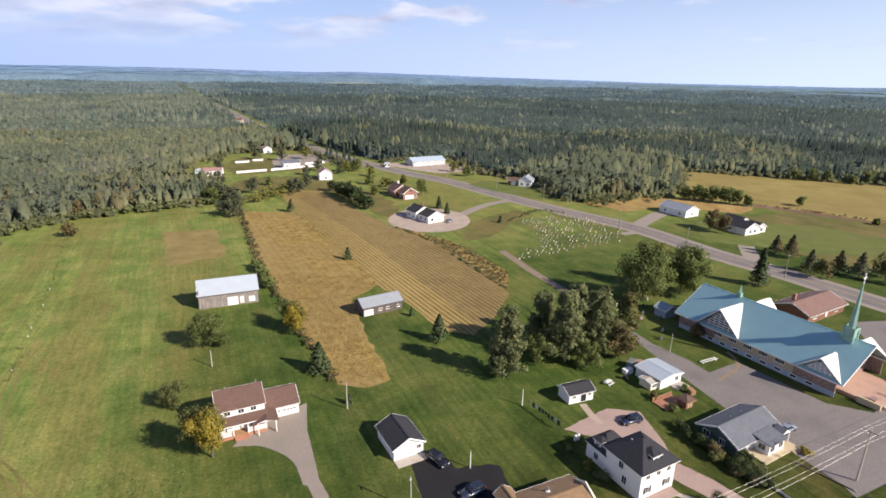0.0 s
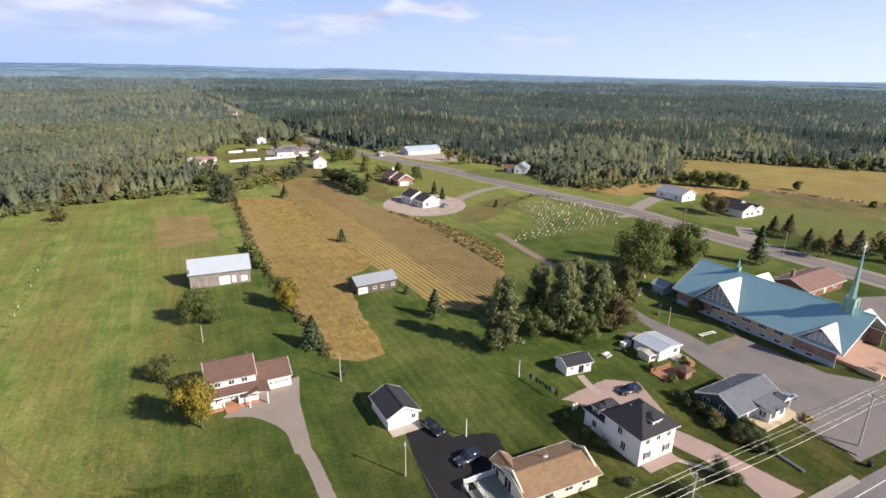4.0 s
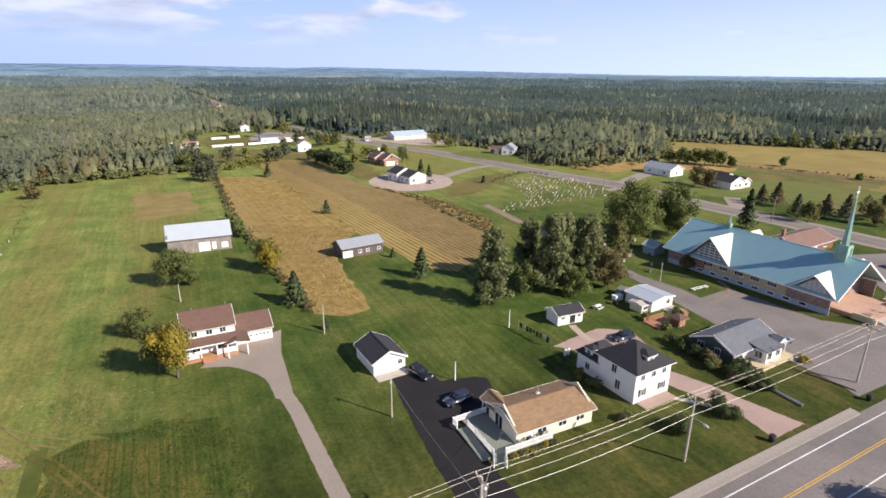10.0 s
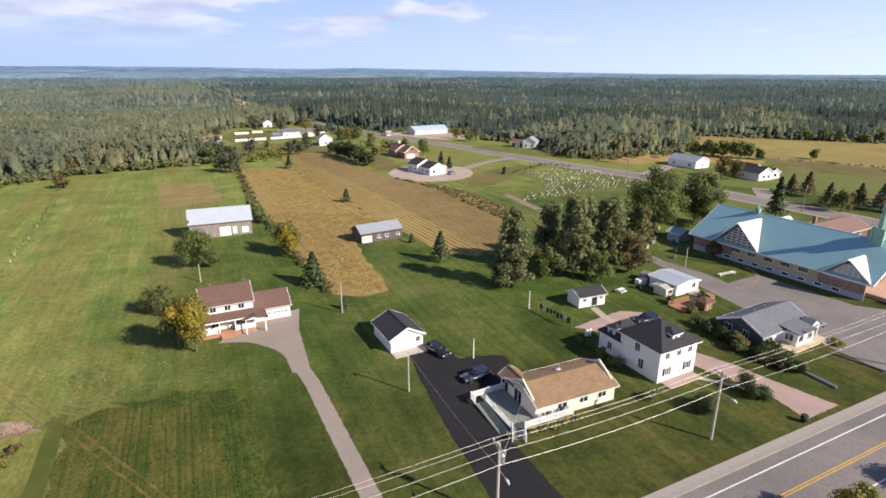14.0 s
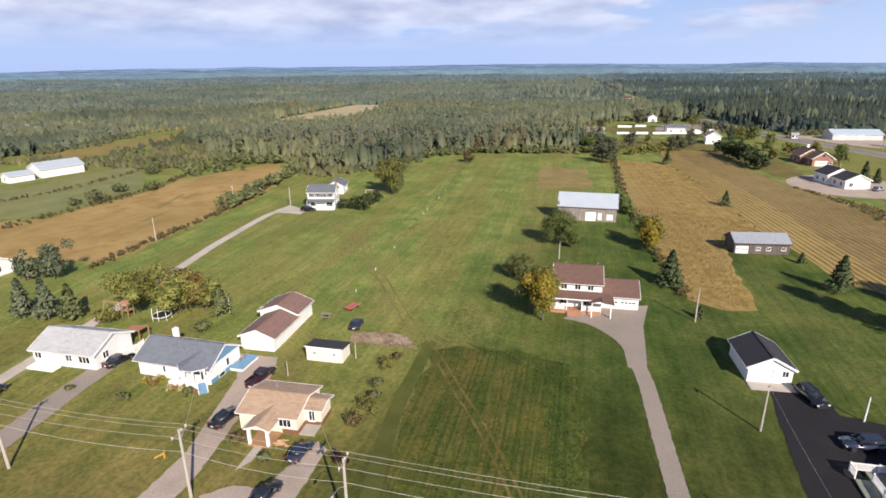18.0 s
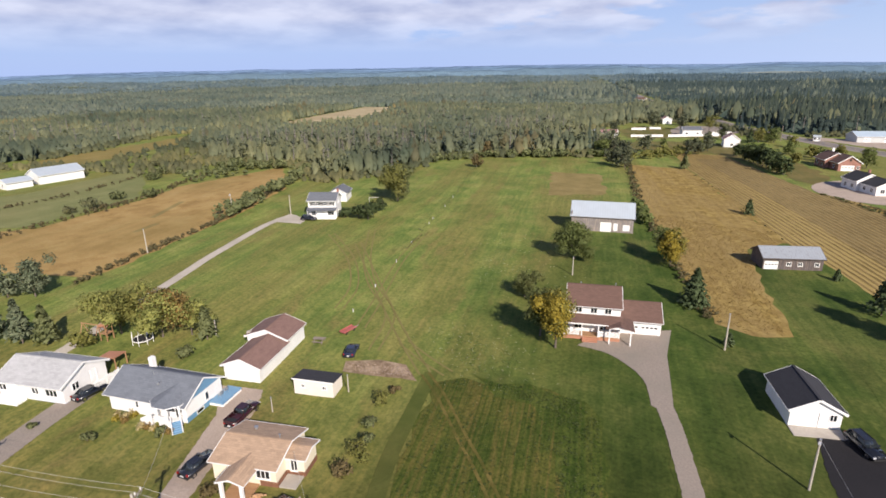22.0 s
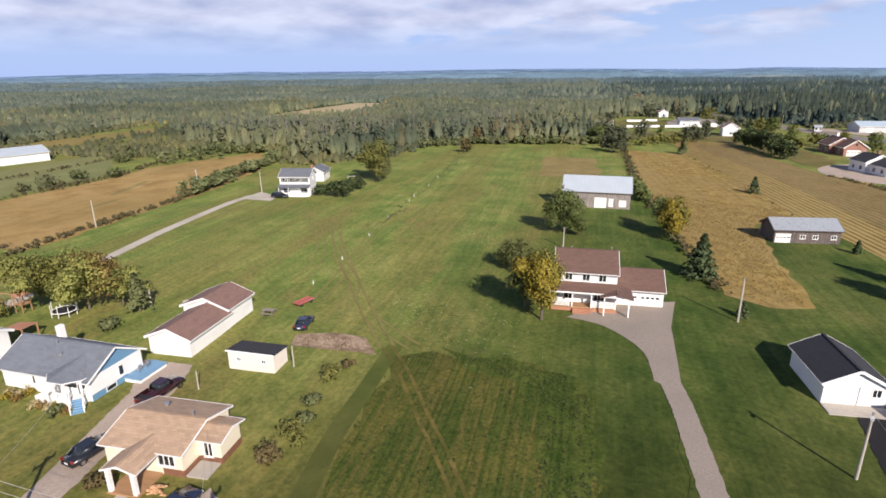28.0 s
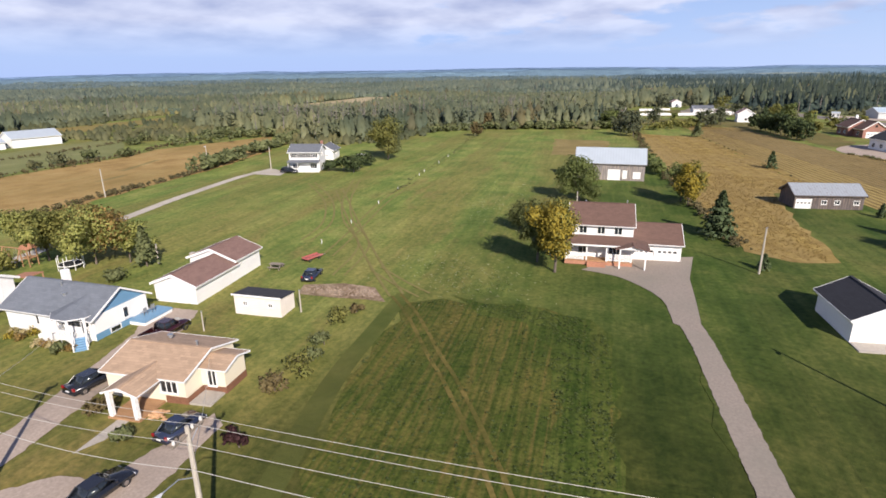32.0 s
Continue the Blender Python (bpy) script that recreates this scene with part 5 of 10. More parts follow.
C_near = [conifer_shape(srng, 8, 7) for _ in range(9)]
D_near = [lump_shape(srng, 6, 4, 34, 0.07, 0.14, 0.25) for _ in range(5)] + [leafy_shape(srng, 52, 0.074, 0.2, 0.27) for _ in range(5)]
C_mid = [conifer_shape(srng, 5, 5) for _ in range(7)]
D_mid = [lump_shape(srng, 5, 3, 7, 0.09) for _ in range(8)]
C_thin = [conifer_shape(srng, 2, 3) for _ in range(6)]
C_far = [conifer_shape(srng, 3, 5) for _ in range(6)]
D_far = [lump_shape(srng, 5, 2, 0, 0.1) for _ in range(6)]
VIEW = (radians(-50), radians(91))  # turned left from straight ahead


def broadleaf_share(x, y):
    """Positive where leafy trees stand: west of the highway and along its east side, in drifts; spruce elsewhere."""
    west = np.clip((-x - 0.42 * (y - 330) - 55) / 120, 0, 1)
    margin = np.exp(-((x - 75) / 70) ** 2 - ((y - 325) / 45) ** 2) + 0.7 * np.exp(-((x + 40) / 40) ** 2 - ((y - 440) / 40) ** 2)
    return 0.95 * west + 0.85 * margin - 0.3 + 0.75 * patchy(x, y, 75, 3.0) + 0.6 * patchy(x, y, 260, 8.0)


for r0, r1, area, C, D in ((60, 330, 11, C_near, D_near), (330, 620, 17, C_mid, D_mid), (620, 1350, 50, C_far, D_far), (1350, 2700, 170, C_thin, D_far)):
    x, y = scatter(r0, r1, *VIEW, area)
    kind = broadleaf_share(x, y) + 0.2 * rnd.normal(0, 1, len(x))
    gold = 0.9 * patchy(x, y, 38, 21.0) + 0.5 * patchy(x, y, 160, 25.0) + 0.25 * rnd.normal(0, 1, len(x))
    hgt = np.clip(rnd.normal(9.9, 1.9, len(x)), 4.5, 16) * (1 + 0.35 * patchy(x, y, 55, 5.0) + 0.45 * patchy(x, y, 190, 15.0))
    hgt *= 1 - 0.3 * np.clip((-x - 170) / 80, 0, 1) * (y < 620)
    thick = inside(LOW_WEDGE, x, y)
    hgt[thick] *= rnd.uniform(0.2, 0.6, thick.sum())
    # from 620 m out the leaf colours carry the haze
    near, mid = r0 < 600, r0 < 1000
    for word, mat_, sh, sel in (("dense dark spruce woods", L_deep_spruce, C, (kind <= -0.28) & near), ("grey-green spruce woods", L_spruce if near else L_far_haze_spruce if mid else L_hazy_spruce, C, (kind <= 0) & ((kind > -0.28) | (not near))), ("green leafy woods", L_wood if near else L_far_haze_green if mid else L_hazy_green, D, (kind > 0) & (gold < 0.6)), ("yellowing leafy woods", L_wood_turning if near else L_far_haze_mixed if mid else L_hazy_mixed, D, (kind > 0) & (gold >= 0.6))):
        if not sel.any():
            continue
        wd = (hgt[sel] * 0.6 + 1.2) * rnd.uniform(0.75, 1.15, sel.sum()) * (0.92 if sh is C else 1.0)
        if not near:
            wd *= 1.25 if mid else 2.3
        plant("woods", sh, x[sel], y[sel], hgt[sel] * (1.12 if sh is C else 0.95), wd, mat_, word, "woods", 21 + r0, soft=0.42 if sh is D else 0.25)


def snag_shape(rng):
    """A dead tree: a bare leaning trunk with short broken limbs, height 1."""
    vs, fs = [], []

    def bar(p, q, r):
        i = len(vs)
        d = Vector(q) - Vector(p)
        u = d.orthogonal().normalized() * r
        w = d.cross(u).normalized() * r
        vs.extend([tuple(Vector(p) + u), tuple(Vector(p) - u * 0.5 + w * 0.87), tuple(Vector(p) - u * 0.5 - w * 0.87), q])
        fs.extend([(i, i + 1, i + 3), (i + 1, i + 2, i + 3), (i + 2, i, i + 3)])

    tip = (rng.uniform(-0.05, 0.05), rng.uniform(-0.05, 0.05), 1.0)
    bar((0, 0, 0), tip, 0.022)
    for _ in range(11):
        k, a = rng.uniform(0.35, 0.95), rng.uniform(0, 6.28)
        ln = 0.17 * (1.15 - k)
        bar((tip[0] * k, tip[1] * k, k), (tip[0] * k + ln * math.cos(a), tip[1] * k + ln * math.sin(a), k + ln * rng.uniform(0.1, 0.9)), 0.009)
    return np.array(vs), np.array(fs)


# bare grey trunks and dead trees at the wood's edge
snags = [snag_shape(srng) for _ in range(6)]
x, y = scatter(180, 520, *VIEW, 26)
odds = 0.05 + 0.9 * np.exp(-((x + 192) / 26) ** 2 - ((y - 326) / 20) ** 2) + 0.8 * np.exp(-((x + 236) / 40) ** 2 - ((y - 196) / 26) ** 2) + 0.55 * np.exp(-((x + 140) / 30) ** 2 - ((y - 276) / 16) ** 2)
keep = (rnd.uniform(0, 1, len(x)) < odds) & ~inside(LOW_WEDGE, x, y)
x, y = x[keep], y[keep]
h_ = rnd.uniform(9, 14.5, len(x))
plant("dead_trees", snags, x, y, h_, h_, m_greybark, "grey bare trunks of dead trees among the woods", "woods", 8)
# undergrowth between the trunks
x, y = scatter(60, 600, *VIEW, 70)
keep = ~inside(LOW_WEDGE, x, y)
x, y = x[keep], y[keep]
plant("undergrowth", [leafy_shape(srng, 9, 0.25, 0.05, 0.36) for _ in range(5)], x, y, rnd.uniform(2.5, 6.0, len(x)), rnd.uniform(4.5, 8.0, len(x)), L_wood, "leafy undergrowth filling the woods", "undergrowth", 10)
# a closed sheet added under the treetops so the gaps stay lighter
m_layer = meadow("leaf_fill", [(0.36, (0.09, 0.115, 0.08)), (0.5, (0.122, 0.145, 0.1)), (0.64, (0.165, 0.185, 0.125))], big=0.008, mid=0.07, fine=0.45, second=(0.085, 0.11, 0.07), bump=1.0, dist=1.6)
m_layer_dark = meadow("bough_fill", [(0.36, (0.055, 0.082, 0.066)), (0.5, (0.08, 0.108, 0.086)), (0.64, (0.11, 0.14, 0.108))], big=0.008, mid=0.07, fine=0.45, second=(0.06, 0.085, 0.066), bump=1.0, dist=1.6)
lx, ly = np.array(lines(-560, 460, 8, 2800, 1.13)), np.array(lines(-100, 760, 8, 2800, 1.13))
LX, LY = (q.ravel() for q in np.meshgrid(lx, ly))
bare = inside(GLADE_E, LX, LY) | inside(CLEAR, LX, LY) | inside(CLEAR, LX + 9, LY) | inside(CLEAR, LX - 9, LY) | inside(CLEAR, LX, LY - 9) | inside(CLEAR, LX, LY + 9) | near_line(HIGHWAY, LX, LY, 17) | inside(GLADE_A, LX, LY) | inside(GLADE_A, LX + 9, LY) | inside(GLADE_A, LX - 9, LY) | inside(GLADE_A, LX, LY - 9) | inside(GLADE_C, LX, LY) | inside(GLADE_D, LX, LY) | inside(GLADE_D, LX + 8, LY) | inside(GLADE_B, LX, LY) | inside(GLADE_B, LX + 9, LY)
low_ = inside(LOW_WEDGE, LX, LY)
V = [(a, b, ground_z(a, b) + (-1.5 if n_ else 0.4 if l_ else 5.7 * (1 - 0.38 * min(max((-a - 170) / 80, 0), 1) * (b < 620)) * (1 + 0.4 * noise.noise(Vector((a / 55 + 5, b / 55, 5))) + 0.45 * noise.noise(Vector((a / 190 + 15, b / 190, 15)))) + 1.3 * noise.noise(Vector((a / 22, b / 22, 2))) + srng.uniform(-0.9, 0.9))) for a, b, n_, l_ in zip(LX.tolist(), LY.tolist(), bare, low_)]
nx_ = len(lx)
F = [(j * nx_ + i, j * nx_ + i + 1, (j + 1) * nx_ + i + 1, (j + 1) * nx_ + i) for j in range(len(ly) - 1) for i in range(nx_ - 1) if not (bare[j * nx_ + i] and bare[j * nx_ + i + 1] and bare[(j + 1) * nx_ + i] and bare[(j + 1) * nx_ + i + 1])]
dense = broadleaf_share(LX, LY) < -0.15
for word, mat_, sel in (("leafy filler sheet added to lighten gaps in the woods", m_layer, False), ("dark filler sheet added under the spruce tops", m_layer_dark, True)):
    me = bpy.data.meshes.new("leaf_fill")
    me.from_pydata(V, [], [f for f in F if dense[f[0]] == sel])
    me.materials.append(mat_)
    tagged(new("leaf_fill", me), word, "woods", kind="stuff")
# brush along the margin
ex, ey = [], []
for (x0, y0), (x1, y1) in [*zip(CLEAR[2:33], CLEAR[3:34]), *zip(GLADE_A, GLADE_A[1:])]:
    n = int(math.hypot(x1 - x0, y1 - y0) / 0.9)
    t = rnd.uniform(0, 1, n)
    ex.append(x0 + (x1 - x0) * t + rnd.normal(0, 3.0, n))
    ey.append(y0 + (y1 - y0) * t + rnd.normal(0, 3.0, n))
sx, sy = (rnd.uniform(-350, -240, 380), rnd.uniform(90, 185, 380))
keep = inside([(-246, 118), (-262, 148), (-345, 180), (-338, 152), (-306, 114), (-285, 100)], sx, sy)
ex.append(sx[keep])
ey.append(sy[keep])
ex, ey = np.concatenate(ex), np.concatenate(ey)
keep = ~near_line(HIGHWAY, ex, ey, 9)
ex, ey = ex[keep], ey[keep]
plant("brush", [lump_shape(srng, 6, 3, 14, 0.1, 0.02) for _ in range(6)], ex, ey, rnd.uniform(1.2, 4.6, len(ex)), rnd.uniform(3.0, 6.0, len(ex)), L_brushwood, "low green brush along the edge of the woods", "brush", 9, soft=0.3)

# the canopy further off, one rolling sheet with haze painted into its blue colour
m_hazed_canopy = meadow("hazed_far_canopy", [(0.36, (0.115, 0.19, 0.235)), (0.5, (0.155, 0.235, 0.28)), (0.64, (0.21, 0.285, 0.315))], big=0.0022, mid=0.009, fine=0.05, second=(0.11, 0.16, 0.17), bump=1.0, dist=4.0)
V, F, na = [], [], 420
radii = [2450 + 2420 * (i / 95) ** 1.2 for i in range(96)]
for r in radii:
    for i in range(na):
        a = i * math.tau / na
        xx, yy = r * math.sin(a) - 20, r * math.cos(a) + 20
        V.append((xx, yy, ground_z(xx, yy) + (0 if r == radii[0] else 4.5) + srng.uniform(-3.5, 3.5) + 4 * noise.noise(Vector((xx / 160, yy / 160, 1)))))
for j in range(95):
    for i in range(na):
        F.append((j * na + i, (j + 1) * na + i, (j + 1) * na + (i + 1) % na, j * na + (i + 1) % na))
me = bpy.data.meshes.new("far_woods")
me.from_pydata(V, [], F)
me.materials.append(m_hazed_canopy)
tagged(new("far_woods", me), "far rolling woods painted haze-blue towards the horizon", "woods", kind="stuff")

# ridge behind ridge on the horizon: bearing in degrees from straight ahead, height of the skyline
SKYLINE = [(-180, 20), (-100, 24), (-78, 30), (-71, 46), (-65, 53), (-60, 50), (-57.3, 60), (-53.5, 52), (-49, 58), (-44.5, 55), (-37, 64), (-32, 66), (-24, 62), (-17, 54), (-13, 51), (-9.4, 60), (-5, 52), (0, 45), (5, 36), (10, 31), (15, 24), (20, 18), (30, 18), (45, 18), (90, 20), (180, 20)]
# farther rings are bluer: aerial haze put into each ridge's colour
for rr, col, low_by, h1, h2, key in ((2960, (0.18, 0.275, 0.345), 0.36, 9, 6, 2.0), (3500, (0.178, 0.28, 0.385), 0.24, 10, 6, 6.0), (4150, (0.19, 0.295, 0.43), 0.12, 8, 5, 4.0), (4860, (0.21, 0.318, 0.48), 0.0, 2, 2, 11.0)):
    m_hazed_ridge = meadow("haze_blue_ridge", [(0.36, mul(col, 0.76)), (0.5, col), (0.64, mul(col, 1.16))], big=0.0012, mid=0.016, fine=0.07, second=mul(col, 0.78), bump=0.8, dist=6.0)
    V, F, n = [], [], 1200
    for i in range(n):
        a = i * math.tau / n
        deg = math.degrees(a) if a < math.pi else math.degrees(a) - 360
        top = 42 + rr * ((float(np.interp(deg, [q[0] for q in SKYLINE], [q[1] for q in SKYLINE])) - 42) / 4860 - radians(low_by))
        h = top + h1 * noise.noise(Vector((math.sin(a) * 9, math.cos(a) * 9, key))) + h2 * noise.noise(Vector((math.sin(a) * 40, math.cos(a) * 40, key + 5))) + srng.uniform(-0.9, 0.9)
        for q, z in ((rr - 420, -25), (rr - 150, h * 0.62 - 4), (rr - 60, h * 0.9), (rr, h), (rr + 40, -25)):
            V.append((q * math.sin(a), q * math.cos(a), z))
    for i in range(n):
        j = (i + 1) % n
        F += [(5 * i + k, 5 * i + k + 1, 5 * j + k + 1, 5 * j + k) for k in range(4)]
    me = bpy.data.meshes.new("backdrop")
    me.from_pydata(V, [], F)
    me.materials.append(m_hazed_ridge)
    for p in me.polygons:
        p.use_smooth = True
    tagged(new("backdrop", me), "low wooded ridge painted haze-blue towards the horizon", "hills", kind="structure")


def hill_field(a0, a1, r, z0, z1, label):
    """A pale clearing on a far slope."""
    bm = bmesh.new()
    lo, hi = [], []
    for i in range(9):
        a = radians(a0 + (a1 - a0) * i / 8)
        w = math.sin(math.pi * (i + 0.4) / 8.8)
        lo.append(bm.verts.new((r * math.sin(a), r * math.cos(a), z0)))
        hi.append(bm.verts.new(((r + 60) * math.sin(a), (r + 60) * math.cos(a), z0 + 0.5 + (z1 - z0) * w)))
    for i in range(8):
        bm.faces.new((lo[i], lo[i + 1], hi[i + 1], hi[i]))
    bmesh.ops.recalc_face_normals(bm, faces=bm.faces[:])
    solo("hill_field", bm, m_hazed_hay, label, "field", kind="structure")


# hay colour greyed and blued, with the haze painted in
m_hazed_hay = surface("hazed_far_hay", (0.24, 0.27, 0.23), 1.0, var=0.2, fine=0.02, big=0.006, bump=0, stain=(0.16, 0.2, 0.18))
hill_field(-12.2, -6.2, 2540, 12, 16, "pale clearing on a far wooded slope")

sheet("hay_field", [(-300, 92), (-318, 128), (-349, 180), (-381, 197), (-361, 146), (-345, 110), (-330, 84)], m_hayfield, "pale brown clearing among the far woods", "field", 0.06, 2.0)
sheet("hay_field", GLADE_C, m_hayfield, "small pale clearing in the far woods", "field", 0.06, 2.0)
sheet("hay_field", GLADE_E, m_hayfield, "golden strip of field behind the trees", "field", 0.06, 2.0)
sheet("hay_field", GLADE_D, m_hayfield, "brown strip of clearing in the woods", "field", 0.06, 2.0)
sheet("hay_field", GLADE_B, m_straw, "straw-coloured clearing among the far woods", "field", 0.06, 2.0)
m_palehay = meadow("pale_green_hay", [(0.36, (0.15, 0.165, 0.06)), (0.5, (0.2, 0.21, 0.082)), (0.64, (0.25, 0.25, 0.105))], second=(0.235, 0.215, 0.09), drift=(0.17, 0.19, 0.07))
sheet("green_field", [(-250, 40), (-246, 64), (-268, 112), (-228, 98), (-203, 84), (-191, 50), (-214, 20)], m_palehay, "pale green hay strips between far hedges", "field", 0.05, 0.8)
for a_, b_ in (((-172, 76), (-186, 92)), ((-160, 66), (-164, 74))):
    strip("bleached_streak", [a_, b_], 1.8, m_bare, "bleached streak of straw on the brown field", "grass patch", 0.07)


# ---- buildings ----
def simple_house(name, x, y, turn, w, d, h, rise, wall, roof, label, category="house", along="x", ops=None, over=0.4, trim=None, base=True, th=0.2, rake=0.3):
    r = thing(name, x, y, turn, label, category)
    block(r, 0, 0, w, d, h, wall, ops, along, rise, th, m_foundation if base else None)
    gable_roof(r, 0, 0, w, d, h, rise, over, roof, along, trim=trim or m_trim, rake=rake)
    return r


def deck_chair(house, x, y, z, turn, material, label):
    """A chair of its own, placed on a house's deck."""
    m = house.matrix_basis @ pose(x, y, z, 0, 0, turn)
    c = thing("garden_chair", 0, 0, 0, label, "chair", "chairs on the decks")
    c.matrix_basis = m
    part("seat", boxes((-0.25, -0.23, 0.4, 0.25, 0.23, 0.44)), material, c)
    part("backrest", boxes((-0.25, 0.19, 0.47, 0.25, 0.23, 0.92)), material, c)
    for sx in (-0.22, 0.22):
        for sy in (-0.2, 0.21):
            part("leg", boxes((sx - 0.02, sy - 0.02, 0, sx + 0.02, sy + 0.02, 0.4 if sy < 0 else 0.92)), material, c)


# the two-storey farmhouse with its double garage
fh = thing("farmhouse", -37.3, 87.6, 26.5, "white two-storey house with brown shingle roofs, porch and double garage", "house")
block(fh, 0.1, 0, 8.1, 7.0, 5.2, m_white, {
    "S": [(-2.3, 3.85, 0.9, 0.95), (0, 3.85, 0.9, 0.95), (2.15, 3.85, 0.9, 0.95), (-2.2, 1.1, 1.2, 0.9), (-0.6, 0.62, 0.9, 1.9, "door"), (1.9, 1.1, 1.4, 0.9, "window", 3)],
    "W": [(-1.5, 3.7, 1.0, 1.1), (1.5, 3.7, 1.0, 1.1), (-1.5, 1.0, 1.0, 1.1)], "E": [(1.8, 3.7, 1.0, 1.1)], "N": [(-2.5, 3.7, 1.1, 1.1), (2, 3.7, 1.1, 1.1), (2, 1, 1.1, 1.1)]}, "x", 1.95, base=m_foundation)
gable_roof(fh, 0.1, 0, 8.1, 7.0, 5.2, 1.95, 0.45, m_brown_roof, "x", th=0.1, trim=m_trim, rake=0.2, deep=0.05)
block(fh, 7.32, 1.3, 6.34, 6.6, 2.6, m_white, {"S": [(-1.45, 0.02, 2.5, 2.1, "garage"), (1.45, 0.02, 2.5, 2.1, "garage")], "E": [(0, 1, 0.9, 1.0)]}, "x", 1.75, base=m_foundation)
gable_roof(fh, 7.32, 1.3, 6.34, 6.6, 2.6, 1.75, 0.45, m_brown_roof, "x", th=0.1, trim=m_trim, rake=0.2, deep=0.05)
# porch: floor, shed roof, posts, steps
part("porch_floor", boxes((-4.4, -5.1, 0.45, 4.2, -3.52, 0.62)), m_wood, fh)
part("porch_skirt", boxes((-4.35, -5.22, 0.0, 4.15, -5.12, 0.45)), m_orange_wood, fh)
pr = part("porch_roof", boxes((-4.6, 0, 0, 4.6, 2.2, 0.12)), m_brown_roof, fh)
pr.matrix_basis = pose(0, -5.45, 2.75, 20)
part("porch_fascia", boxes((-4.62, -5.52, 2.66, 4.62, -5.46, 2.86)), m_trim, fh)
for x in (-4.2, -1.6, 0.9, 4.0):
    part("porch_post", boxes((x - 0.08, -5.22, 0.6, x + 0.08, -5.06, 2.85)), m_whitepaint, fh)
railing(fh, -4.2, -5.15, -2.0, -5.15, 0.6, 1.0, None, 0.13)
railing(fh, 1.0, -5.15, 4.0, -5.15, 0.6, 1.0, None, 0.13)
for i in range(3):
    part("step", boxes((-1.5, -5.24 - 0.3 * (3 - i), 0, 0.8, -5.24 - 0.3 * (2 - i), 0.15 * (i + 1))), m_orange_wood, fh)
part("entry_gable_wall", prism(bmesh.new(), [(2.1, 2.66), (5.9, 2.66), (4.0, 3.15)], -6.3, -6.15), m_white, fh)
for s in (-1, 1):
    e = part("entry_roof_slope", boxes((-0.2, 0, 0, 4.0, 2.15, 0.1)), m_brown_roof, fh)
    e.matrix_basis = pose(4.0 + s * 2.1, -4.4 if s < 0 else -4.4, 2.6, 0, 0, 90 if s > 0 else -90) @ pose(-2.0 if s > 0 else -2.0, 0, 0, 14)
for x in (2.5, 5.6):
    part("porch_post", boxes((x - 0.08, -6.3, 0, x + 0.08, -6.14, 2.72)), m_whitepaint, fh)
vent_pipe(fh, 3.4, 0.4, 6.9, 0.6)
vent_pipe(fh, -2.0, 0.5, 6.9, 0.4)

# the big grey barn and the low shed
simple_house("barn", -60.4, 143.2, 23.5, 15.4, 8.2, 3.9, 2.9, m_barnwood, m_tin, "weathered grey board barn with a pale tin roof and white doors", "barn", "x",
                  {"S": [(1.0, 0.05, 2.6, 2.4, "door", m_whitepaint), (3.4, 0.4, 0.9, 1.9, "door", m_whitepaint), (6.0, 0.5, 1.5, 1.5, "door", m_whitepaint)], "W": [(0, 4.2, 0.8, 0.8)]}, 0.3, m_barnwood, False)
simple_house("shed", -17.6, 139.8, 32, 11.6, 6.0, 2.6, 1.5, m_barnwood_dark, m_tin_old, "low dark weathered board shed with a patched tin roof", "shed", "x",
                  {"S": [(-4.2, 0.05, 2.5, 1.7, "garage"), (-0.8, 0.95, 0.8, 0.65), (1.4, 0.95, 0.8, 0.65), (4.6, 0.95, 0.8, 0.65)]}, 0.3, m_barnwood_dark, False)

# the white garage with the black roof
gr = simple_house("garage", -6.9, 81.5, 28.5, 5.5, 7.3, 2.35, 1.45, m_white, m_black_roof, "white detached garage with a black shingle roof", "garage", "y",
                  {"S": [(-0.9, 0.02, 2.5, 2.05, "garage", m_whitepaint, 0), (1.85, 1.1, 0.7, 0.8)], "E": [(0, 1.1, 0.9, 0.8)]}, 0.35)
part("apron", boxes((-2.8, -5.6, -0.02, 2.8, -3.66, 0.1)), m_concrete, gr)

# the cream bungalow with its deck
oh = thing("bungalow", 16.8, 65.7, 25, "cream bungalow with a tan shingle roof and white-railed deck", "house")
block(oh, -0.2, 0.05, 12.6, 6.7, 2.5, m_cream, {"S": [(-4.0, 0.5, 1.0, 1.9, "door"), (-2.2, 0.9, 1.4, 1.1), (1.2, 0.95, 1.3, 1.0, "window", 2), (4.2, 0.95, 1.3, 1.0, "window", 2)], "W": [(-0.8, 0.35, 1.8, 2.0, "window", 2)], "E": [(0, 1, 1, 1)], "N": [(-3, 1, 1, 1), (2, 1, 1.2, 1)]}, "x", 1.9, base=m_concrete)
gable_roof(oh, -0.2, 0.1, 12.6, 6.9, 2.5, 1.2, 0.6, m_rust_roof, "x", th=0.1, trim=m_trim, rake=0.2, deep=0.04)
for k in (-1, 1):
    part("gable_wall", prism(bmesh.new(), [(-3.3, 2.5), (3.4, 2.5), (0.05, 3.66)], -0.2 + k * 6.2 - 0.1, -0.2 + k * 6.2 + 0.1, "yz"), m_whitepaint, oh)
part("chimney_flue", tube(bmesh.new(), [(0.3, 1.6, 3.0), (0.3, 1.6, 4.1)], 0.14, 8), m_metal, oh)
part("flashing", boxes((0.0, 1.3, 3.05, 0.6, 1.9, 3.4)), m_whitepaint, oh)
part("deck", boxes((-10.3, -4.2, 0.35, -6.52, 4.2, 0.5)), m_deck, oh)
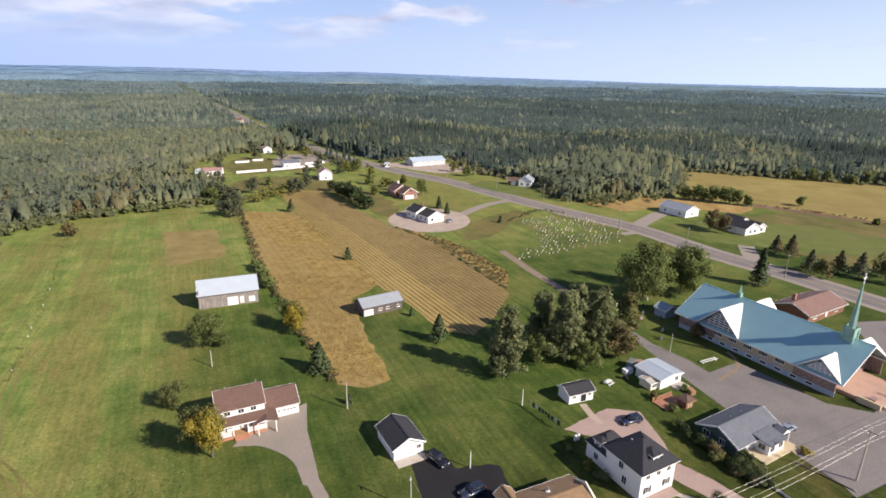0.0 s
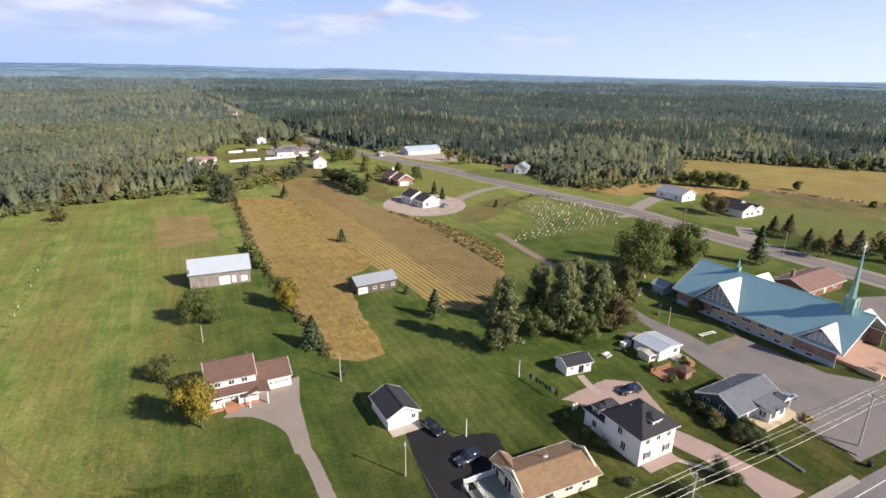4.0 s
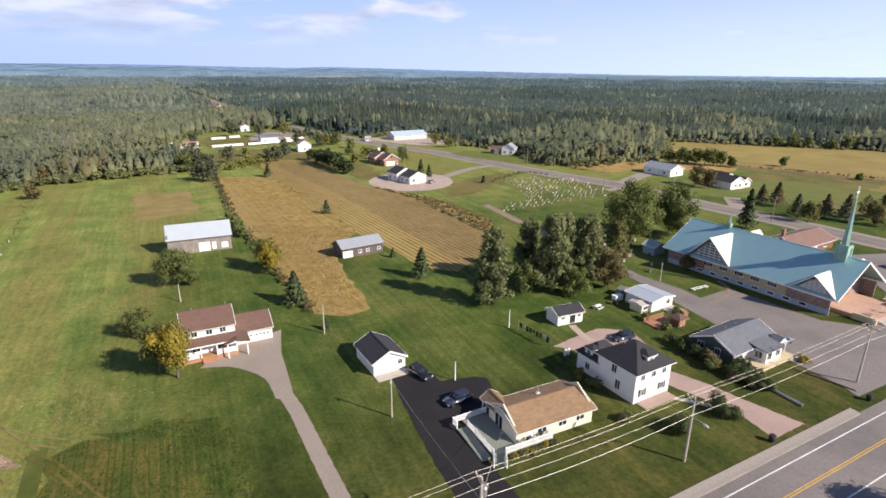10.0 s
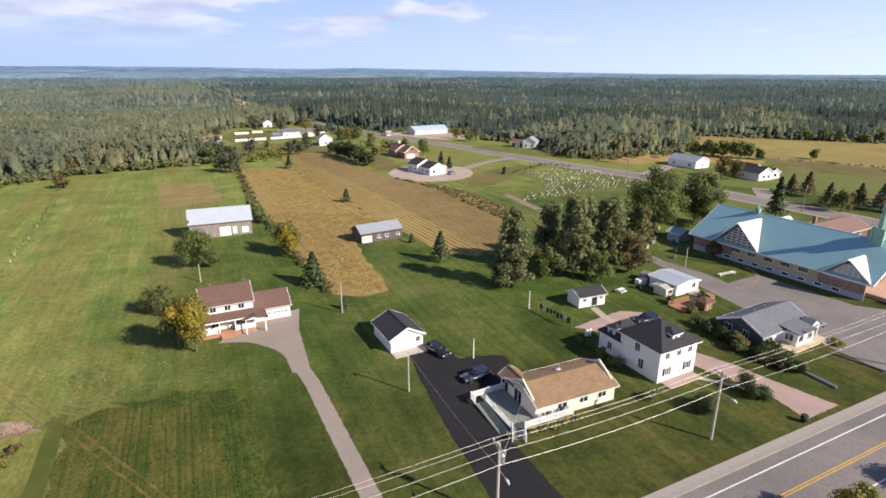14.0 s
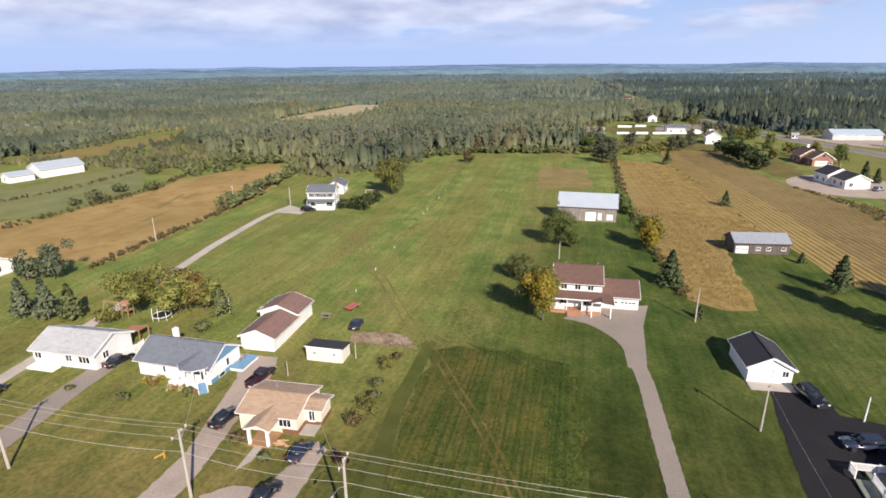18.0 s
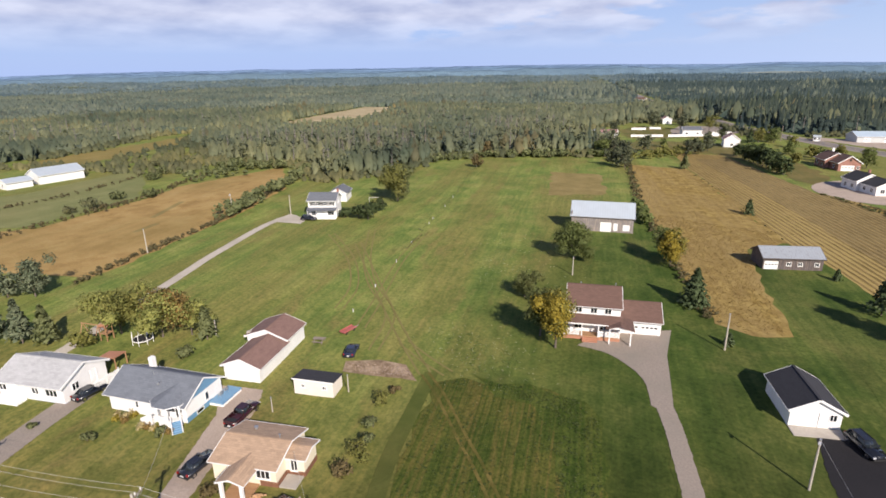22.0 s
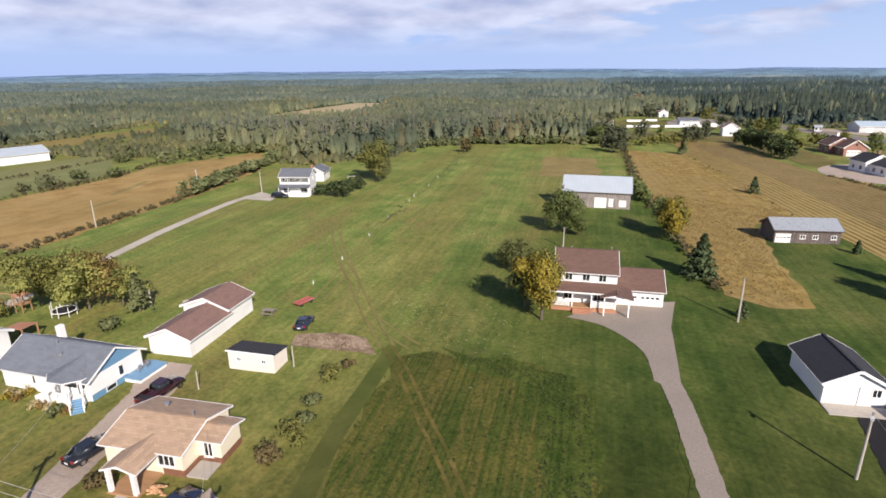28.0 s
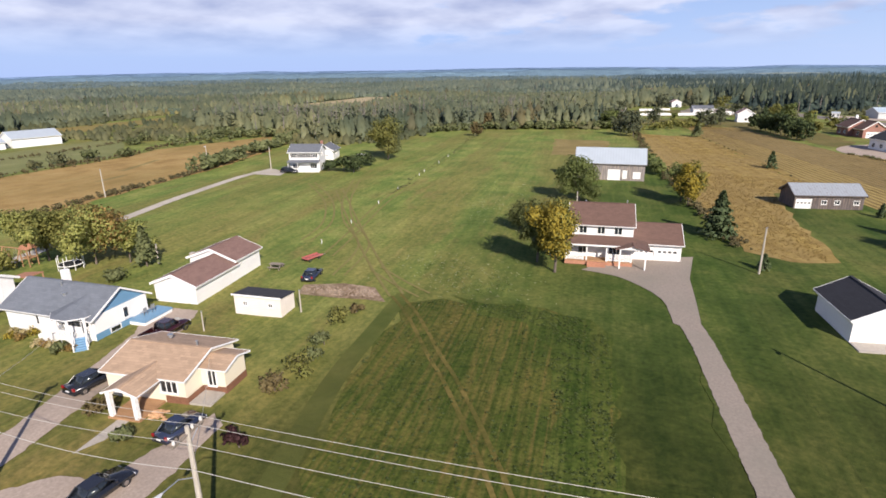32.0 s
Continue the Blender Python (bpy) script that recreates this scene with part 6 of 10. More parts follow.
part("deck", boxes((-6.52, -4.4, 0.35, -1.4, -3.34, 0.5)), m_deck, oh)
part("deck", boxes((-8.7, -4.42, 0.3, -6.52, -4.2, 0.496)), m_deck, oh)
rm = part("ramp", boxes((-0.72, -6.7, -0.12, 0.72, 0, 0.0)), m_deck, oh)
rm.matrix_basis = pose(-11.1, 2.8, 0.46, 3.0)
for a in ((-10.3, 2.7, -10.3, -4.0), (-11.8, 4.1, -6.5, 4.3), (-11.85, 2.8, -11.85, 4.0), (-8.7, -4.4, -1.5, -4.38)):
    railing(oh, *a, 0.48)
for i in range(5):
    part("step", boxes((-0.75, -0.3 * (i + 1), 0.0, 0.75, -0.3 * i, 0.44 - 0.08 * i)), m_deck, oh).matrix_basis = pose(-9.5, -4.2, 0, 0, 0, -28)
for k in (-0.8, 0.8):
    part("stair_rail", prism(bmesh.new(), [(0, 1.35), (0, 0.7), (-1.9, 0.25), (-1.9, 0.95)], k - 0.04, k + 0.04, "yz"), m_whitepaint, oh).matrix_basis = pose(-9.5, -4.2, 0, 0, 0, -28)
    for y in (-0.05, -1.85):
        part("stair_post", boxes((k - 0.06, y - 0.06, 0.0, k + 0.06, y + 0.06, 1.5 + y * 0.2)), m_whitepaint, oh).matrix_basis = pose(-9.5, -4.2, 0, 0, 0, -28)
gable_roof(oh, -5.2, 3.6, 2.5, 3.6, 2.35, 0.85, 0.3, m_rust_roof, "y", th=0.09, trim=m_trim, rake=0.15, deep=0.03)
part("entry_gable", prism(bmesh.new(), [(-6.45, 2.35), (-3.95, 2.35), (-5.2, 3.18)], 5.3, 5.4), m_cream, oh)
for x in (-6.4, -4.0):
    part("entry_post", boxes((x - 0.07, 5.2, 0, x + 0.07, 5.34, 2.4)), m_whitepaint, oh)
for i, x in enumerate((-6.0, -5.0, -3.9, -2.9, -2.0)):
    deck_chair(oh, x, -3.95, 0.5, 0, m_rubber if i % 2 else m_metal, ("grey metal", "black")[i % 2] + " garden chair on the bungalow's deck")

# the tall white house with the hipped black roof
w2 = thing("house", 32.6, 74.4, 28.5, "tall white two-storey house with a black hipped roof and dormers", "house")
block(w2, 0, 0, 7.6, 7.4, 5.0, m_white, {"S": [(-2.1, 1.0, 0.7, 1.1, "window", 2, m_rubber), (0.2, 0.25, 0.95, 2.05, "door"), (2.1, 1.0, 0.7, 1.1, "window", 2, m_rubber), (-2.3, 3.6, 0.8, 0.9), (0, 3.6, 0.8, 0.9), (2.3, 3.6, 0.8, 0.9)], "W": [(-0.4, 3.3, 0.9, 1.3), (0.5, 0.9, 0.9, 1.5)], "E": [(-1.5, 3.3, 0.9, 1.3), (1.5, 1, 0.9, 1.3)]}, None, base=m_concrete)
hip_roof(w2, 0, 0, 7.6, 7.4, 5.0, 2.75, 0.45, m_black_roof, 0.4, m_trim)
block(w2, 0, -2.2, 1.5, 1.4, 1.0, m_white, {"S": [(0, 0.3, 0.7, 0.55)]}, None, z0=5.65)
hip_roof(w2, 0, -1.8, 1.5, 2.2, 6.65, 0.55, 0.25, m_black_roof, 0.3, m_trim)
block(w2, -1.0, 6.0, 5.2, 4.6, 3.1, m_white, {"W": [(0, 0.9, 0.9, 1.2)]}, None, base=m_concrete)
hip_roof(w2, -1.0, 6.0, 5.2, 4.6, 3.1, 2.2, 0.3, m_black_roof, 1.6, m_trim)
block(w2, -2.9, 6.0, 1.3, 1.5, 1.2, m_white, {"W": [(0, 0.25, 0.8, 0.7)]}, None, z0=3.35)
hip_roof(w2, -2.7, 6.0, 1.7, 1.5, 4.55, 0.45, 0.2, m_black_roof, 0.2, m_trim)
part("terrace", boxes((-3.2, -5.6, -0.02, 3.4, -3.75, 0.14)), m_brickpave, w2)
vent_pipe(w2, -1.2, 1.2, 6.4, 0.9, 0.1)

# the grey-roofed bungalow by the lane
m_darkgreen = siding("dark_green_siding", (0.05, 0.075, 0.075), 0.2)
gh = thing("bungalow", 55.1, 86.5, 30, "bungalow with grey shingle gable roof and pale deck among bushes", "house")
block(gh, 0, 0, 12.4, 7.4, 2.5, m_white, {"S": [(-4.4, 0.9, 1.8, 1.2, "window", 3), (5.0, 0.9, 1.0, 1.1)], "N": [(-3, 0.9, 1.4, 1.1), (3, 0.9, 1.4, 1.1)]}, "x", 1.75, base=m_concrete, skip="W")
block(gh, 0, 0, 12.4, 7.4, 2.5, m_darkgreen, {"W": [(-2.2, 0.9, 1.2, 1.2), (0.9, 0.9, 0.9, 1.2)]}, "x", 1.75, skip="SEN")
gable_roof(gh, 0, 0, 12.4, 7.4, 2.5, 1.75, 0.55, m_slate_roof, "x", trim=m_trim, rake=0.45)
block(gh, 1.4, -5.0, 4.6, 2.6, 2.3, m_whitepaint, {"S": [(-1.3, 0.9, 1.2, 1.1), (1.2, 0.9, 1.2, 1.1)], "W": [(0, 0.9, 1.2, 1.1)]}, None, base=m_concrete)
sr = part("sunroom_roof", boxes((-2.6, 0, 0, 2.6, 3.5, 0.12)), m_slate_roof, gh)
sr.matrix_basis = pose(1.4, -6.6, 2.34, 9)
part("deck", boxes((-3.2, -7.4, 0.0, 6.6, -3.75, 0.28)), m_paledeck, gh)
for i in range(3):
    part("step", boxes((4.4, -7.4 - 0.3 * (i + 1), 0, 6.2, -7.4 - 0.3 * i, 0.24 - 0.08 * i)), m_paledeck, gh)
part("canopy_gable", prism(bmesh.new(), [(-1.3, 0), (1.3, 0), (0, 0.75)], -0.08, 0.08), m_whitepaint, gh).matrix_basis = pose(5.2, -5.6, 2.4)
for k in (-1, 1):
    part("canopy_slope", boxes((-0.08, -1.9, 0, 1.62, 0.12, 0.08)), m_slate_roof, gh).matrix_basis = pose(5.2, -3.8, 3.2, 0, 0, 0 if k > 0 else 180) @ (pose(0, 0, 0, 0, 30) if k > 0 else pose(0, 1.8, 0, 0, 30))
for x in (4.1, 6.3):
    part("canopy_post", boxes((x - 0.07, -5.66, 0.28, x + 0.07, -5.52, 2.45)), m_whitepaint, gh)
vent_pipe(gh, -1.6, 1.0, 3.7, 0.5)
vent_pipe(gh, 2.2, 1.4, 3.5, 0.35)

# small sheds behind
sh = simple_house("garden_shed", 27.7, 98.0, 22.5, 5.8, 3.8, 2.2, 0.95, m_white, m_black_roof, "small white garden shed with a dark shingle roof", "shed", "x", {"S": [(-1.7, 1.2, 0.7, 0.5), (0.5, 0.1, 1.3, 1.9, "door", m_rubber), (2.0, 1.2, 0.7, 0.5)]}, 0.3)
ws = thing("workshop", 47.6, 106.2, 30, "low white shed with a pale low-pitched metal roof and clutter", "shed")
block(ws, 0, 0, 6.6, 6.6, 2.3, m_white, {"S": [(1.8, 0.9, 1.0, 1.0)], "W": [(1.2, 0.9, 1.0, 1.0)]}, "y", 0.5)
gable_roof(ws, 0, 0, 6.6, 6.6, 2.3, 0.5, 0.3, m_tin, "y", trim=m_trim)
block(ws, -4.4, -1.2, 2.2, 3.0, 1.7, m_cream, {"S": [(0, 0.6, 1.2, 0.8)]}, "x", 0.3)
gable_roof(ws, -4.4, -1.2, 2.2, 3.0, 1.7, 0.3, 0.2, m_concrete, "x", trim=m_trim)
part("porch", boxes((-0.2, -5.6, 0.0, 3.4, -3.4, 0.3)), m_concrete, ws)
simple_house("garden_shed", 62.3, 140.6, 30, 4.6, 3.6, 2.3, 1.0, m_shedwood, m_shedwood, "small blue-grey board shed by the graves", "shed", "y", {}, 0.25)

# the long white garage with the brown roof, in two steps
lg = thing("garage", -69.2, 43.2, 26, "long white garage with stepped brown shingle roofs", "garage")
block(lg, 0, 4.2, 5.6, 8.0, 2.35, m_white, {"S": [(0.6, 0.02, 2.6, 2.0, "garage", m_whitepaint, 0)]}, "y", 1.1, base=m_concrete)
gable_roof(lg, 0, 4.2, 5.6, 8.0, 2.35, 1.1, 0.35, m_faded_brown, "y", trim=m_trim, rake=0.25)
block(lg, -0.6, 10.9, 6.7, 5.6, 2.85, m_white, {}, "y", 1.25, base=m_concrete)
gable_roof(lg, -0.6, 10.9, 6.7, 5.6, 2.85, 1.25, 0.35, m_faded_brown, "y", trim=m_trim, rake=0.25)
part("chimney", boxes((-4.3, 8.6, 0, -3.75, 9.1, 3.2)), m_concrete, lg)

# the blue-gabled bungalow with its eight-sided porch
bh = thing("bungalow", -72.6, 34.5, 23.5, "white bungalow with grey shingles, blue gable and eight-sided porch", "house")
block(bh, -0.15, 0, 11.9, 6.8, 2.6, m_white, {"S": [(-1.6, 1.0, 0.4, 1.2, "window", 1)], "E": [(0.5, 1.0, 0.6, 1.1, "window", 1)], "W": [(0, 1, 1, 1)]}, None, base=m_blue)
gable_roof(bh, -0.2, 0, 12.0, 6.8, 2.6, 1.9, 0.5, m_grey_roof, "x", th=0.1, trim=m_trim, rake=0.35, deep=0.06)
for k in (-1, 1):
    part("gable_wall", prism(bmesh.new(), [(-3.4, 2.6), (3.4, 2.6), (0, 4.5)], k * 5.85 - 0.25, k * 5.85 - 0.05, "yz"), m_blue, bh)
part("basement_band", boxes((5.8, -3.4, 0.0, 5.83, 1.2, 0.7)), m_blue, bh)
bw = part("basement_window", boxes((5.8, -1.6, 0.16, 5.86, -0.5, 0.6)), m_glass, bh)
part("frame", boxes((5.8, -1.75, 0.08, 5.84, -0.35, 0.16), (5.8, -1.75, 0.6, 5.84, -0.35, 0.68), (5.8, -1.75, 0.16, 5.84, -1.6, 0.6), (5.8, -0.5, 0.16, 5.84, -0.35, 0.6)), m_trim, bw)
part("side_deck", boxes((5.86, 0.6, 0.4, 8.0, 4.6, 0.6)), m_bluedeck, bh)
part("deck_skirt", boxes((5.9, 0.64, 0.0, 7.96, 4.56, 0.4)), m_whitepaint, bh)
for y in (1.9, 3.0):
    deck_chair(bh, 6.7, y, 0.6, -90, m_metal, "grey metal garden chair on the blue side deck")
PX, PY = 3.7, -3.35
oct_ = [(PX + 1.85 * math.cos(radians(22.5 + 45 * i)), PY + 1.85 * math.sin(radians(22.5 + 45 * i))) for i in range(8)]
part("porch_floor", prism(bmesh.new(), oct_, 0.05, 0.85, "xy"), m_whitepaint, bh)
part("porch_back_wall", boxes((1.7, -3.6, 0.85, 5.6, -3.5, 2.6)), m_white, bh)
part("porch_window", boxes((1.95, -3.66, 1.5, 4.3, -3.6, 2.45)), m_glass, bh)
part("porch_door", boxes((4.5, -3.66, 0.86, 5.4, -3.6, 2.5)), m_glass, bh)
for i in range(8):
    x0, y0 = oct_[i]
    if y0 < PY:
        part("porch_post", boxes((x0 - 0.09, y0 - 0.09, 0.85, x0 + 0.09, y0 + 0.09, 2.75)), m_whitepaint, bh)
for i in (3, 4, 5, 7):
    railing(bh, *oct_[i], *oct_[(i + 1) % 8], 0.85, 0.85)
bmr = bmesh.new()
tip = bmr.verts.new((3.3, -0.9, 4.05))
ring = [bmr.verts.new((3.25 + 2.45 * math.cos(radians(22.5 + 45 * i)), -3.05 + 2.15 * math.sin(radians(22.5 + 45 * i)), 2.78)) for i in range(8)]
low = [bmr.verts.new(v.co - Vector((0, 0, 0.18))) for v in ring]
for i in range(8):
    bmr.faces.new((ring[i], ring[(i + 1) % 8], tip))
    bmr.faces.new((low[i], low[(i + 1) % 8], ring[(i + 1) % 8], ring[i]))
bmr.faces.new(low[::-1])
part("porch_roof", bmr, m_grey_roof, bh)
gut = bmesh.new()
for i in range(8):
    a_, b_ = [(3.25 + 2.47 * math.cos(radians(22.5 + 45 * k)), -3.05 + 2.17 * math.sin(radians(22.5 + 45 * k)), 2.72) for k in (i, i + 1)]
    if a_[1] < PY + 0.6 or b_[1] < PY + 0.6:
        tube(gut, [a_, b_], 0.05, 5)
part("porch_gutter", gut, m_trim, bh)
for i in range(6):
    part("step", boxes((-0.5, -0.28 * (i + 1), 0.0, 0.5, -0.28 * i, 0.82 - 0.14 * i)), m_bluedeck, bh).matrix_basis = pose(4.95, -4.35, 0, 0, 0, 45)
for i in range(5):
    part("side_step", boxes((0.2 + 0.32 * i, -4.9, 0.0, 0.52 + 0.32 * i, -3.75, 0.17 * (i + 1))), m_whitepaint, bh)
part("side_stair_wall", prism(bmesh.new(), [(0.1, 0.0), (1.95, 0.0), (1.95, 1.6), (1.7, 1.6), (0.1, 0.75)], -5.0, -4.9), m_whitepaint, bh)
for k in (-0.58, 0.58):
    part("stair_rail", prism(bmesh.new(), [(0, 1.45), (0, 1.65), (-1.7, 0.85), (-1.7, 0.65)], k - 0.05, k + 0.05, "yz"), m_whitepaint, bh).matrix_basis = pose(4.95, -4.35, 0, 0, 0, 45)
    for y in (-0.05, -0.85, -1.65):
        part("stair_post", boxes((k - 0.05, y - 0.05, 0.0, k + 0.05, y + 0.05, 1.5 + y * 0.47)), m_whitepaint, bh).matrix_basis = pose(4.95, -4.35, 0, 0, 0, 45)
part("chimney", boxes((-4.6, 2.2, 2.3, -4.0, 2.9, 4.7)), m_whitepaint, bh)
vent_pipe(bh, 0.4, -1.6, 3.6, 0.3, 0.14)
vent_pipe(bh, -1.0, -0.6, 4.2, 0.4)

# the pale-roofed white bungalow
wb = simple_house("bungalow", -88.9, 26.2, 27, 10.6, 7.2, 2.6, 1.6, m_white, m_pale_roof, "white bungalow with a pale grey shingle roof", "house", "x",
                  {"S": [(-4.6, 1.0, 1.3, 1.1), (-1.4, 0.3, 0.9, 2.0, "door"), (0.8, 1.0, 1.0, 1.1), (3.4, 0.9, 1.8, 1.2, "window", 3)], "E": [(1.4, 0.3, 0.9, 2.0, "door"), (-1.6, 1, 1.0, 1.0)]}, 0.55)
part("front_deck", boxes((-5.0, -5.4, 0.0, -0.6, -3.85, 0.4)), m_whitepaint, wb)
part("side_deck", boxes((5.75, -0.6, 0.0, 7.4, 3.6, 0.5)), m_whitepaint, wb)
railing(wb, 7.4, -0.6, 7.4, 3.6, 0.5)
vent_pipe(wb, -2.2, 0.6, 4.1, 0.4)

# the tan-roofed bungalow with brick skirting and corner porch
lh = thing("bungalow", -51.2, 36.3, 27, "cream bungalow with a tan shingle roof, brown brick skirting and porch", "house")
block(lh, -1.2, -0.55, 7.4, 6.7, 2.4, m_cream, {"S": [(2.2, 1.0, 1.5, 1.0, "window", 3), (-1.2, 0.25, 0.9, 2.0, "door")], "W": [(0, 1, 1.2, 1)], "N": [(0, 1, 1, 1)]}, "x", 0.95)
block(lh, 3.6, -0.4, 2.2, 2.9, 2.4, m_cream, {"S": [(-0.1, 0.75, 0.7, 1.4, "window", 2)]}, "x", 0.42)
for d_ in ((0.6, -3.95, 0, 2.6, -3.9, 0.7), (2.6, -3.95, 0, 2.65, -1.9, 0.7), (4.7, -1.85, 0, 4.75, 1.05, 0.75), (2.66, -1.9, 0, 4.7, -1.85, 0.7), (2.6, 1.06, 0, 2.65, 2.8, 0.7)):
    part("brick_skirting", boxes(d_), m_brickface, lh)
gable_roof(lh, -1.2, -0.55, 7.4, 6.7, 2.4, 0.95, 0.35, m_tan_roof, "x", th=0.09, trim=m_trim, rake=0.3, deep=0.03)
gable_roof(lh, 3.0, -0.35, 3.6, 3.0, 2.41, 0.42, 0.3, m_tan_roof, "x", th=0.09, trim=m_trim, rake=0.25, deep=0.03)
gable_roof(lh, -1.0, -4.6, 2.6, 4.0, 2.32, 0.45, 0.3, m_tan_roof, "y", th=0.09, trim=m_trim, rake=0.2, deep=0.03)
part("porch_gable", prism(bmesh.new(), [(-2.25, 2.34), (0.25, 2.34), (-1.0, 2.76)], -6.55, -6.45), m_whitepaint, lh)
for x in (-2.1, 0.2):
    part("porch_post", boxes((x - 0.16, -6.75, 0, x + 0.16, -6.43, 2.36)), m_whitepaint, lh)
part("porch_floor", boxes((-2.4, -6.8, 0, 0.5, -3.95, 0.22)), m_wood, lh)
part("landing", boxes((2.7, -3.9, 0, 4.6, -1.95, 0.28)), m_concrete, lh)
part("garden_path", boxes((-1.5, -11.5, -0.15, -0.5, -6.8, 0.07)), m_concrete, lh)
vent_pipe(lh, 1.2, -0.2, 3.2, 0.5)
vent_pipe(lh, -2.4, 1.0, 3.1, 0.25, 0.15)

wp = thing("woodpile", -47.2, 31.8, 27, "loose pile of reddish split firewood by the bungalow wall", "woodpile")
wr = random.Random(8)
for i in range(34):
    lay, x = i // 10, wr.uniform(-0.8, 0.8) * (1 - 0.2 * (i // 10))
    a, y = wr.uniform(-0.5, 0.5), wr.uniform(-0.5, 0.5) * (1 - 0.2 * (i // 10))
    part("log", tube(bmesh.new(), [(x - 0.22 * math.cos(a), y - 0.22 * math.sin(a), 0.08 + lay * 0.15), (x + 0.22 * math.cos(a), y + 0.22 * math.sin(a), 0.1 + lay * 0.15)], wr.uniform(0.07, 0.1), 5), m_splitwood, wp)

# the little flat shed
ss = thing("garden_shed", -58.7, 48.5, 25.7, "small cream shed with a dark lean-to roof", "shed")
m_pinkcream = siding("pinkish_cream_siding", (0.8, 0.72, 0.64), 0.2)
block(ss, 0, 0, 5.7, 2.9, 1.9, m_pinkcream, {"S": [(-1.5, 1.15, 0.45, 0.4), (1.6, 1.15, 0.45, 0.4)]}, None)
part("wall_top", prism(bmesh.new(), [(-1.45, 1.9), (1.45, 1.9), (1.45, 1.93), (-1.45, 2.25)], -2.85, 2.85, "yz"), m_pinkcream, ss)
lt = part("roof_slope", boxes((-3.0, 0, 0, 3.0, 3.2, 0.1)), m_black_roof, ss)
lt.matrix_basis = pose(0, -1.6, 2.29, -6.4)
part("fascia", boxes((-3.02, -0.04, -0.06, 3.02, -0.004, 0.12)), m_trim, lt)

# the white farmhouse far up the drive
ff = thing("farmhouse", -132.6, 109.6, 37, "white two-storey farmhouse with grey roof and front porch", "house")
block(ff, 0, 0, 8.2, 6.6, 5.2, m_white, {"S": [(-2.8, 3.7, 0.8, 1.1, "window", 2, m_rubber), (-0.9, 3.7, 0.8, 1.1, "window", 2, m_rubber), (0.9, 3.7, 0.8, 1.1, "window", 2, m_rubber), (2.8, 3.7, 0.8, 1.1, "window", 2, m_rubber), (-2.4, 0.8, 1.6, 1.2, "window", 3), (0.2, 0.2, 0.9, 2.0, "door"), (2.4, 0.8, 1.6, 1.2, "window", 3)], "E": [(0, 3.7, 0.9, 1.1), (0, 1.0, 0.9, 1.1)]}, "x", 1.6, base=m_concrete)
gable_roof(ff, 0, 0, 8.2, 6.6, 5.2, 1.6, 0.4, m_slate_roof, "x", trim=m_trim)
pf = part("porch_roof", boxes((-4.3, 0, 0, 4.3, 2.0, 0.1)), m_slate_roof, ff)
pf.matrix_basis = pose(0, -5.1, 2.55, 14)
for x in (-4.0, -1.4, 1.4, 4.0):
    part("porch_post", boxes((x - 0.07, -5.0, 0, x + 0.07, -4.86, 2.6)), m_whitepaint, ff)
part("porch_floor", boxes((-4.2, -5.1, 0, 4.2, -3.32, 0.25)), m_whitepaint, ff)
part("chimney", boxes((3.4, 1.6, 4.8, 4.0, 2.2, 7.6)), m_redbrick, ff)


simple_house("garage", -145.6, 126.6, 37, 5.6, 8.0, 2.8, 1.5, m_white, m_slate_roof, "small white garage with a grey roof behind the farmhouse", "garage", "y", {"S": [(0, 0.05, 2.4, 2.1, "garage")], "E": [(0, 1, 1, 1)]}, 0.4)
# the church: long teal roof with cross gables, stone ends, spire
ch = thing("church", 81.2, 121.6, 30, "long stone church with a teal metal roof and slender spire", "church")
CW, CD, CH_, CR = 19.6, 38.0, 4.1, 5.9
block(ch, 0, 1.5, CW, CD - 3, CH_, m_buffbrick, {"W": [(-6.5, 2.3, 2.0, 0.9, "window", 4), (-2.7, 2.3, 2.0, 0.9, "window", 4), (1.1, 2.3, 2.0, 0.9, "window", 4), (4.9, 2.3, 2.0, 0.9, "window", 4), (8.7, 2.3, 2.0, 0.9, "window", 4)], "S": [(-1.8, 0.6, 1.6, 2.4, "door", m_wood), (1.8, 0.6, 1.6, 2.4, "door", m_wood)], "E": [(-8, 1.7, 2, 0.9, "window", 4), (0, 1.7, 2, 0.9, "window", 4)]}, "y", CR, 0.35, m_foundation)
gable_roof(ch, 0, 0, CW, CD, CH_, CR, 0.75, m_teal, "y", th=0.2, trim=m_trim, rake=1.4)
part("foundation_band", boxes((-CW / 2 - 0.12, -CD / 2, 0, -CW / 2 - 0.004, CD / 2, 1.3)), m_foundation, ch)
for i in range(9):
    y = -14 + i * 3.4
    part("basement_window", boxes((-CW / 2 - 0.16, y - 0.7, 0.55, -CW / 2 - 0.1, y + 0.7, 1.05)), m_glass, ch)
    part("basement_window_frame", boxes((-CW / 2 - 0.15, y - 0.85, 0.42, -CW / 2 - 0.11, y + 0.85, 1.18)), m_trim, ch)
for y0, y1 in ((-CD / 2 - 0.05, -10.5), (9.0, CD / 2 + 0.05)):
    part("stone_face", boxes((-CW / 2 - 0.3, y0, 1.3, -CW / 2 - 0.02, y1, CH_ - 0.1)), m_stone, ch)
    part("stone_face", boxes((CW / 2 + 0.02, y0, 0.0, CW / 2 + 0.3, y1, CH_)), m_stone, ch)
part("stone_face", boxes((-CW / 2, -CD / 2 + 2.7, 0, -3.2, -CD / 2 + 2.98, CH_)), m_stone, ch)
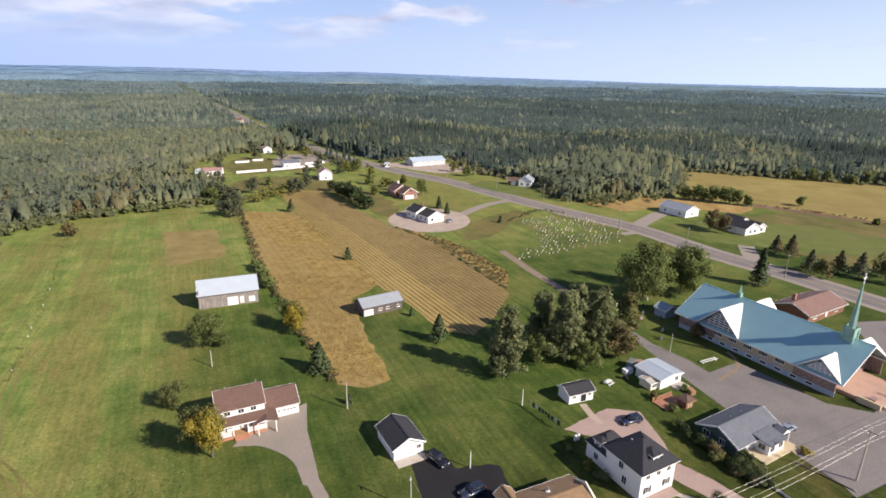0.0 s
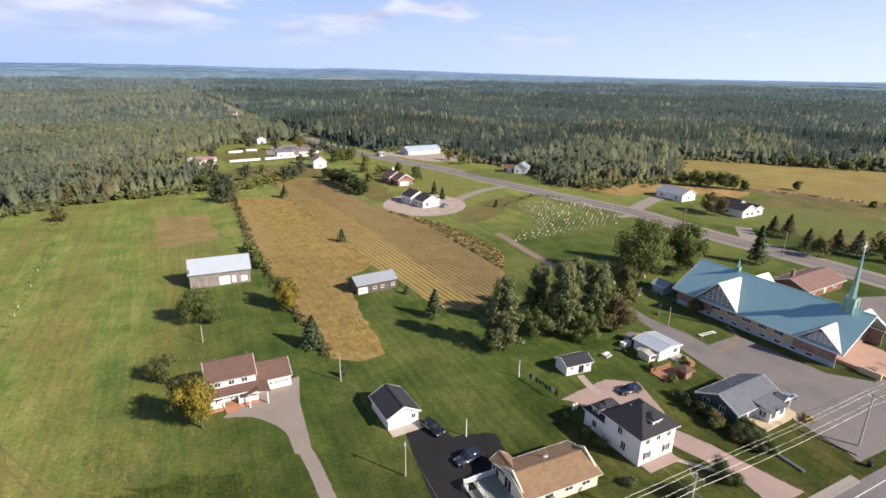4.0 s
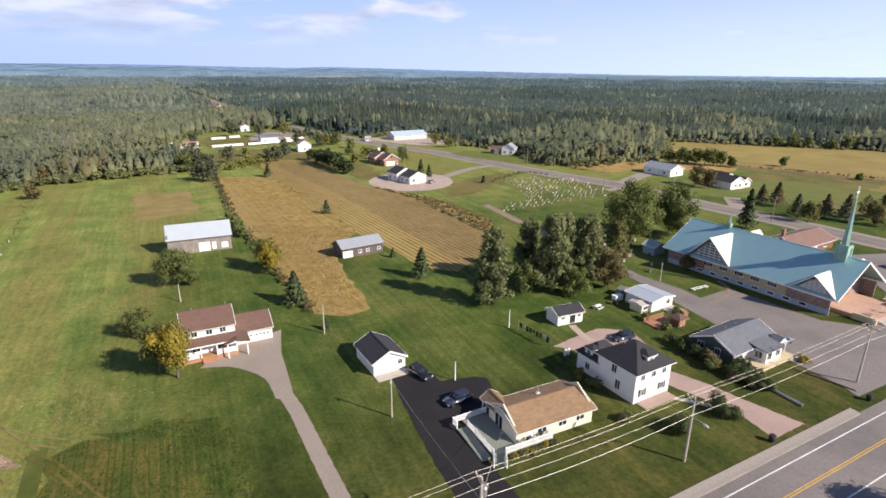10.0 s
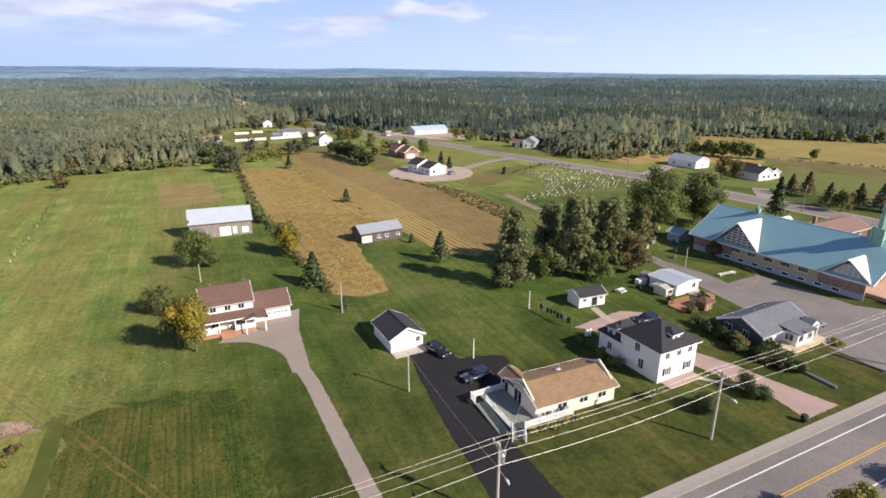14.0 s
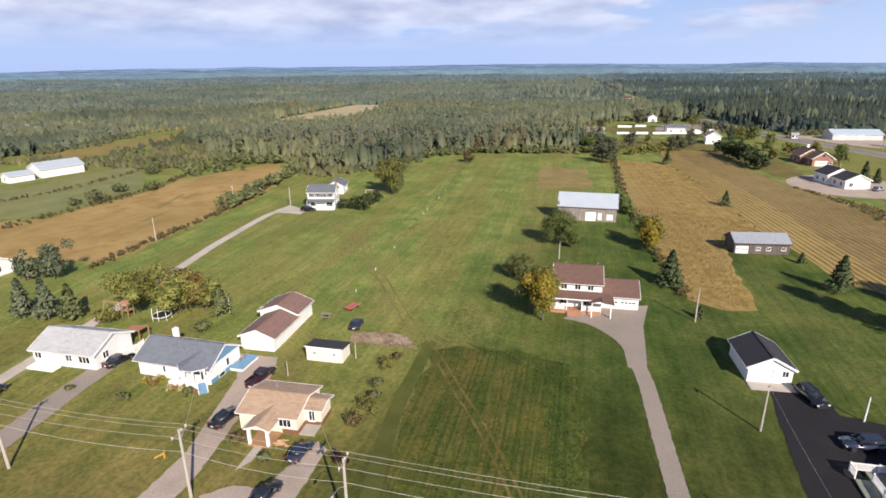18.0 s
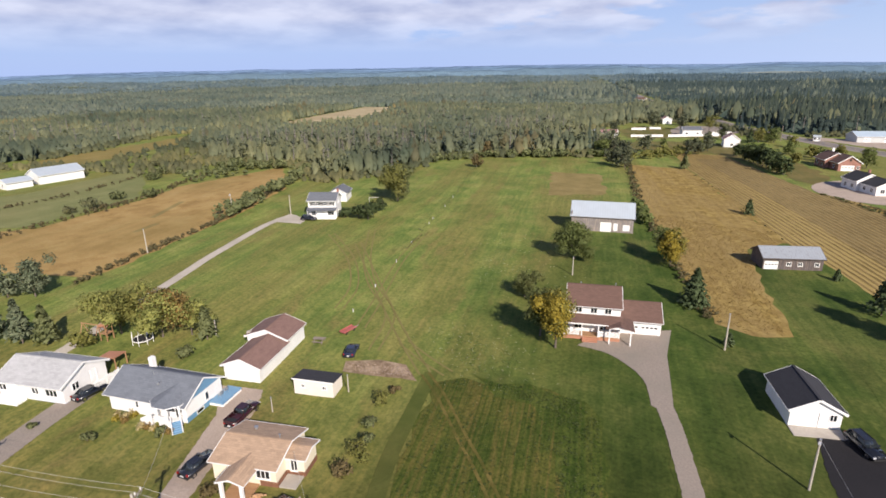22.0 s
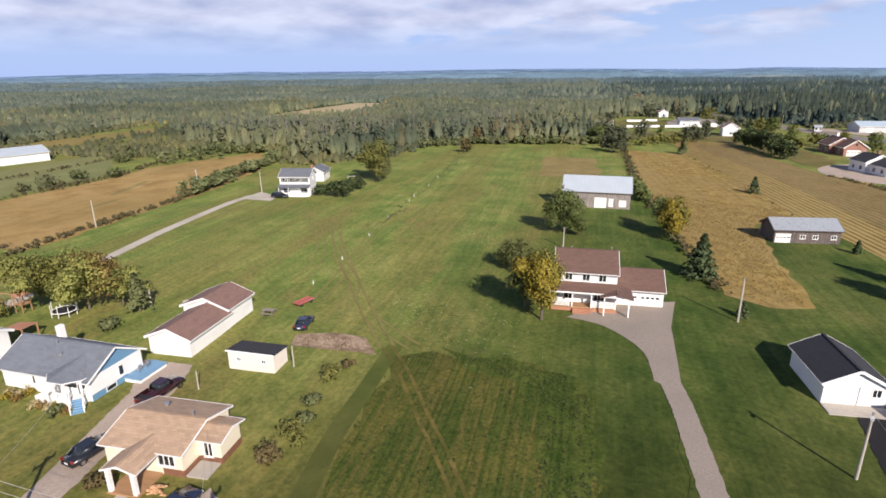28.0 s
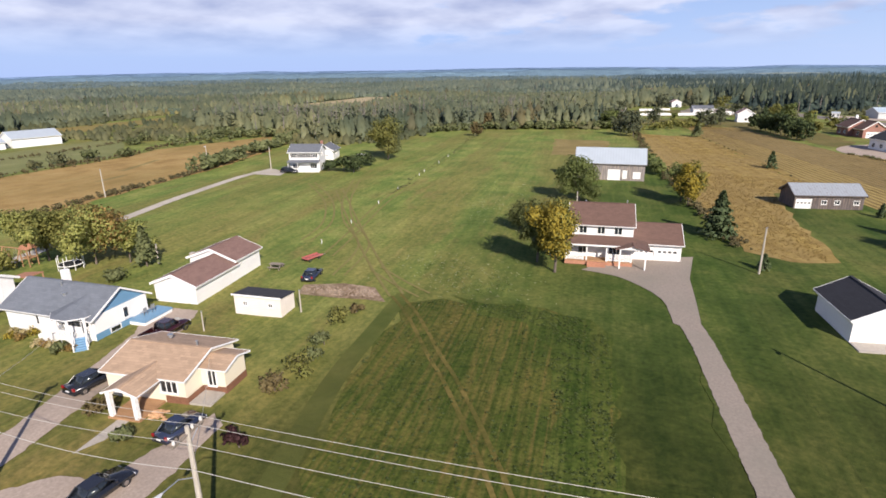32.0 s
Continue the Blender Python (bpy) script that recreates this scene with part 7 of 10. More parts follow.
part("stone_face", boxes((3.2, -CD / 2 + 2.7, 0, CW / 2, -CD / 2 + 2.98, CH_)), m_stone, ch)


def cross_gable(y, half, top, side):
    """A steep gable that stands out of the long roof at one eave."""
    x_out = side * (CW / 2 + 0.8)
    k = CR / (CW / 2)
    z_at = lambda x: CH_ + CR - k * abs(x)
    x_in = side * max(0.2, (CH_ + CR - top) / k)
    z0 = z_at(x_out) + 0.1
    for s in (-1, 1):
        bm = bmesh.new()
        a = [Vector((x_out, y, top)), Vector((x_in, y, top)), Vector((x_out, y + s * half, z0))]
        nrm = (a[1] - a[0]).cross(a[2] - a[0]).normalized()
        if nrm.z < 0:
            nrm = -nrm
        lo, hi = [bm.verts.new(p) for p in a], [bm.verts.new(p + nrm * 0.22) for p in a]
        bm.faces.new(lo), bm.faces.new(hi)
        for i in range(3):
            bm.faces.new((lo[i], lo[(i + 1) % 3], hi[(i + 1) % 3], hi[i]))
        bmesh.ops.recalc_face_normals(bm, faces=bm.faces[:])
        part("cross_gable_slope", bm, m_glare_metal, ch)
    xi = x_out - side * 0.7
    face = part("cross_gable_face", prism(bmesh.new(), [(y - half + 0.9, z0 + 0.15), (y + half - 0.9, z0 + 0.15), (y, top - 0.5)], xi, xi - side * 0.12, "yz"), m_slate_roof, ch)
    bm = bmesh.new()
    n = 7
    for i in range(n):
        z = z0 + 0.3 + (top - z0 - 1.1) * i / n
        hw = (half - 1.0) * (1 - (z - z0) / (top - z0)) - 0.1
        if hw > 0.15:
            box(bm, min(xi, xi + side * 0.1), y - hw, z, max(xi, xi + side * 0.1), y + hw, z + 0.16)
        c = y - half + 1 + (2 * half - 2) * (i + 0.5) / n
        hz = (top - z0 - 0.6) * (1 - abs(c - y) / (half - 0.9)) 
        if hz > 0.5:
            box(bm, min(xi, xi + side * 0.08), c - 0.06, z0 + 0.2, max(xi, xi + side * 0.08), c + 0.06, z0 + hz)
    part("lattice", bm, m_whitepaint, face)
    part("cross_gable_sill", boxes((min(xi - side * 0.1, x_out), y - half + 0.4, z0 - 0.25, max(xi - side * 0.1, x_out), y + half - 0.4, z0 + 0.1)), m_trim, ch)


for side in (-1, 1):
    cross_gable(-15.4, 4.5, 7.4, side)
    cross_gable(8.2, 5.6 if side < 0 else 4.2, 9.2 if side < 0 else 8.3, side)
part("front_gable_panel", prism(bmesh.new(), [(-7.6, 4.2), (7.6, 4.2), (0, 8.8)], -CD / 2 + 2.84, -CD / 2 + 2.99), m_white, ch)
for i in range(-3, 4):
    hz = 4.1 * (1 - abs(i) / 4.2)
    part("mullion", boxes((i * 1.7 - 0.12, -CD / 2 + 2.68, 4.2, i * 1.7 + 0.12, -CD / 2 + 2.83, 4.3 + hz)), m_whitepaint, ch)
# spire
bmt = boxes((-1.0, -1.0, 7.6, 1.0, 1.0, 12.0))
tw = part("spire_base", bmt, m_copper_green, ch)
tw.matrix_basis = pose(-0.4, -15.4, 0)
for sx in (-1, 1):
    for sy in (-1, 1):
        part("corner_pier", boxes((sx * 1.0 - 0.2, sy * 1.0 - 0.2, 8.0, sx * 1.0 + 0.2, sy * 1.0 + 0.2, 12.7)), m_copper_green, tw)
part("parapet", boxes((-1.15, -1.15, 12.0, 1.15, 1.15, 12.2), (-1.15, -1.15, 12.2, -1.0, 1.15, 12.7), (1.0, -1.15, 12.2, 1.15, 1.15, 12.7), (-1.0, -1.15, 12.2, 1.0, -1.0, 12.7), (-1.0, 1.0, 12.2, 1.0, 1.15, 12.7)), m_copper_green, tw)
bmt = bmesh.new()
tube(bmt, [(0, 0, 12.1), (0, 0, 22.6)], [0.8, 0.14], 6)
part("spire", bmt, m_copper_green, tw)
part("cross", boxes((-0.09, -0.09, 22.4, 0.09, 0.09, 25.0), (-0.65, -0.08, 23.8, 0.65, 0.08, 24.0)), m_whitepaint, tw)
part("vent_turret", boxes((-0.5, -0.5, 9.6, 0.5, 0.5, 11.2)), m_copper_green, ch).matrix_basis = pose(0, 10.2, 0)
bmt = bmesh.new()
tube(bmt, [(0, 10.2, 11.2), (0, 10.2, 13.4)], [0.5, 0.05], 4)
part("turret_cap", bmt, m_copper_green, ch)
# terrace and steps before the doors
part("terrace", boxes((-6.5, -CD / 2 - 7.0, 0, 6.5, -CD / 2 + 2.66, 0.75)), m_plaza, ch)
for i in range(4):
    part("step", boxes((-5.5, -CD / 2 - 7.0 - 0.35 * (i + 1), 0, 5.5, -CD / 2 - 7.0 - 0.35 * i, 0.6 - 0.15 * i)), m_concrete, ch)
for x in (-6.8, 6.8):
    part("terrace_wall", boxes((x - 0.3, -CD / 2 - 7.2, 0, x + 0.3, -CD / 2 - 3.0, 1.3)), m_buffbrick, ch)
for x in (-5.2, 5.2):
    part("planter", boxes((x - 0.8, -CD / 2 - 5.8, 0.75, x + 0.8, -CD / 2 - 4.4, 1.35)), m_stone, ch)

# dark brown wall material stands in for the shadow on the hall's walls
ph = simple_house("parish_hall", 105, 145, 30, 19, 9.5, 2.6, 1.9, m_brickface, m_faded_brown, "low hall with a brown shingle roof behind the church", "hall", "x", {"S": [(-6, 0.9, 1.6, 1.2, "window", 3), (0, 0.2, 1, 2.1, "door"), (5, 0.9, 1.6, 1.2, "window", 3)]}, 0.7)
part("chimney", boxes((-6.2, 1.2, 3.5, -5.4, 2.0, 6.0)), m_redbrick, ph)

# houses further off
rh = thing("house", -8.6, 241.5, 36, "white stepped-gable house with dark shingles in the round drive", "house")
for cx, cy, h, ri in ((0.6, -4.2, 3.0, 2.0), (-0.6, 3.8, 3.5, 2.2)):
    block(rh, cx, cy, 8.4, 7.9, h, m_white, {"S": [(-2.2, 0.9, 1.3, 1.2), (2.0, 0.2, 1.0, 2.0, "door")], "W": [(-1.8, 0.9, 1.2, 1.2), (1.8, 0.9, 1.2, 1.2)], "E": [(0, 0.9, 1.2, 1.2)]}, "y", ri)
    gable_roof(rh, cx, cy, 8.4, 7.9, h, ri, 0.45, m_black_roof, "y", trim=m_trim, rake=0.3)
part("chimney", boxes((1.2, 4.0, 4.4, 1.8, 4.6, 6.5)), m_redbrick, rh)
bk = thing("house", -22, 287.5, 30, "red brick house with brown gable roofs and white garage door", "house")
block(bk, 0.8, -4.0, 8.2, 7.0, 3.3, m_redbrick, {"S": [(-0.6, 0.05, 4.6, 2.1, "garage"), (3.1, 0.9, 0.9, 1.1)], "W": [(0, 0.9, 1.2, 1.2)], "E": [(0, 0.9, 1.2, 1.2)]}, "y", 2.7)
part("gable_window", boxes((0.4, -7.58, 4.0, 1.2, -7.5, 4.8)), m_glass, bk)
gable_roof(bk, 0.8, -4.0, 8.2, 7.0, 3.3, 2.7, 0.5, m_brown_roof, "y", trim=m_trim, rake=0.4)
block(bk, -0.8, 3.9, 8.6, 8.6, 3.5, m_redbrick, {"W": [(-2, 0.9, 1.4, 1.2), (2, 0.9, 1.4, 1.2)], "E": [(0, 0.9, 1.2, 1.2)]}, "y", 2.7)
gable_roof(bk, -0.8, 3.9, 8.6, 8.6, 3.5, 2.7, 0.5, m_brown_roof, "y", trim=m_trim, rake=0.4)
part("chimney", boxes((-0.6, 5.0, 5.4, 0.2, 5.8, 7.6)), m_whitepaint, bk)
simple_house("metal_building", -14, 398, 30, 26, 12, 3.2, 2.2, m_palewall, m_blue_tin, "long low building with a pale blue metal roof", "shed", "x", {"S": [(-8, 0.1, 3, 2.4, "garage"), (2, 0.1, 3, 2.4, "garage")]}, 0.4)
eb = thing("bungalow", 129, 230, -64, "white bungalow of three gables with dark shingles beyond the highway", "house")
for cx, cy, w, d, h, ri in ((0, 0, 11, 9, 3.0, 2.2), (-7.0, 5.4, 9, 7.5, 3.0, 2.0), (1.8, 6.6, 6, 5.6, 2.7, 1.5)):
    block(eb, cx, cy, w, d, h, m_white, {"E": [(-1.4, 0.9, 1.2, 1.2), (1.4, 0.9, 1.2, 1.2)] if d > 6 else [(0, 0.9, 1.6, 1.2)], "S": [(-2, 0.9, 1.4, 1.2), (2, 0.2, 1.0, 2.0, "door")] if d > 6 else []}, "x", ri)
    gable_roof(eb, cx, cy, w, d, h, ri, 0.45, m_black_roof, "x", trim=m_trim)
eh = thing("house", 46, 325, -20, "white gabled house with a lower brown-roofed wing by the woods", "house")
block(eh, 3.0, 0, 7.5, 8.0, 3.8, m_white, {"S": [(-1.8, 0.9, 1.1, 1.3), (1.8, 0.9, 1.1, 1.3)], "E": [(0, 0.9, 1.2, 1.2)]}, "y", 2.4)
gable_roof(eh, 3.0, 0, 7.5, 8.0, 3.8, 2.4, 0.45, m_tin_old, "y", trim=m_trim)
block(eh, -4.2, 0.6, 6.6, 6.0, 2.8, m_brickface, {"S": [(0, 0.05, 2.6, 2.1, "garage")]}, "x", 1.6)
gable_roof(eh, -4.3, 0.6, 6.6, 6.0, 2.8, 1.6, 0.4, m_brown_roof, "x", trim=m_trim)
pk = thing("house", -145, 340, 12, "low white house with pinkish roof and porch by the woods", "house")
block(pk, 0, 0, 12, 7, 2.9, m_white, {"S": [(-4.2, 0.9, 1.4, 1.2), (-1.0, 0.15, 1.1, 2.0, "door"), (2.0, 0.9, 1.4, 1.2)]}, "x", 1.5)
gable_roof(pk, 0, 0, 12, 7, 2.9, 1.5, 0.4, m_pink_roof, "x", trim=m_trim)
for x in (1.0, 3.4, 5.8):
    part("porch_post", boxes((x - 0.35, -5.2, 0, x + 0.35, -4.6, 2.4)), m_whitepaint, pk)
part("porch_beam", boxes((0.6, -5.3, 2.4, 6.2, -4.5, 3.1)), m_whitepaint, pk)
part("terrace", boxes((-6, -6.6, -0.05, 6.5, -3.55, 0.15)), m_plaza, pk)
block(pk, -8.6, 1.0, 4.4, 5.0, 2.5, m_shedwood, {"S": [(0, 0.1, 2.2, 2.0, "garage")]}, "y", 1.2)
gable_roof(pk, -8.6, 1.0, 4.4, 5.0, 2.5, 1.2, 0.3, m_tin, "y", trim=m_trim)
for nm, x, y, t, w, d, h, ri, wall, roof, lab in (
        ("long_shed", 114.5, 261, -60, 15, 9.5, 3.2, 2.0, m_white, m_tin_old, "long white shed with a blue-grey metal roof"),
        ("long_shed", -105.5, 374, 28, 11, 9, 3.6, 1.6, m_white, m_slate_roof, "long white building with a dark roof in the far lot"),
        ("house", -73.5, 334, -70, 9.5, 7.5, 4.2, 2.4, m_white, m_pink_roof, "white gabled house at the edge of the fields"),
        ("house", -143, 442, -60, 8, 6.5, 3.4, 1.9, m_white, m_pink_roof, "far white house by the highway"),
        ("house", -166, 526, -60, 9, 8, 4.0, 2.2, m_white, m_tin, "far white house with a red roof"),
        ("house", -216, 612, 10, 10, 8, 4.0, 2.2, m_white, m_slate_roof, "far white house among trees"),
        ("house", -254, 684, 10, 12, 8, 4.0, 2.2, m_cream, m_brown_roof, "far pale house among trees"),
        ("garden_shed", -40.2, 382, 10, 3.2, 2.4, 2.7, 0.5, m_white, m_tin, "tiny white hut by the highway"),
        ("barn", -268, 80, -80, 17, 9.5, 3.4, 2.3, m_white, m_tin, "long white barn with a pale roof on the far farm"),
        ("garden_shed", -263, 65, -80, 9, 6, 2.6, 1.2, m_white, m_tin, "low white shed beside the long barn"),
        ("garage", -143, 27, 20, 7, 6, 2.7, 1.4, m_white, m_slate_roof, "white garage with a dark red door"),
        ("house", 165, 150, 25, 12, 8, 3.0, 1.8, m_white, m_slate_roof, "white house beyond the highway")):
    simple_house(nm, x, y, t, w, d, h, ri, wall, roof, lab, nm.replace("_", " "), "x", {"S": [(-w * 0.28, 0.9, 1.3, 1.1), (w * 0.02, 0.15, 1.0, 2.0, "door"), (w * 0.28, 0.9, 1.3, 1.1)], "E": [(0, 0.9, 1.1, 1.1)]}, 0.4)


# white board fences round the far lot
for x0, y0, x1, y1 in ((-132, 345.5, -114.5, 357.5), (-113.5, 357.5, -89, 378), (-147, 384.5, -137.5, 391), (-138.5, 395.5, -130, 399.5), (-98, 385, -86, 394)):
    n_ = int(math.hypot(x1 - x0, y1 - y0) / 2.4)
    fw = thing("board_fence", x0, y0, math.degrees(math.atan2(y1 - y0, x1 - x0)), "white painted board fence round the far lot", "fence", "fences round the far lot")
    for k in range(n_):
        part("panel", boxes((k * 2.4, -0.04, 0.15, k * 2.4 + 2.3, 0.04, 1.5)), m_whitepaint, fw)
        part("post", boxes((k * 2.4 - 0.08, -0.08, -0.1, k * 2.4, 0.08, 1.6)), m_whitepaint, fw)


# ---- trees, shrubs, hedges ----
def cards(rng, pts, nrms, size, long=1.0, jitter=0.6):
    """Leaf clumps: small four-cornered cards at the points, facing more or less along the normals."""
    n = len(pts)
    nr = nrms + rng.normal(0, jitter, (n, 3))
    nr /= np.linalg.norm(nr, axis=1)[:, None]
    a = np.cross(nr, rng.normal(0, 1, (n, 3)))
    a /= np.linalg.norm(a, axis=1)[:, None]
    b = np.cross(nr, a)
    s = size * rng.uniform(0.55, 1.3, n)[:, None]
    bend = nr * s * 0.25
    V = np.stack([pts + a * s * long - bend, pts + b * s * 0.75 + bend, pts - a * s * long - bend, pts - b * s * 0.75 + bend], 1).reshape(-1, 3)
    i = np.arange(n)[:, None] * 4
    F = np.concatenate([i + np.array([[0, 1, 2]]), i + np.array([[0, 2, 3]])], 1).reshape(-1, 3)
    soft = nrms / np.linalg.norm(nrms, axis=1)[:, None] * 0.7 + nr * 0.45
    return V, F, np.repeat(soft / np.linalg.norm(soft, axis=1)[:, None], 4, 0)


def raw_mesh(name, V, F, N, material):
    me = bpy.data.meshes.new(name)
    me.from_pydata(V.tolist(), [], F.tolist())
    me.materials.append(material)
    me.normals_split_custom_set_from_vertices(N.tolist())
    return me


def crown_points(rng, style, h, r, n):
    """Where the leaf clumps of a crown sit, and which way they face."""
    if style in ("spruce", "pine"):
        k = rng.uniform(0, 1, n) ** (0.75 if style == "spruce" else 0.9)
        z = h * (0.07 + 0.93 * k) if style == "spruce" else h * (0.2 + 0.8 * k)
        tier = 0.82 + 0.28 * np.cos(k * 40)
        rad = r * (1 - k) ** 0.85 * tier * rng.uniform(0.35, 1.05, n) + 0.05
        a = rng.uniform(0, math.tau, n)
        p = np.stack([rad * np.cos(a), rad * np.sin(a), z - rad * 0.22], 1)
        return p, np.stack([np.cos(a) * 0.5, np.sin(a) * 0.5, np.full(n, 0.8)], 1)
    if style == "poplar":
        c = []
        for _ in range(110):
            q = rng.uniform(0.12, 0.95)
            wide, a = r * (1.12 - q) ** 0.55 * (0.75 + 0.25 * min(1, q / 0.3)), rng.uniform(0, math.tau)
            off = wide * rng.uniform(0.15, 0.78)
            c.append((off * math.cos(a), off * math.sin(a), h * q, r * rng.uniform(0.1, 0.26)))
    elif style == "bush":
        c = [(rng.normal(0, r * 0.38), rng.normal(0, r * 0.38), h * rng.uniform(0.35, 0.62), r * rng.uniform(0.4, 0.6)) for _ in range(7)]
    elif style == "maple":
        c = [(rng.normal(0, r * 0.42), rng.normal(0, r * 0.42), h * rng.uniform(0.38, 0.84), r * rng.uniform(0.24, 0.42)) for _ in range(24)]
    else:
        c = [(rng.normal(0, r * 0.36), rng.normal(0, r * 0.36), h * rng.uniform(0.22, 0.86), r * rng.uniform(0.26, 0.46)) for _ in range(24)]
    c = np.array(c)
    j = rng.integers(0, len(c), n)
    d = rng.normal(0, 1, (n, 3))
    d /= np.linalg.norm(d, axis=1)[:, None]
    p = c[j, :3] + d * c[j, 3:4] * rng.uniform(0.35, 1.18, n)[:, None] * np.array([1, 1, 0.95])
    low = h * (0.03 if style == "bush" else 0.08)
    p[:, 2] = np.clip(p[:, 2], low + rng.uniform(0, 0.05 * h, n), h)
    return p, d + np.array([0, 0, 0.3])


def tree(x, y, h, r, leaf, label, style="round", n=1100, size=0.34, seed=0, bark=None, second=None, category="tree", name="tree", group=""):
    if style not in ("spruce", "pine") and n >= 1200:
        n, size = int(n * 2.6), size * 0.64
    rng = np.random.default_rng(1000 + seed + int(abs(x) * 13 + abs(y) * 7))
    t = thing(name, x, y, float(rng.uniform(0, 360)), label, category, group)
    p, q = crown_points(rng, style, h, r, n)
    if second:
        cut = p[:, 0] * rng.uniform(0.4, 1) + p[:, 1] * 0.6 + rng.normal(0, r * 0.35, n) > 0
        part("crown", raw_mesh("crown", *cards(rng, p[cut], q[cut], size), leaf), None, t)
        part("crown", raw_mesh("crown", *cards(rng, p[~cut], q[~cut], size), second), None, t)
    else:
        part("crown", raw_mesh("crown", *cards(rng, p, q, size, 1.25 if style in ("spruce", "pine") else 1.0), leaf), None, t)
    bm = bmesh.new()
    top = h * (0.95 if style in ("spruce", "pine") else 0.72)
    r0 = max(0.05, h * 0.016)
    lean = rng.normal(0, 0.02 * h, 4)
    spine = [(0, 0, -0.2), (lean[0] * 0.3, lean[1] * 0.3, top * 0.35), (lean[0], lean[1], top * 0.7), (lean[0] * 1.2, lean[1] * 1.2, top)]
    tube(bm, spine, [r0 * 1.25, r0, r0 * 0.6, r0 * 0.2], 7)
    if style not in ("spruce", "pine"):
        for i in range(7 if h > 4 else 4):
            z = top * rng.uniform(0.22, 0.75)
            a, ln = rng.uniform(0, math.tau), r * rng.uniform(0.5, 0.85)
            b = (lean[0] * z / top, lean[1] * z / top, z)
            tube(bm, [b, (b[0] + ln * 0.5 * math.cos(a), b[1] + ln * 0.5 * math.sin(a), z + ln * 0.35), (b[0] + ln * math.cos(a), b[1] + ln * math.sin(a), z + ln * 0.85)], [r0 * 0.5, r0 * 0.35, r0 * 0.12], 5)
    part("trunk", bm, bark or m_bark, t)
    return t


L_olive = leafy("olive_leaves", (0.112, 0.13, 0.045), (0.23, 0.245, 0.088), 0.44)
L_greygreen = leafy("grey_green_leaves", (0.095, 0.11, 0.062), (0.2, 0.215, 0.125), 0.42)
L_dark = leafy("dark_leaves", (0.04, 0.062, 0.024), (0.12, 0.15, 0.055), 0.3)
# by the farmhouse and the barn
tree(-38.3, 77.4, 9.6, 3.3, L_yellow, "leafy tree turned yellow before the farmhouse", "round", 4200, 0.24, second=L_mixed)
tree(-42.2, 79.6, 8.4, 2.9, L_olive, "olive-brown leafy tree beside the yellow one", "round", 2200, 0.26)
tree(-52.4, 91.6, 5.4, 2.7, L_olive, "low round olive-green tree in the meadow", "round", 1600, 0.24)
tree(-54.6, 116.2, 8.8, 4.3, L_green, "round green tree near the barn", "round", 3400, 0.28)
tree(-36.3, 123.8, 8.8, 3.1, L_mixed, "tree half green, half bright yellow by the hedge", "round", 2000, 0.3, second=L_yellow)
tree(-38.6, 127.0, 7.4, 2.6, L_green, "green tree in the hedge", "round", 1200, 0.3)
tree(-26.4, 105.6, 7.0, 3.0, L_fir, "dark spruce at the edge of the tall grass", "spruce", 2600, 0.28, category="spruce")
tree(-0.6, 121.3, 7.2, 2.5, L_fir, "young pine on the lawn", "pine", 1100, 0.3, category="pine")
tree(-8.2, 135.6, 2.4, 1.1, L_fir, "small dark spruce beside the low shed", "spruce", 300, 0.2, category="spruce")
tree(-33.4, 182, 4.4, 2.1, L_fir, "lone spruce in the field strip", "spruce", 500, 0.28, category="spruce")
tree(-71.4, 249.5, 6.0, 2.6, L_shrub, "bushy pine at the field corner", "pine", 700, 0.35, category="pine")
tree(-17.9, 93.6, 2.2, 0.9, L_fir, "dark shrub at the foot of a post", "spruce", 260, 0.2, name="shrub", category="shrub")

# the great poplars
tree(14.2, 105.6, 16.6, 5.6, L_poplar, "tall grey-green poplar on the lawn", "poplar", 3600, 0.42, category="poplar")
tree(28.4, 112.4, 18.0, 6.2, L_poplar, "tall grey-green poplar in the grove", "poplar", 3600, 0.44, category="poplar")
tree(36.6, 116.6, 16.8, 6.0, L_poplar, "tall poplar with loose crown in the grove", "poplar", 3200, 0.44, category="poplar")
tree(44.4, 120.6, 14.0, 5.0, L_rust, "poplar with rusty brown leaves", "poplar", 2400, 0.4, second=L_green, category="poplar")
tree(41.0, 115.2, 10.0, 3.6, L_rust, "brownish leafy tree under the poplars", "round", 1600, 0.36, second=L_shrub)
tree(24.0, 119.0, 15.0, 5.6, L_poplar, "tall grey-green poplar behind the grove", "poplar", 2800, 0.46, category="poplar")
tree(33.0, 122.5, 15.5, 5.6, L_poplar, "tall grey-green poplar behind the grove", "poplar", 2800, 0.46, category="poplar")
tree(21.5, 111.5, 8.0, 3.0, L_green, "dark green tree under the poplars", "round", 1300, 0.34)
tree(11.6, 107.4, 7.2, 1.6, L_fir, "narrow dark spruce beside the poplar", "spruce", 700, 0.28, category="spruce")
tree(33.0, 110.2, 7.0, 3.0, L_green, "shady leafy tree in the grove", "round", 1200, 0.34)
tree(59.5, 151, 18.0, 8.2, L_green, "broad dark green tree beside the cemetery", "round", 4200, 0.5)
tree(73.5, 157.5, 15.5, 6.8, L_green, "broad green tree behind the church", "round", 3200, 0.5)
tree(66.5, 161.5, 15.0, 6.0, L_mixed, "leafy tree turning yellow behind the church", "round", 2400, 0.5)
tree(64.6, 126.4, 5.0, 2.2, L_rust, "round brownish shrub tree by the church wall", "bush", 1100, 0.28)
tree(101.5, 165.0, 12.5, 3.4, L_fir, "tall dark spruce behind the church", "spruce", 1800, 0.36, category="spruce")
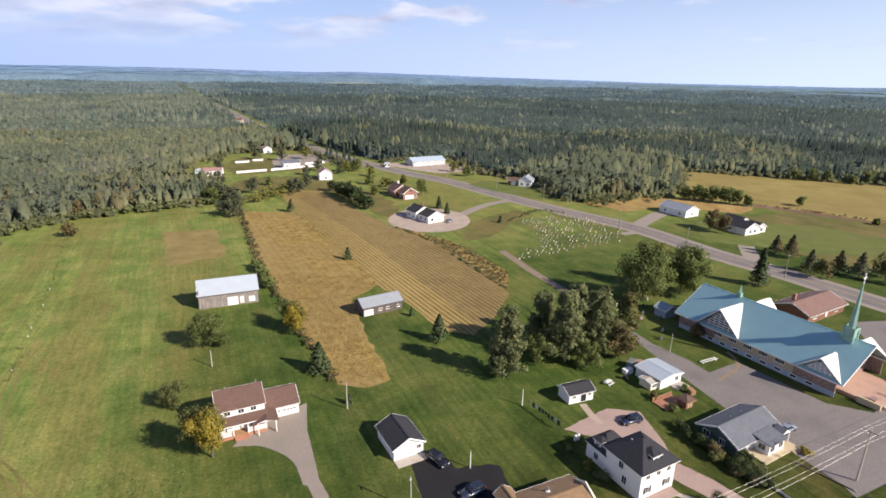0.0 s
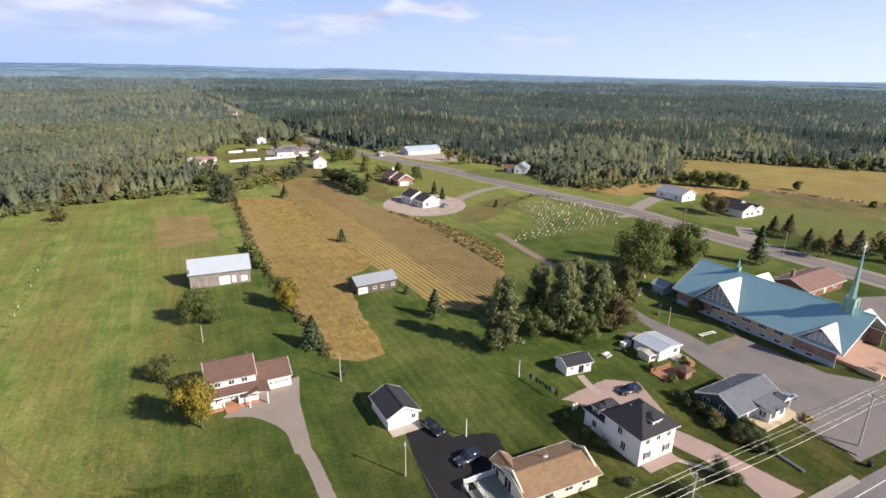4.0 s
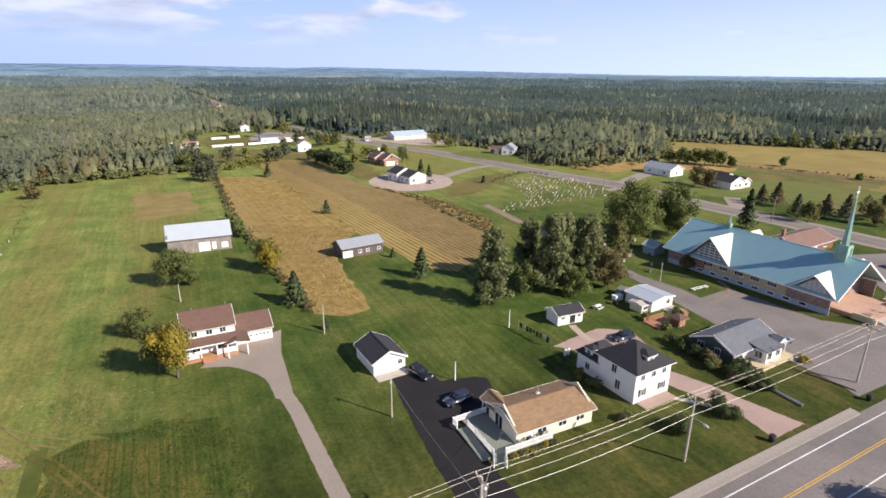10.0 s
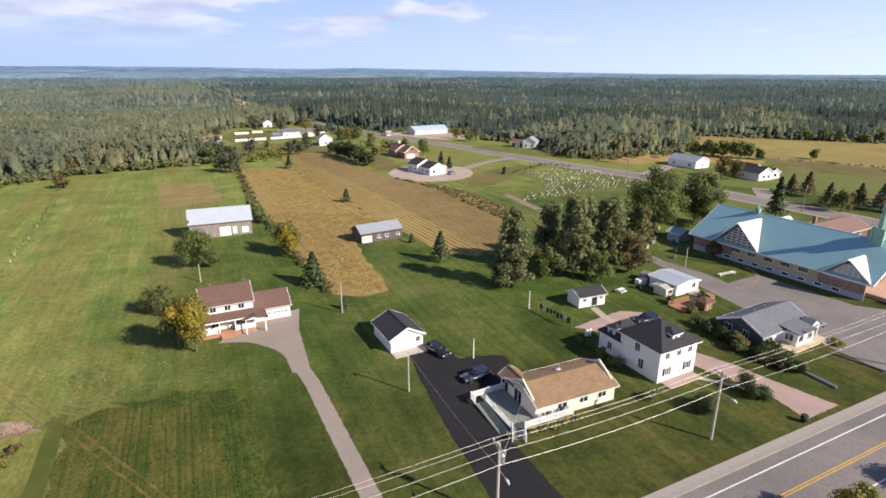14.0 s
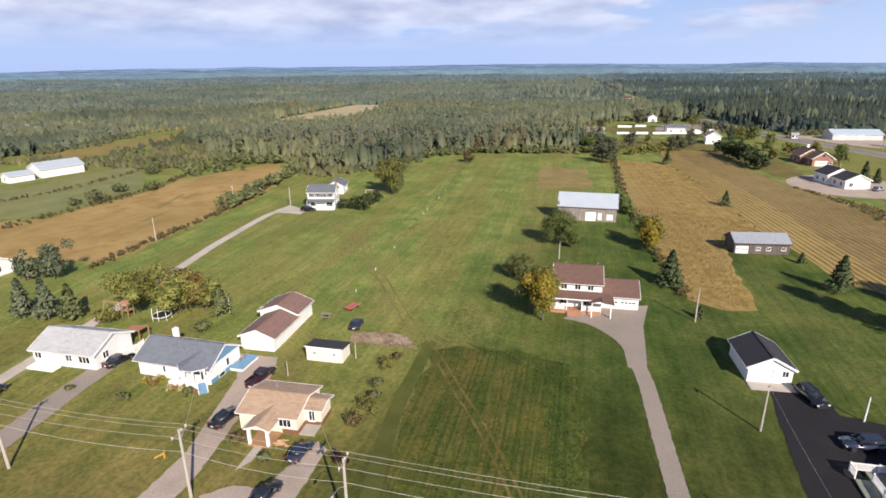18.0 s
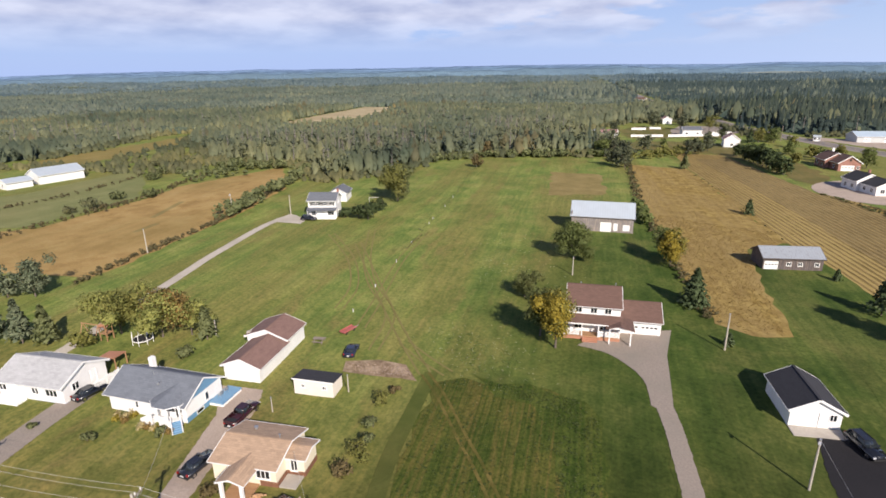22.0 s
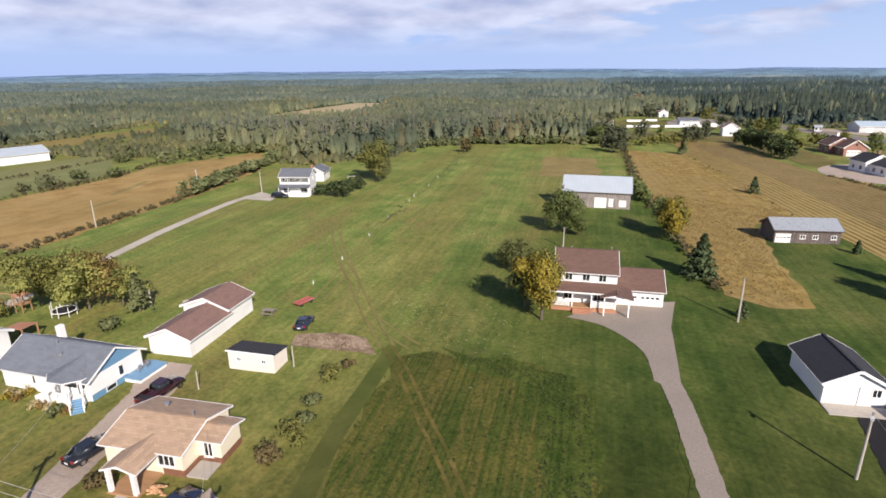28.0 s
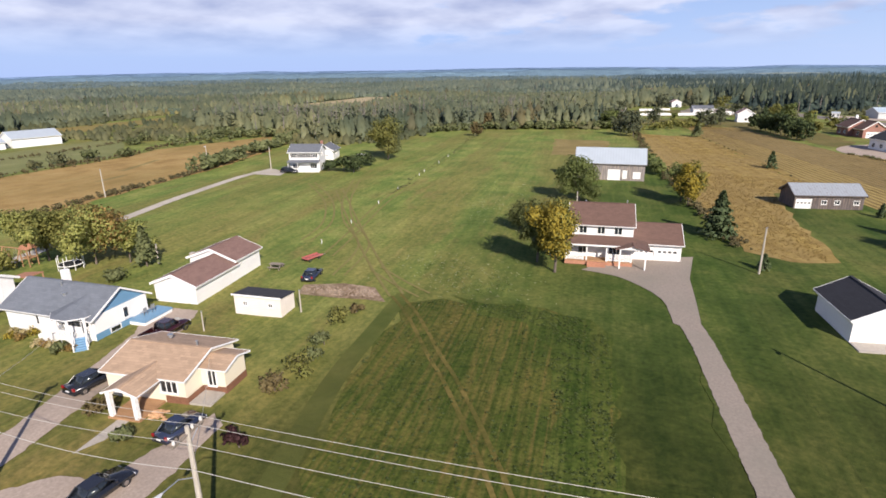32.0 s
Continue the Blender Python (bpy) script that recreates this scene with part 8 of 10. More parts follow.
for i, (x, y, h, k) in enumerate(((126.7, 179, 8, 0), (129, 194, 9, 0), (126.4, 172.5, 7.5, 1), (136.6, 178.7, 8, 0), (140, 173.7, 9, 0), (149.6, 175.8, 8, 1), (156, 178, 9, 0), (146, 168, 7, 1), (163, 170, 8, 0), (119.5, 226, 8.5, 2), (117, 233, 9, 2), (127, 200, 7, 0))):
    tree(x, y, h, h * 0.42, (L_greygreen if i % 2 else L_pine, L_green, L_rust)[k], ("grey-brown pine in the row beyond the highway", "green pine beyond the highway", "brownish leafy tree beyond the highway")[k], "pine" if k == 0 else "round", 1000, 0.38, seed=i, second=L_rust)
for i, (x, y, h) in enumerate(((131, 293, 8), (135.5, 291, 9), (139, 289, 8), (143, 288.5, 9), (147, 286, 9.5), (150.5, 284, 9), (154, 282.5, 8), (158, 280, 6.5), (187, 283, 5.5), (145, 291, 8), (200, 246, 3), (232, 362, 8), (241, 358, 9), (249, 356, 8), (262, 350, 6), (273, 352, 9))):
    tree(x, y, h, h * 0.45, L_green, "dark green tree in the field beyond the highway", "round", 600, 0.5, seed=i)
for i, (x, y, h, k) in enumerate(((-52, 282, 8, 3), (-47, 274, 8, 3), (-43, 267, 8, 3), (-39.5, 261, 8, 3), (-57, 289, 7.5, 3), (-62, 297, 7, 3), (-49.5, 278, 9, 3), (-45, 270.5, 8.5, 3), (-36.5, 257, 6.5, 3), (-54.5, 285.5, 8, 3), (-88, 346, 6, 4), (-84, 362, 8, 4), (-140, 405, 9, 4), (-120, 402, 9, 4), (-104, 410, 10, 2), (-128, 432, 10, 4), (-150, 435, 10, 4), (-110, 269, 10, 4), (-103, 262, 9, 4), (-97, 250, 9, 4), (-92.5, 238, 9.5, 4), (-99, 241, 8, 4), (-116, 274, 9, 4), (-102.6, 288, 9.5, 4), (-81.9, 291, 9, 4), (-78.4, 294, 7, 4), (-77.9, 308, 9, 4), (-81, 303, 6, 1), (-64.7, 358, 9, 2), (-61, 362, 8, 1), (-46.8, 344, 6, 2), (-146, 352, 9, 4), (-136, 300, 9, 4), (-128, 310, 8, 4), (-160, 330, 10, 4), (-38, 291, 5, 2), (-28, 303, 6, 1), (-12.6, 293, 9, 1), (-2.4, 262, 6, 0), (1.5, 252, 5, 0), (-34, 312, 6, 2), (-44, 318, 7, 1), (-100.8, 310, 5, 1), (-68, 352, 8, 0), (-58, 362, 9, 1), (6, 368, 7, 2), (14, 352, 7, 1), (-112, 262, 8.5, 1), (-106, 268, 7, 0), (-118, 268, 7, 1), (25.2, 237, 3.0, 0), (-24, 322, 6, 2))):
    tree(x, y, h, h * (0.32 if k == 0 else 0.44), (L_fir, L_green, L_mixed, L_dark, L_greygreen)[k], ("dark conifer among the far houses", "green leafy tree among the far houses", "yellowing leafy tree among the far houses", "dense dark green tree in the row by the fields", "soft grey-green tree among the far houses")[k], "spruce" if k == 0 else "round", 700 if k else 520, 0.42, seed=i)

# by the white bungalows
tree(-91.6, 42.4, 8.6, 5.2, L_maple, "broad leafy tree turning orange and yellow", "maple", 4200, 0.3, second=L_orange)
tree(-98.2, 38.6, 7.8, 4.8, L_maple, "green leafy tree beside the turning one", "maple", 3400, 0.3, second=L_mixed)
tree(-88.6, 45.8, 6.6, 2.8, L_maple, "leafy tree turning yellow on the lawn", "maple", 1300, 0.3)
tree(-85.0, 46.6, 5.8, 1.9, L_shrub, "green conifer on the meadow's edge", "pine", 800, 0.28, category="pine")
tree(-82.6, 41.4, 2.0, 1.4, L_shrub, "low green shrub behind the bungalow", "bush", 450, 0.2, name="shrub", category="shrub")
tree(-107, 27.0, 7.6, 2.1, L_pine, "tall grey-green pine behind the white bungalow", "pine", 1500, 0.34, category="pine")
tree(-103.6, 29.6, 6.6, 2.0, L_shrub, "olive-green pine behind the white bungalow", "pine", 1300, 0.34, category="pine")
tree(-111, 24.6, 7.4, 2.0, L_pine, "grey-green pine in the row", "pine", 1300, 0.34, category="pine")
tree(-98.0, 32.6, 3.4, 1.9, L_mixed, "yellow-green shrub by the play set", "bush", 700, 0.24)
tree(-128, 34.5, 8.2, 3.2, L_pine, "bushy green tree by the far drive", "round", 1300, 0.34)
tree(-132, 31, 6.5, 2.4, L_pine, "bushy green tree by the far drive", "round", 900, 0.34)
for i, (x, y, h, r, lf, lab) in enumerate(((-49.4, 51.4, 2.6, 1.3, L_mixed, "sparse young shrub with yellowing leaves"), (-46.6, 47.2, 2.1, 1.0, L_shrub, "small green shrub in the row"), (-44.2, 42.6, 2.2, 1.5, L_mixed, "brownish garden shrub in the row"), (-43.2, 39.4, 2.2, 1.4, L_rust, "brownish garden shrub in the row"), (-44.9, 44.6, 1.6, 1.0, L_shrub, "low green shrub in the row"), (-49.8, 54.2, 1.3, 0.7, L_rust, "small rusty shrub on the lawn"), (-38.8, 33.6, 1.8, 0.9, L_purple, "small purple-leaved tree on the lawn"), (-80.0, 20.9, 0.9, 0.5, L_shrub, "clipped green shrub on the lawn"), (-66.4, 30.4, 1.2, 0.8, L_shrub, "round green shrub by the steps"), (-72.0, 24.4, 1.1, 0.8, L_shrub, "round green shrub on the lawn"), (-52.0, 29.2, 1.2, 1.2, L_rust, "dark brown low shrub by the porch"), (-46.4, 28.4, 1.3, 0.9, L_shrub, "dark green shrub by the path"), (-93.2, 22.2, 1.0, 0.8, L_shrub, "green shrub at the corner of the bungalow"))):
    tree(x, y, h, r, lf, lab, "bush", 380, 0.15, seed=i, name="shrub", category="shrub")
# round the right-hand houses
for i, (x, y, h, r, lf, lab) in enumerate(((42.9, 67.2, 2.7, 2.0, L_dark, "round dark green bush on the lawn"), (35.3, 62.6, 2.5, 1.9, L_dark, "dark green bush beside the power pole"), (28.6, 65.4, 1.6, 1.1, L_shrub, "green bush at the corner of the white house"), (26.6, 73.8, 1.9, 1.1, L_shrub, "green bush along the white wall"), (22.4, 80.6, 2.2, 0.7, L_mixed, "thin young tree on the lawn"), (24.8, 76.4, 2.3, 0.9, L_mixed, "yellow-green shrub behind the house"), (50.0, 77.6, 2.4, 1.7, L_dark, "dark green bush against the house"), (48.6, 80.6, 2.6, 1.5, L_rust, "brownish bush at the house corner"), (51.2, 75.6, 2.2, 1.7, L_dark, "dark green bush against the house"), (51.4, 73.6, 1.6, 1.1, L_rust, "reddish garden bush by the drive"), (49.8, 75.8, 1.8, 1.2, L_rust, "rusty garden bush by the drive"), (43.6, 98.4, 1.8, 1.0, L_rust, "brownish shrub by the patio"), (51.6, 101.6, 1.7, 1.0, L_green, "dark shrub beside the shed"), (46.2, 94.2, 1.4, 1.2, L_green, "low green shrub by the deck"), (64.6, 82.0, 1.1, 1.0, L_yellow, "yellow flowering bush by the porch"), (52.2, 73.6, 1.9, 1.5, L_dark, "dark green bush at the end of the hedge"), (47.6, 79.6, 2.2, 1.5, L_olive, "olive bush before the house"), (46.9, 83.6, 2.6, 1.4, L_dark, "dense dark bush against the house wall"), (45.8, 86.0, 2.4, 1.3, L_dark, "dense dark bush against the house wall"), (48.0, 81.4, 2.8, 1.5, L_dark, "dense dark bush at the house corner"), (44.9, 88.4, 2.2, 1.2, L_dark, "dense dark bush against the house wall"))):
    tree(x, y, h, r, lf, lab, "bush", int(420 + 330 * r * r * (r > 1.25)), 0.17, seed=i, name="shrub", category="shrub")
for i, (x, y, h, r) in enumerate(((52.8, 84.2, 1.7, 1.3), (52.6, 81.8, 2.0, 1.5), (52.9, 79.4, 2.2, 1.6), (53.1, 77.0, 2.0, 1.5), (53.3, 74.9, 1.7, 1.3), (54.0, 82.6, 1.6, 1.2), (53.7, 73.7, 1.2, 1.0))):
    tree(x, y, h, r, L_dark if i % 3 else L_shrub, "dense dark green bush before the grey-roofed bungalow", "bush", 620, 0.17, seed=40 + i, name="shrub", category="shrub")
for i, (x, y) in enumerate(((12.0, 58.0), (12.8, 58.2), (13.5, 58.6), (14.3, 58.8), (14.9, 59.3), (15.7, 59.5), (16.4, 60.0), (17.2, 60.2), (17.8, 60.7))):
    tree(x, y, 0.8, 0.6, (L_yellow, L_shrub, L_mixed)[i % 3], "low garden plant in the bed before the deck", "bush", 200, 0.1, seed=i, name="garden_plant", category="plant")
L_cream = leafy("cream_blossom", (0.4, 0.33, 0.14), (0.78, 0.66, 0.4), 0.4)
for i, (x, y) in enumerate(((-74.4, 28.6), (-73.6, 28.4), (-73.3, 29.1), (-72.4, 28.8), (-73.2, 29.7), (-72.6, 30.0), (-69.5, 29.5), (-68.9, 30.0), (-68.0, 30.4), (-67.3, 30.6), (-66.6, 30.9), (-65.9, 31.2))):
    tree(x, y, 0.75, 0.6, (L_cream, L_yellow, L_cream, L_orange)[i % 4], "low flowering plant in the bed before the bungalow", "bush", 240, 0.1, seed=i, name="garden_plant", category="plant")
tree(40.6, 43.6, 5.4, 2.6, L_yellow, "small tree turning yellow across the street", "round", 1500, 0.26, second=L_mixed)
tree(27.0, 37.0, 7.0, 3.0, L_green, "leafy tree across the street", "round", 1500, 0.3)
# stands out of view, added for the shadow it throws on the street
tree(58.5, 46.5, 7.5, 3.2, L_green, "leafy tree out of view, added to shade the asphalt", "round", 1700, 0.3)
tree(15.0, 31.0, 6.0, 2.8, L_green, "leafy tree across the street", "round", 1300, 0.3)
for i, (x, y, h, r) in enumerate(((-199.7, 70, 4.2, 3.4), (-207.8, 79.7, 3.4, 2.2), (-201.6, 88.5, 3.0, 2.4), (-198.9, 62.2, 2.8, 1.8), (-236, 104, 3.4, 3.0), (-246, 112, 3.8, 3.2), (-252, 124, 4.0, 3.2), (-262, 132, 3.6, 3.0), (-240, 118, 2.6, 2.2), (-268, 118, 2.6, 2.4))):
    tree(x, y, h, r, L_shrub if i % 3 else L_brushwood, "round green bush in the hedges of the far fields", "bush", 420, 0.34, seed=i, name="shrub", category="shrub")
# by the far farmhouse
tree(-127.6, 135.4, 13.6, 5.6, L_shrub, "broad olive-green leafy tree behind the white farmhouse", "round", 3600, 0.38, second=L_mixed)
for i, (x, y, h, r) in enumerate(((-121.5, 112.8, 4.4, 2.6), (-118, 113.2, 5.0, 3.0), (-125.2, 110.6, 3.4, 2.0), (-121, 118, 4.6, 2.4), (-123, 124, 4.0, 2.2))):
    tree(x, y, h * 1.15, r, L_dark, "dark green lilac bush by the farmhouse", "bush", 900, 0.26, seed=i, name="shrub", category="shrub")
tree(-145, 203, 6.0, 2.6, L_rust, "brownish tree in the ditch row", "round", 700, 0.36)
tree(-160, 232, 7.5, 3.0, L_rust, "brownish tree at the meadow's end", "round", 700, 0.4)


def along(pts, step, spread, rng):
    xs, ys = [], []
    for (x0, y0), (x1, y1) in zip(pts, pts[1:]):
        n = max(1, int(math.hypot(x1 - x0, y1 - y0) / step))
        t = rng.uniform(0, 1, n)
        xs.append(x0 + (x1 - x0) * t + rng.normal(0, spread, n))
        ys.append(y0 + (y1 - y0) * t + rng.normal(0, spread, n))
    return np.concatenate(xs), np.concatenate(ys)


hr = np.random.default_rng(31)
hedge_shapes = [leafy_shape(srng, 44, 0.13, 0.02, 0.36) for _ in range(5)]


def hedge(name, pts, step, spread, h0, h1, material, label, category="hedge", wide=1.3):
    x, y = along(pts, step, spread, hr)
    h = hr.uniform(h0, h1, len(x))
    return plant(name, hedge_shapes, x, y, h, h * wide, material, label, category, 77)


hedge("hedge", [(-95, 249), (-63, 176), (-48, 148), (-35, 123)], 1.7, 0.6, 0.5, 1.4, L_shrub, "overgrown hedge of mixed shrubs along the tall grass")
hedge("hedge", [(-95, 249), (-63, 176), (-34, 122), (-21.5, 100)], 0.5, 0.7, 0.5, 1.3, L_brush, "brown dry weeds in the overgrown hedge")
hedge("hedge", [(-62, 172), (-52, 152)], 0.8, 0.6, 1.5, 3.6, L_green, "taller green shrubs of the hedge near the barn")
hedge("hedge", [(-75, 256), (-44, 204), (-22, 160)], 3.6, 0.5, 0.25, 0.7, L_herb, "dry weeds on the line between the two fields", wide=1.7)
hedge("hedge", [(-20.5, 226), (-3, 205), (20.8, 155)], 0.9, 0.35, 0.4, 1.0, L_shrub, "dark weedy margin of the stubble", wide=1.7)
hedge("hedge", [(-129, 42), (-134, 50), (-152, 87), (-180, 128), (-196, 152)], 0.33, 0.6, 0.5, 1.4, L_brush, "brown brushy hedge along the farm drive")
hedge("hedge", [(-152, 87), (-180, 128), (-200, 158)], 0.7, 1.4, 1.2, 4.4, L_shrub, "green shrubs and young trees in the farm hedge")
hedge("hedge", [(-180, 30), (-188, 52), (-202, 87), (-214, 103), (-230, 128)], 0.5, 1.3, 0.5, 1.5, L_brush, "shrubby hedge between the far fields")
hedge("hedge", [(-221, 40), (-226, 64), (-231, 76), (-247, 106)], 0.7, 1.0, 0.4, 1.2, L_brush, "brown hedge between the far fields")
hedge("hedge", [(-218, 118), (-236, 142), (-205, 156)], 0.6, 5.0, 1.5, 4.5, L_shrub, "scrub thicket at the corner of the far fields")
hedge("ditch_weeds", [(-88, 97), (-101, 120), (-122, 162), (-147, 204)], 0.6, 0.8, 0.12, 0.4, L_shrub, "strip of bright green weeds along the ditch", "weeds", 2.0)
hedge("hedge", [(-103, 262), (-85, 286), (-92, 300)], 0.6, 4.0, 1.5, 4.0, L_mixed, "scrubby thicket at the end of the fields")
hedge("hedge", [(-172, 205), (-163, 227), (-120, 259), (-104, 270)], 0.5, 2.2, 1.5, 4.2, L_shrub, "brush at the end of the meadow")
hedge("hedge", [(30, 240), (46, 262), (58, 256)], 0.9, 0.5, 0.7, 1.4, L_green, "low clipped hedge at the cemetery")
hedge("brush", [(72, 276), (100, 292), (140, 318)], 0.7, 4.0, 1.5, 4.0, L_shrub, "brush in front of the woods", "brush")
hedge("brush", [(158, 286), (176, 275), (194, 261), (214, 247), (248, 226), (300, 206)], 0.7, 1.0, 0.4, 1.3, L_brush, "reddish brush across the pasture", "brush")

L_cloverpatch = leafy("lush_clover_leaves", (0.13, 0.19, 0.05), (0.24, 0.29, 0.09), 0.5)
L_paleflower = leafy("pale_flowers", (0.35, 0.36, 0.2), (0.6, 0.58, 0.4), 0.4)
L_clover = leafy("clover_leaves", (0.05, 0.075, 0.018), (0.13, 0.155, 0.05), 0.35)
m_clod = surface("dry_clods", (0.3, 0.225, 0.17), 0.95, var=0.35, fine=3, big=1.2, bump=0.5, dist=0.03, stain=(0.17, 0.13, 0.1))
# tall dry grass, straw rows, crop
blade = []
for _ in range(6):
    vs, fs = [], []
    for _ in range(9):
        a, o, ln = srng.uniform(0, 6.28), srng.uniform(0, 0.35), srng.uniform(0.25, 0.5)
        bx, by = o * math.cos(a), o * math.sin(a)
        i = len(vs)
        c, s = math.cos(a + 1.57) * 0.09, math.sin(a + 1.57) * 0.09
        vs += [(bx + c, by + s, 0), (bx - c, by - s, 0), (bx + ln * math.cos(a) * 0.6, by + ln * math.sin(a) * 0.6, srng.uniform(0.7, 1.0))]
        fs.append((i, i + 1, i + 2))
    blade.append((np.array(vs), np.array(fs)))


def fill(poly, area, seed):
    r = np.random.default_rng(seed)
    px, py = np.array(poly).T
    n = int((px.max() - px.min()) * (py.max() - py.min()) / area)
    x, y = r.uniform(px.min(), px.max(), n), r.uniform(py.min(), py.max(), n)
    k = inside(poly, x, y)
    return x[k], y[k], r


TALL = [(-94, 246), (-62, 174), (-33.2, 122), (-20.8, 101), (-16.3, 99.8), (-11.8, 102.6), (-14.6, 111.7), (-21.2, 129), (-26.4, 147), (-21.5, 156), (-38.6, 191), (-71, 248)]
x, y, r = fill(TALL, 0.17, 3)
keep = (y < 165) | (r.uniform(0, 1, len(x)) < 0.25)
x, y = x[keep], y[keep]
plant("tall_grass", blade, x, y, r.uniform(0.08, 0.24, len(x)), r.uniform(0.35, 0.8, len(x)), L_tallgrass, "tall dry brown grass, bent by the wind", "tall grass", 4)
x, y, r = fill([(-22, 227), (4, 206), (22, 174), (20, 157), (-3, 205)], 0.9, 6)
plant("tall_grass", blade, x, y, r.uniform(0.3, 0.9, len(x)), r.uniform(0.8, 1.8, len(x)), L_herb, "dry weeds beside the stubble", "tall grass", 5)
CROP = [(-46.8, 59), (-44.1, 62.2), (-40.1, 63.5), (-36.5, 65.2), (-32.7, 66.4), (-28.6, 66.6), (-25.1, 63.8), (-21.5, 56.6), (-15.8, 44.8), (-9, 32), (-24, 22), (-31.2, 32.5), (-39.4, 44.1), (-43.1, 51.4)]
x, y, r = fill(CROP, 0.1, 9)
keep = r.uniform(0, 1, len(x)) < 0.35 + 0.65 * (patchy(x, y, 5, 7.0) > -0.1)
x, y = x[keep], y[keep]
rim = ~inside([(-48, 58), (-43, 61), (-36.5, 62.8), (-30.4, 62.4), (-24.4, 52), (-14, 30), (-22, 20), (-34, 30)], x, y)
keep = rim | (r.uniform(0, 1, len(x)) < 0.2)
x, y = x[keep], y[keep]
px_, py_, pr_ = fill([(-55.5, 70.5), (-51.9, 75.8), (-44.5, 73.6), (-36.3, 67.8), (-39.6, 65.6), (-45.2, 64.6)], 0.4, 19)
few = patchy(px_, py_, 4, 2.0) > -0.05
plant("clover_plants", [leafy_shape(srng, 8, 0.18, 0.02, 0.36) for _ in range(4)], px_[few], py_[few], pr_.uniform(0.06, 0.16, few.sum()), pr_.uniform(0.3, 0.8, few.sum()), L_cloverpatch, "lush green clover standing before the crop", "clover", 16)
# pale clover heads in the grass
hx, hy = [], []
for cx, cy, sp_, n_ in ((-48, 70, 4.5, 150), (-62, 100, 7, 130), (-72, 118, 7, 90), (-56, 98, 6, 80), (-40, 66.5, 4, 60)):
    hx.append(hr.normal(cx, sp_, n_))
    hy.append(hr.normal(cy, sp_ * 0.8, n_))
hx, hy = np.concatenate(hx), np.concatenate(hy)
plant("clover_heads", [leafy_shape(srng, 5, 0.2, 0.1, 0.36) for _ in range(3)], hx, hy, hr.uniform(0.08, 0.16, len(hx)), hr.uniform(0.15, 0.42, len(hx)), L_paleflower, "pale flower heads scattered in the meadow", "flowers", 17)
plant("crop_plants", [leafy_shape(srng, 10, 0.16, 0.02, 0.36) for _ in range(4)], x, y, r.uniform(0.08, 0.22, len(x)), r.uniform(0.25, 0.6, len(x)), L_clover, "low dark green clover plants along the rim of the crop", "crop", 6)
STUB = [(-91, 293), (-69, 298), (-23.1, 228), (-3.2, 205), (20.5, 154), (14, 136), (8.4, 125), (-0.2, 127), (-8.3, 142), (-20.2, 158), (-37.5, 193.5), (-69.5, 249.8)]
ca, sa = math.cos(radians(120.5)), math.sin(radians(120.5))
bm = bmesh.new()
px, py = np.array(STUB).T
u, w = px * ca + py * sa, -px * sa + py * ca
k = w.min()
rr = random.Random(4)
while k < w.max():
    ts = np.arange(u.min(), u.max(), 2.5)
    ok = inside(STUB, ts * ca - k * sa, ts * sa + k * ca)
    prev = None
    for t, o in zip(ts, ok):
        if o:
            c = Vector((t * ca - k * sa, t * sa + k * ca, 0))
            z = ground_z(c.x, c.y) + 0.085
            wd = 0.3 * rr.uniform(0.6, 1.25)
            n_ = Vector((-sa, ca, 0))
            j = rr.uniform(-0.1, 0.1)
            ring = [bm.verts.new((*(c + n_ * (j - wd)).xy, z)), bm.verts.new((*(c + n_ * j).xy, z + rr.uniform(0.05, 0.13))), bm.verts.new((*(c + n_ * (j + wd)).xy, z))]
            if prev and rr.random() > 0.03:
                for q in range(2):
                    bm.faces.new((prev[q], prev[q + 1], ring[q + 1], ring[q]))
            prev = ring
        else:
            prev = None
    k += 1.55
bmesh.ops.recalc_face_normals(bm, faces=bm.faces[:])
m_straw = meadow("straw", [(0.25, (0.24, 0.165, 0.06)), (0.5, (0.31, 0.22, 0.085)), (0.8, (0.36, 0.27, 0.11))], mid=0.4, fine=4)
solo("straw_rows", bm, m_straw, "parallel rows of cut straw on the stubble", "straw rows", kind="stuff")

x, y, r = fill([(-61, 56), (-57, 58), (-52.6, 59.8), (-50.3, 58.4), (-54.7, 55.9), (-60, 54.2)], 0.09, 14)
plant("clods", [blob_shape(srng) for _ in range(4)], x, y, r.uniform(0.05, 0.22, len(x)), r.uniform(0.15, 0.6, len(x)), m_clod, "raked stones and clods on the bare dirt", "clods", 15)


# ---- poles, wires, lamps ----
def pole_mesh(h, r):
    return tube(bmesh.new(), [(0, 0, -0.3), (0, 0, h * 0.5), (0, 0, h)], [r * 1.2, r, r * 0.75], 9)


def post(x, y, h, label, r=0.1, material=None, lamp=False, name="post", category="post"):
    t = thing(name, x, y, 0, label, category)
    part("pole", pole_mesh(h, r), material or m_palepole, t)
    part("cap", boxes((-r, -r, h, r, r, h + 0.05)), m_metal, t)
    if lamp:
        part("lamp", boxes((-0.12, -0.5, h - 0.35, 0.12, -0.08, h - 0.2)), m_lamplens, t)
    return t


m_ceramic = surface("glazed_insulator", (0.6, 0.58, 0.55), 0.25, var=0.06, bump=0)


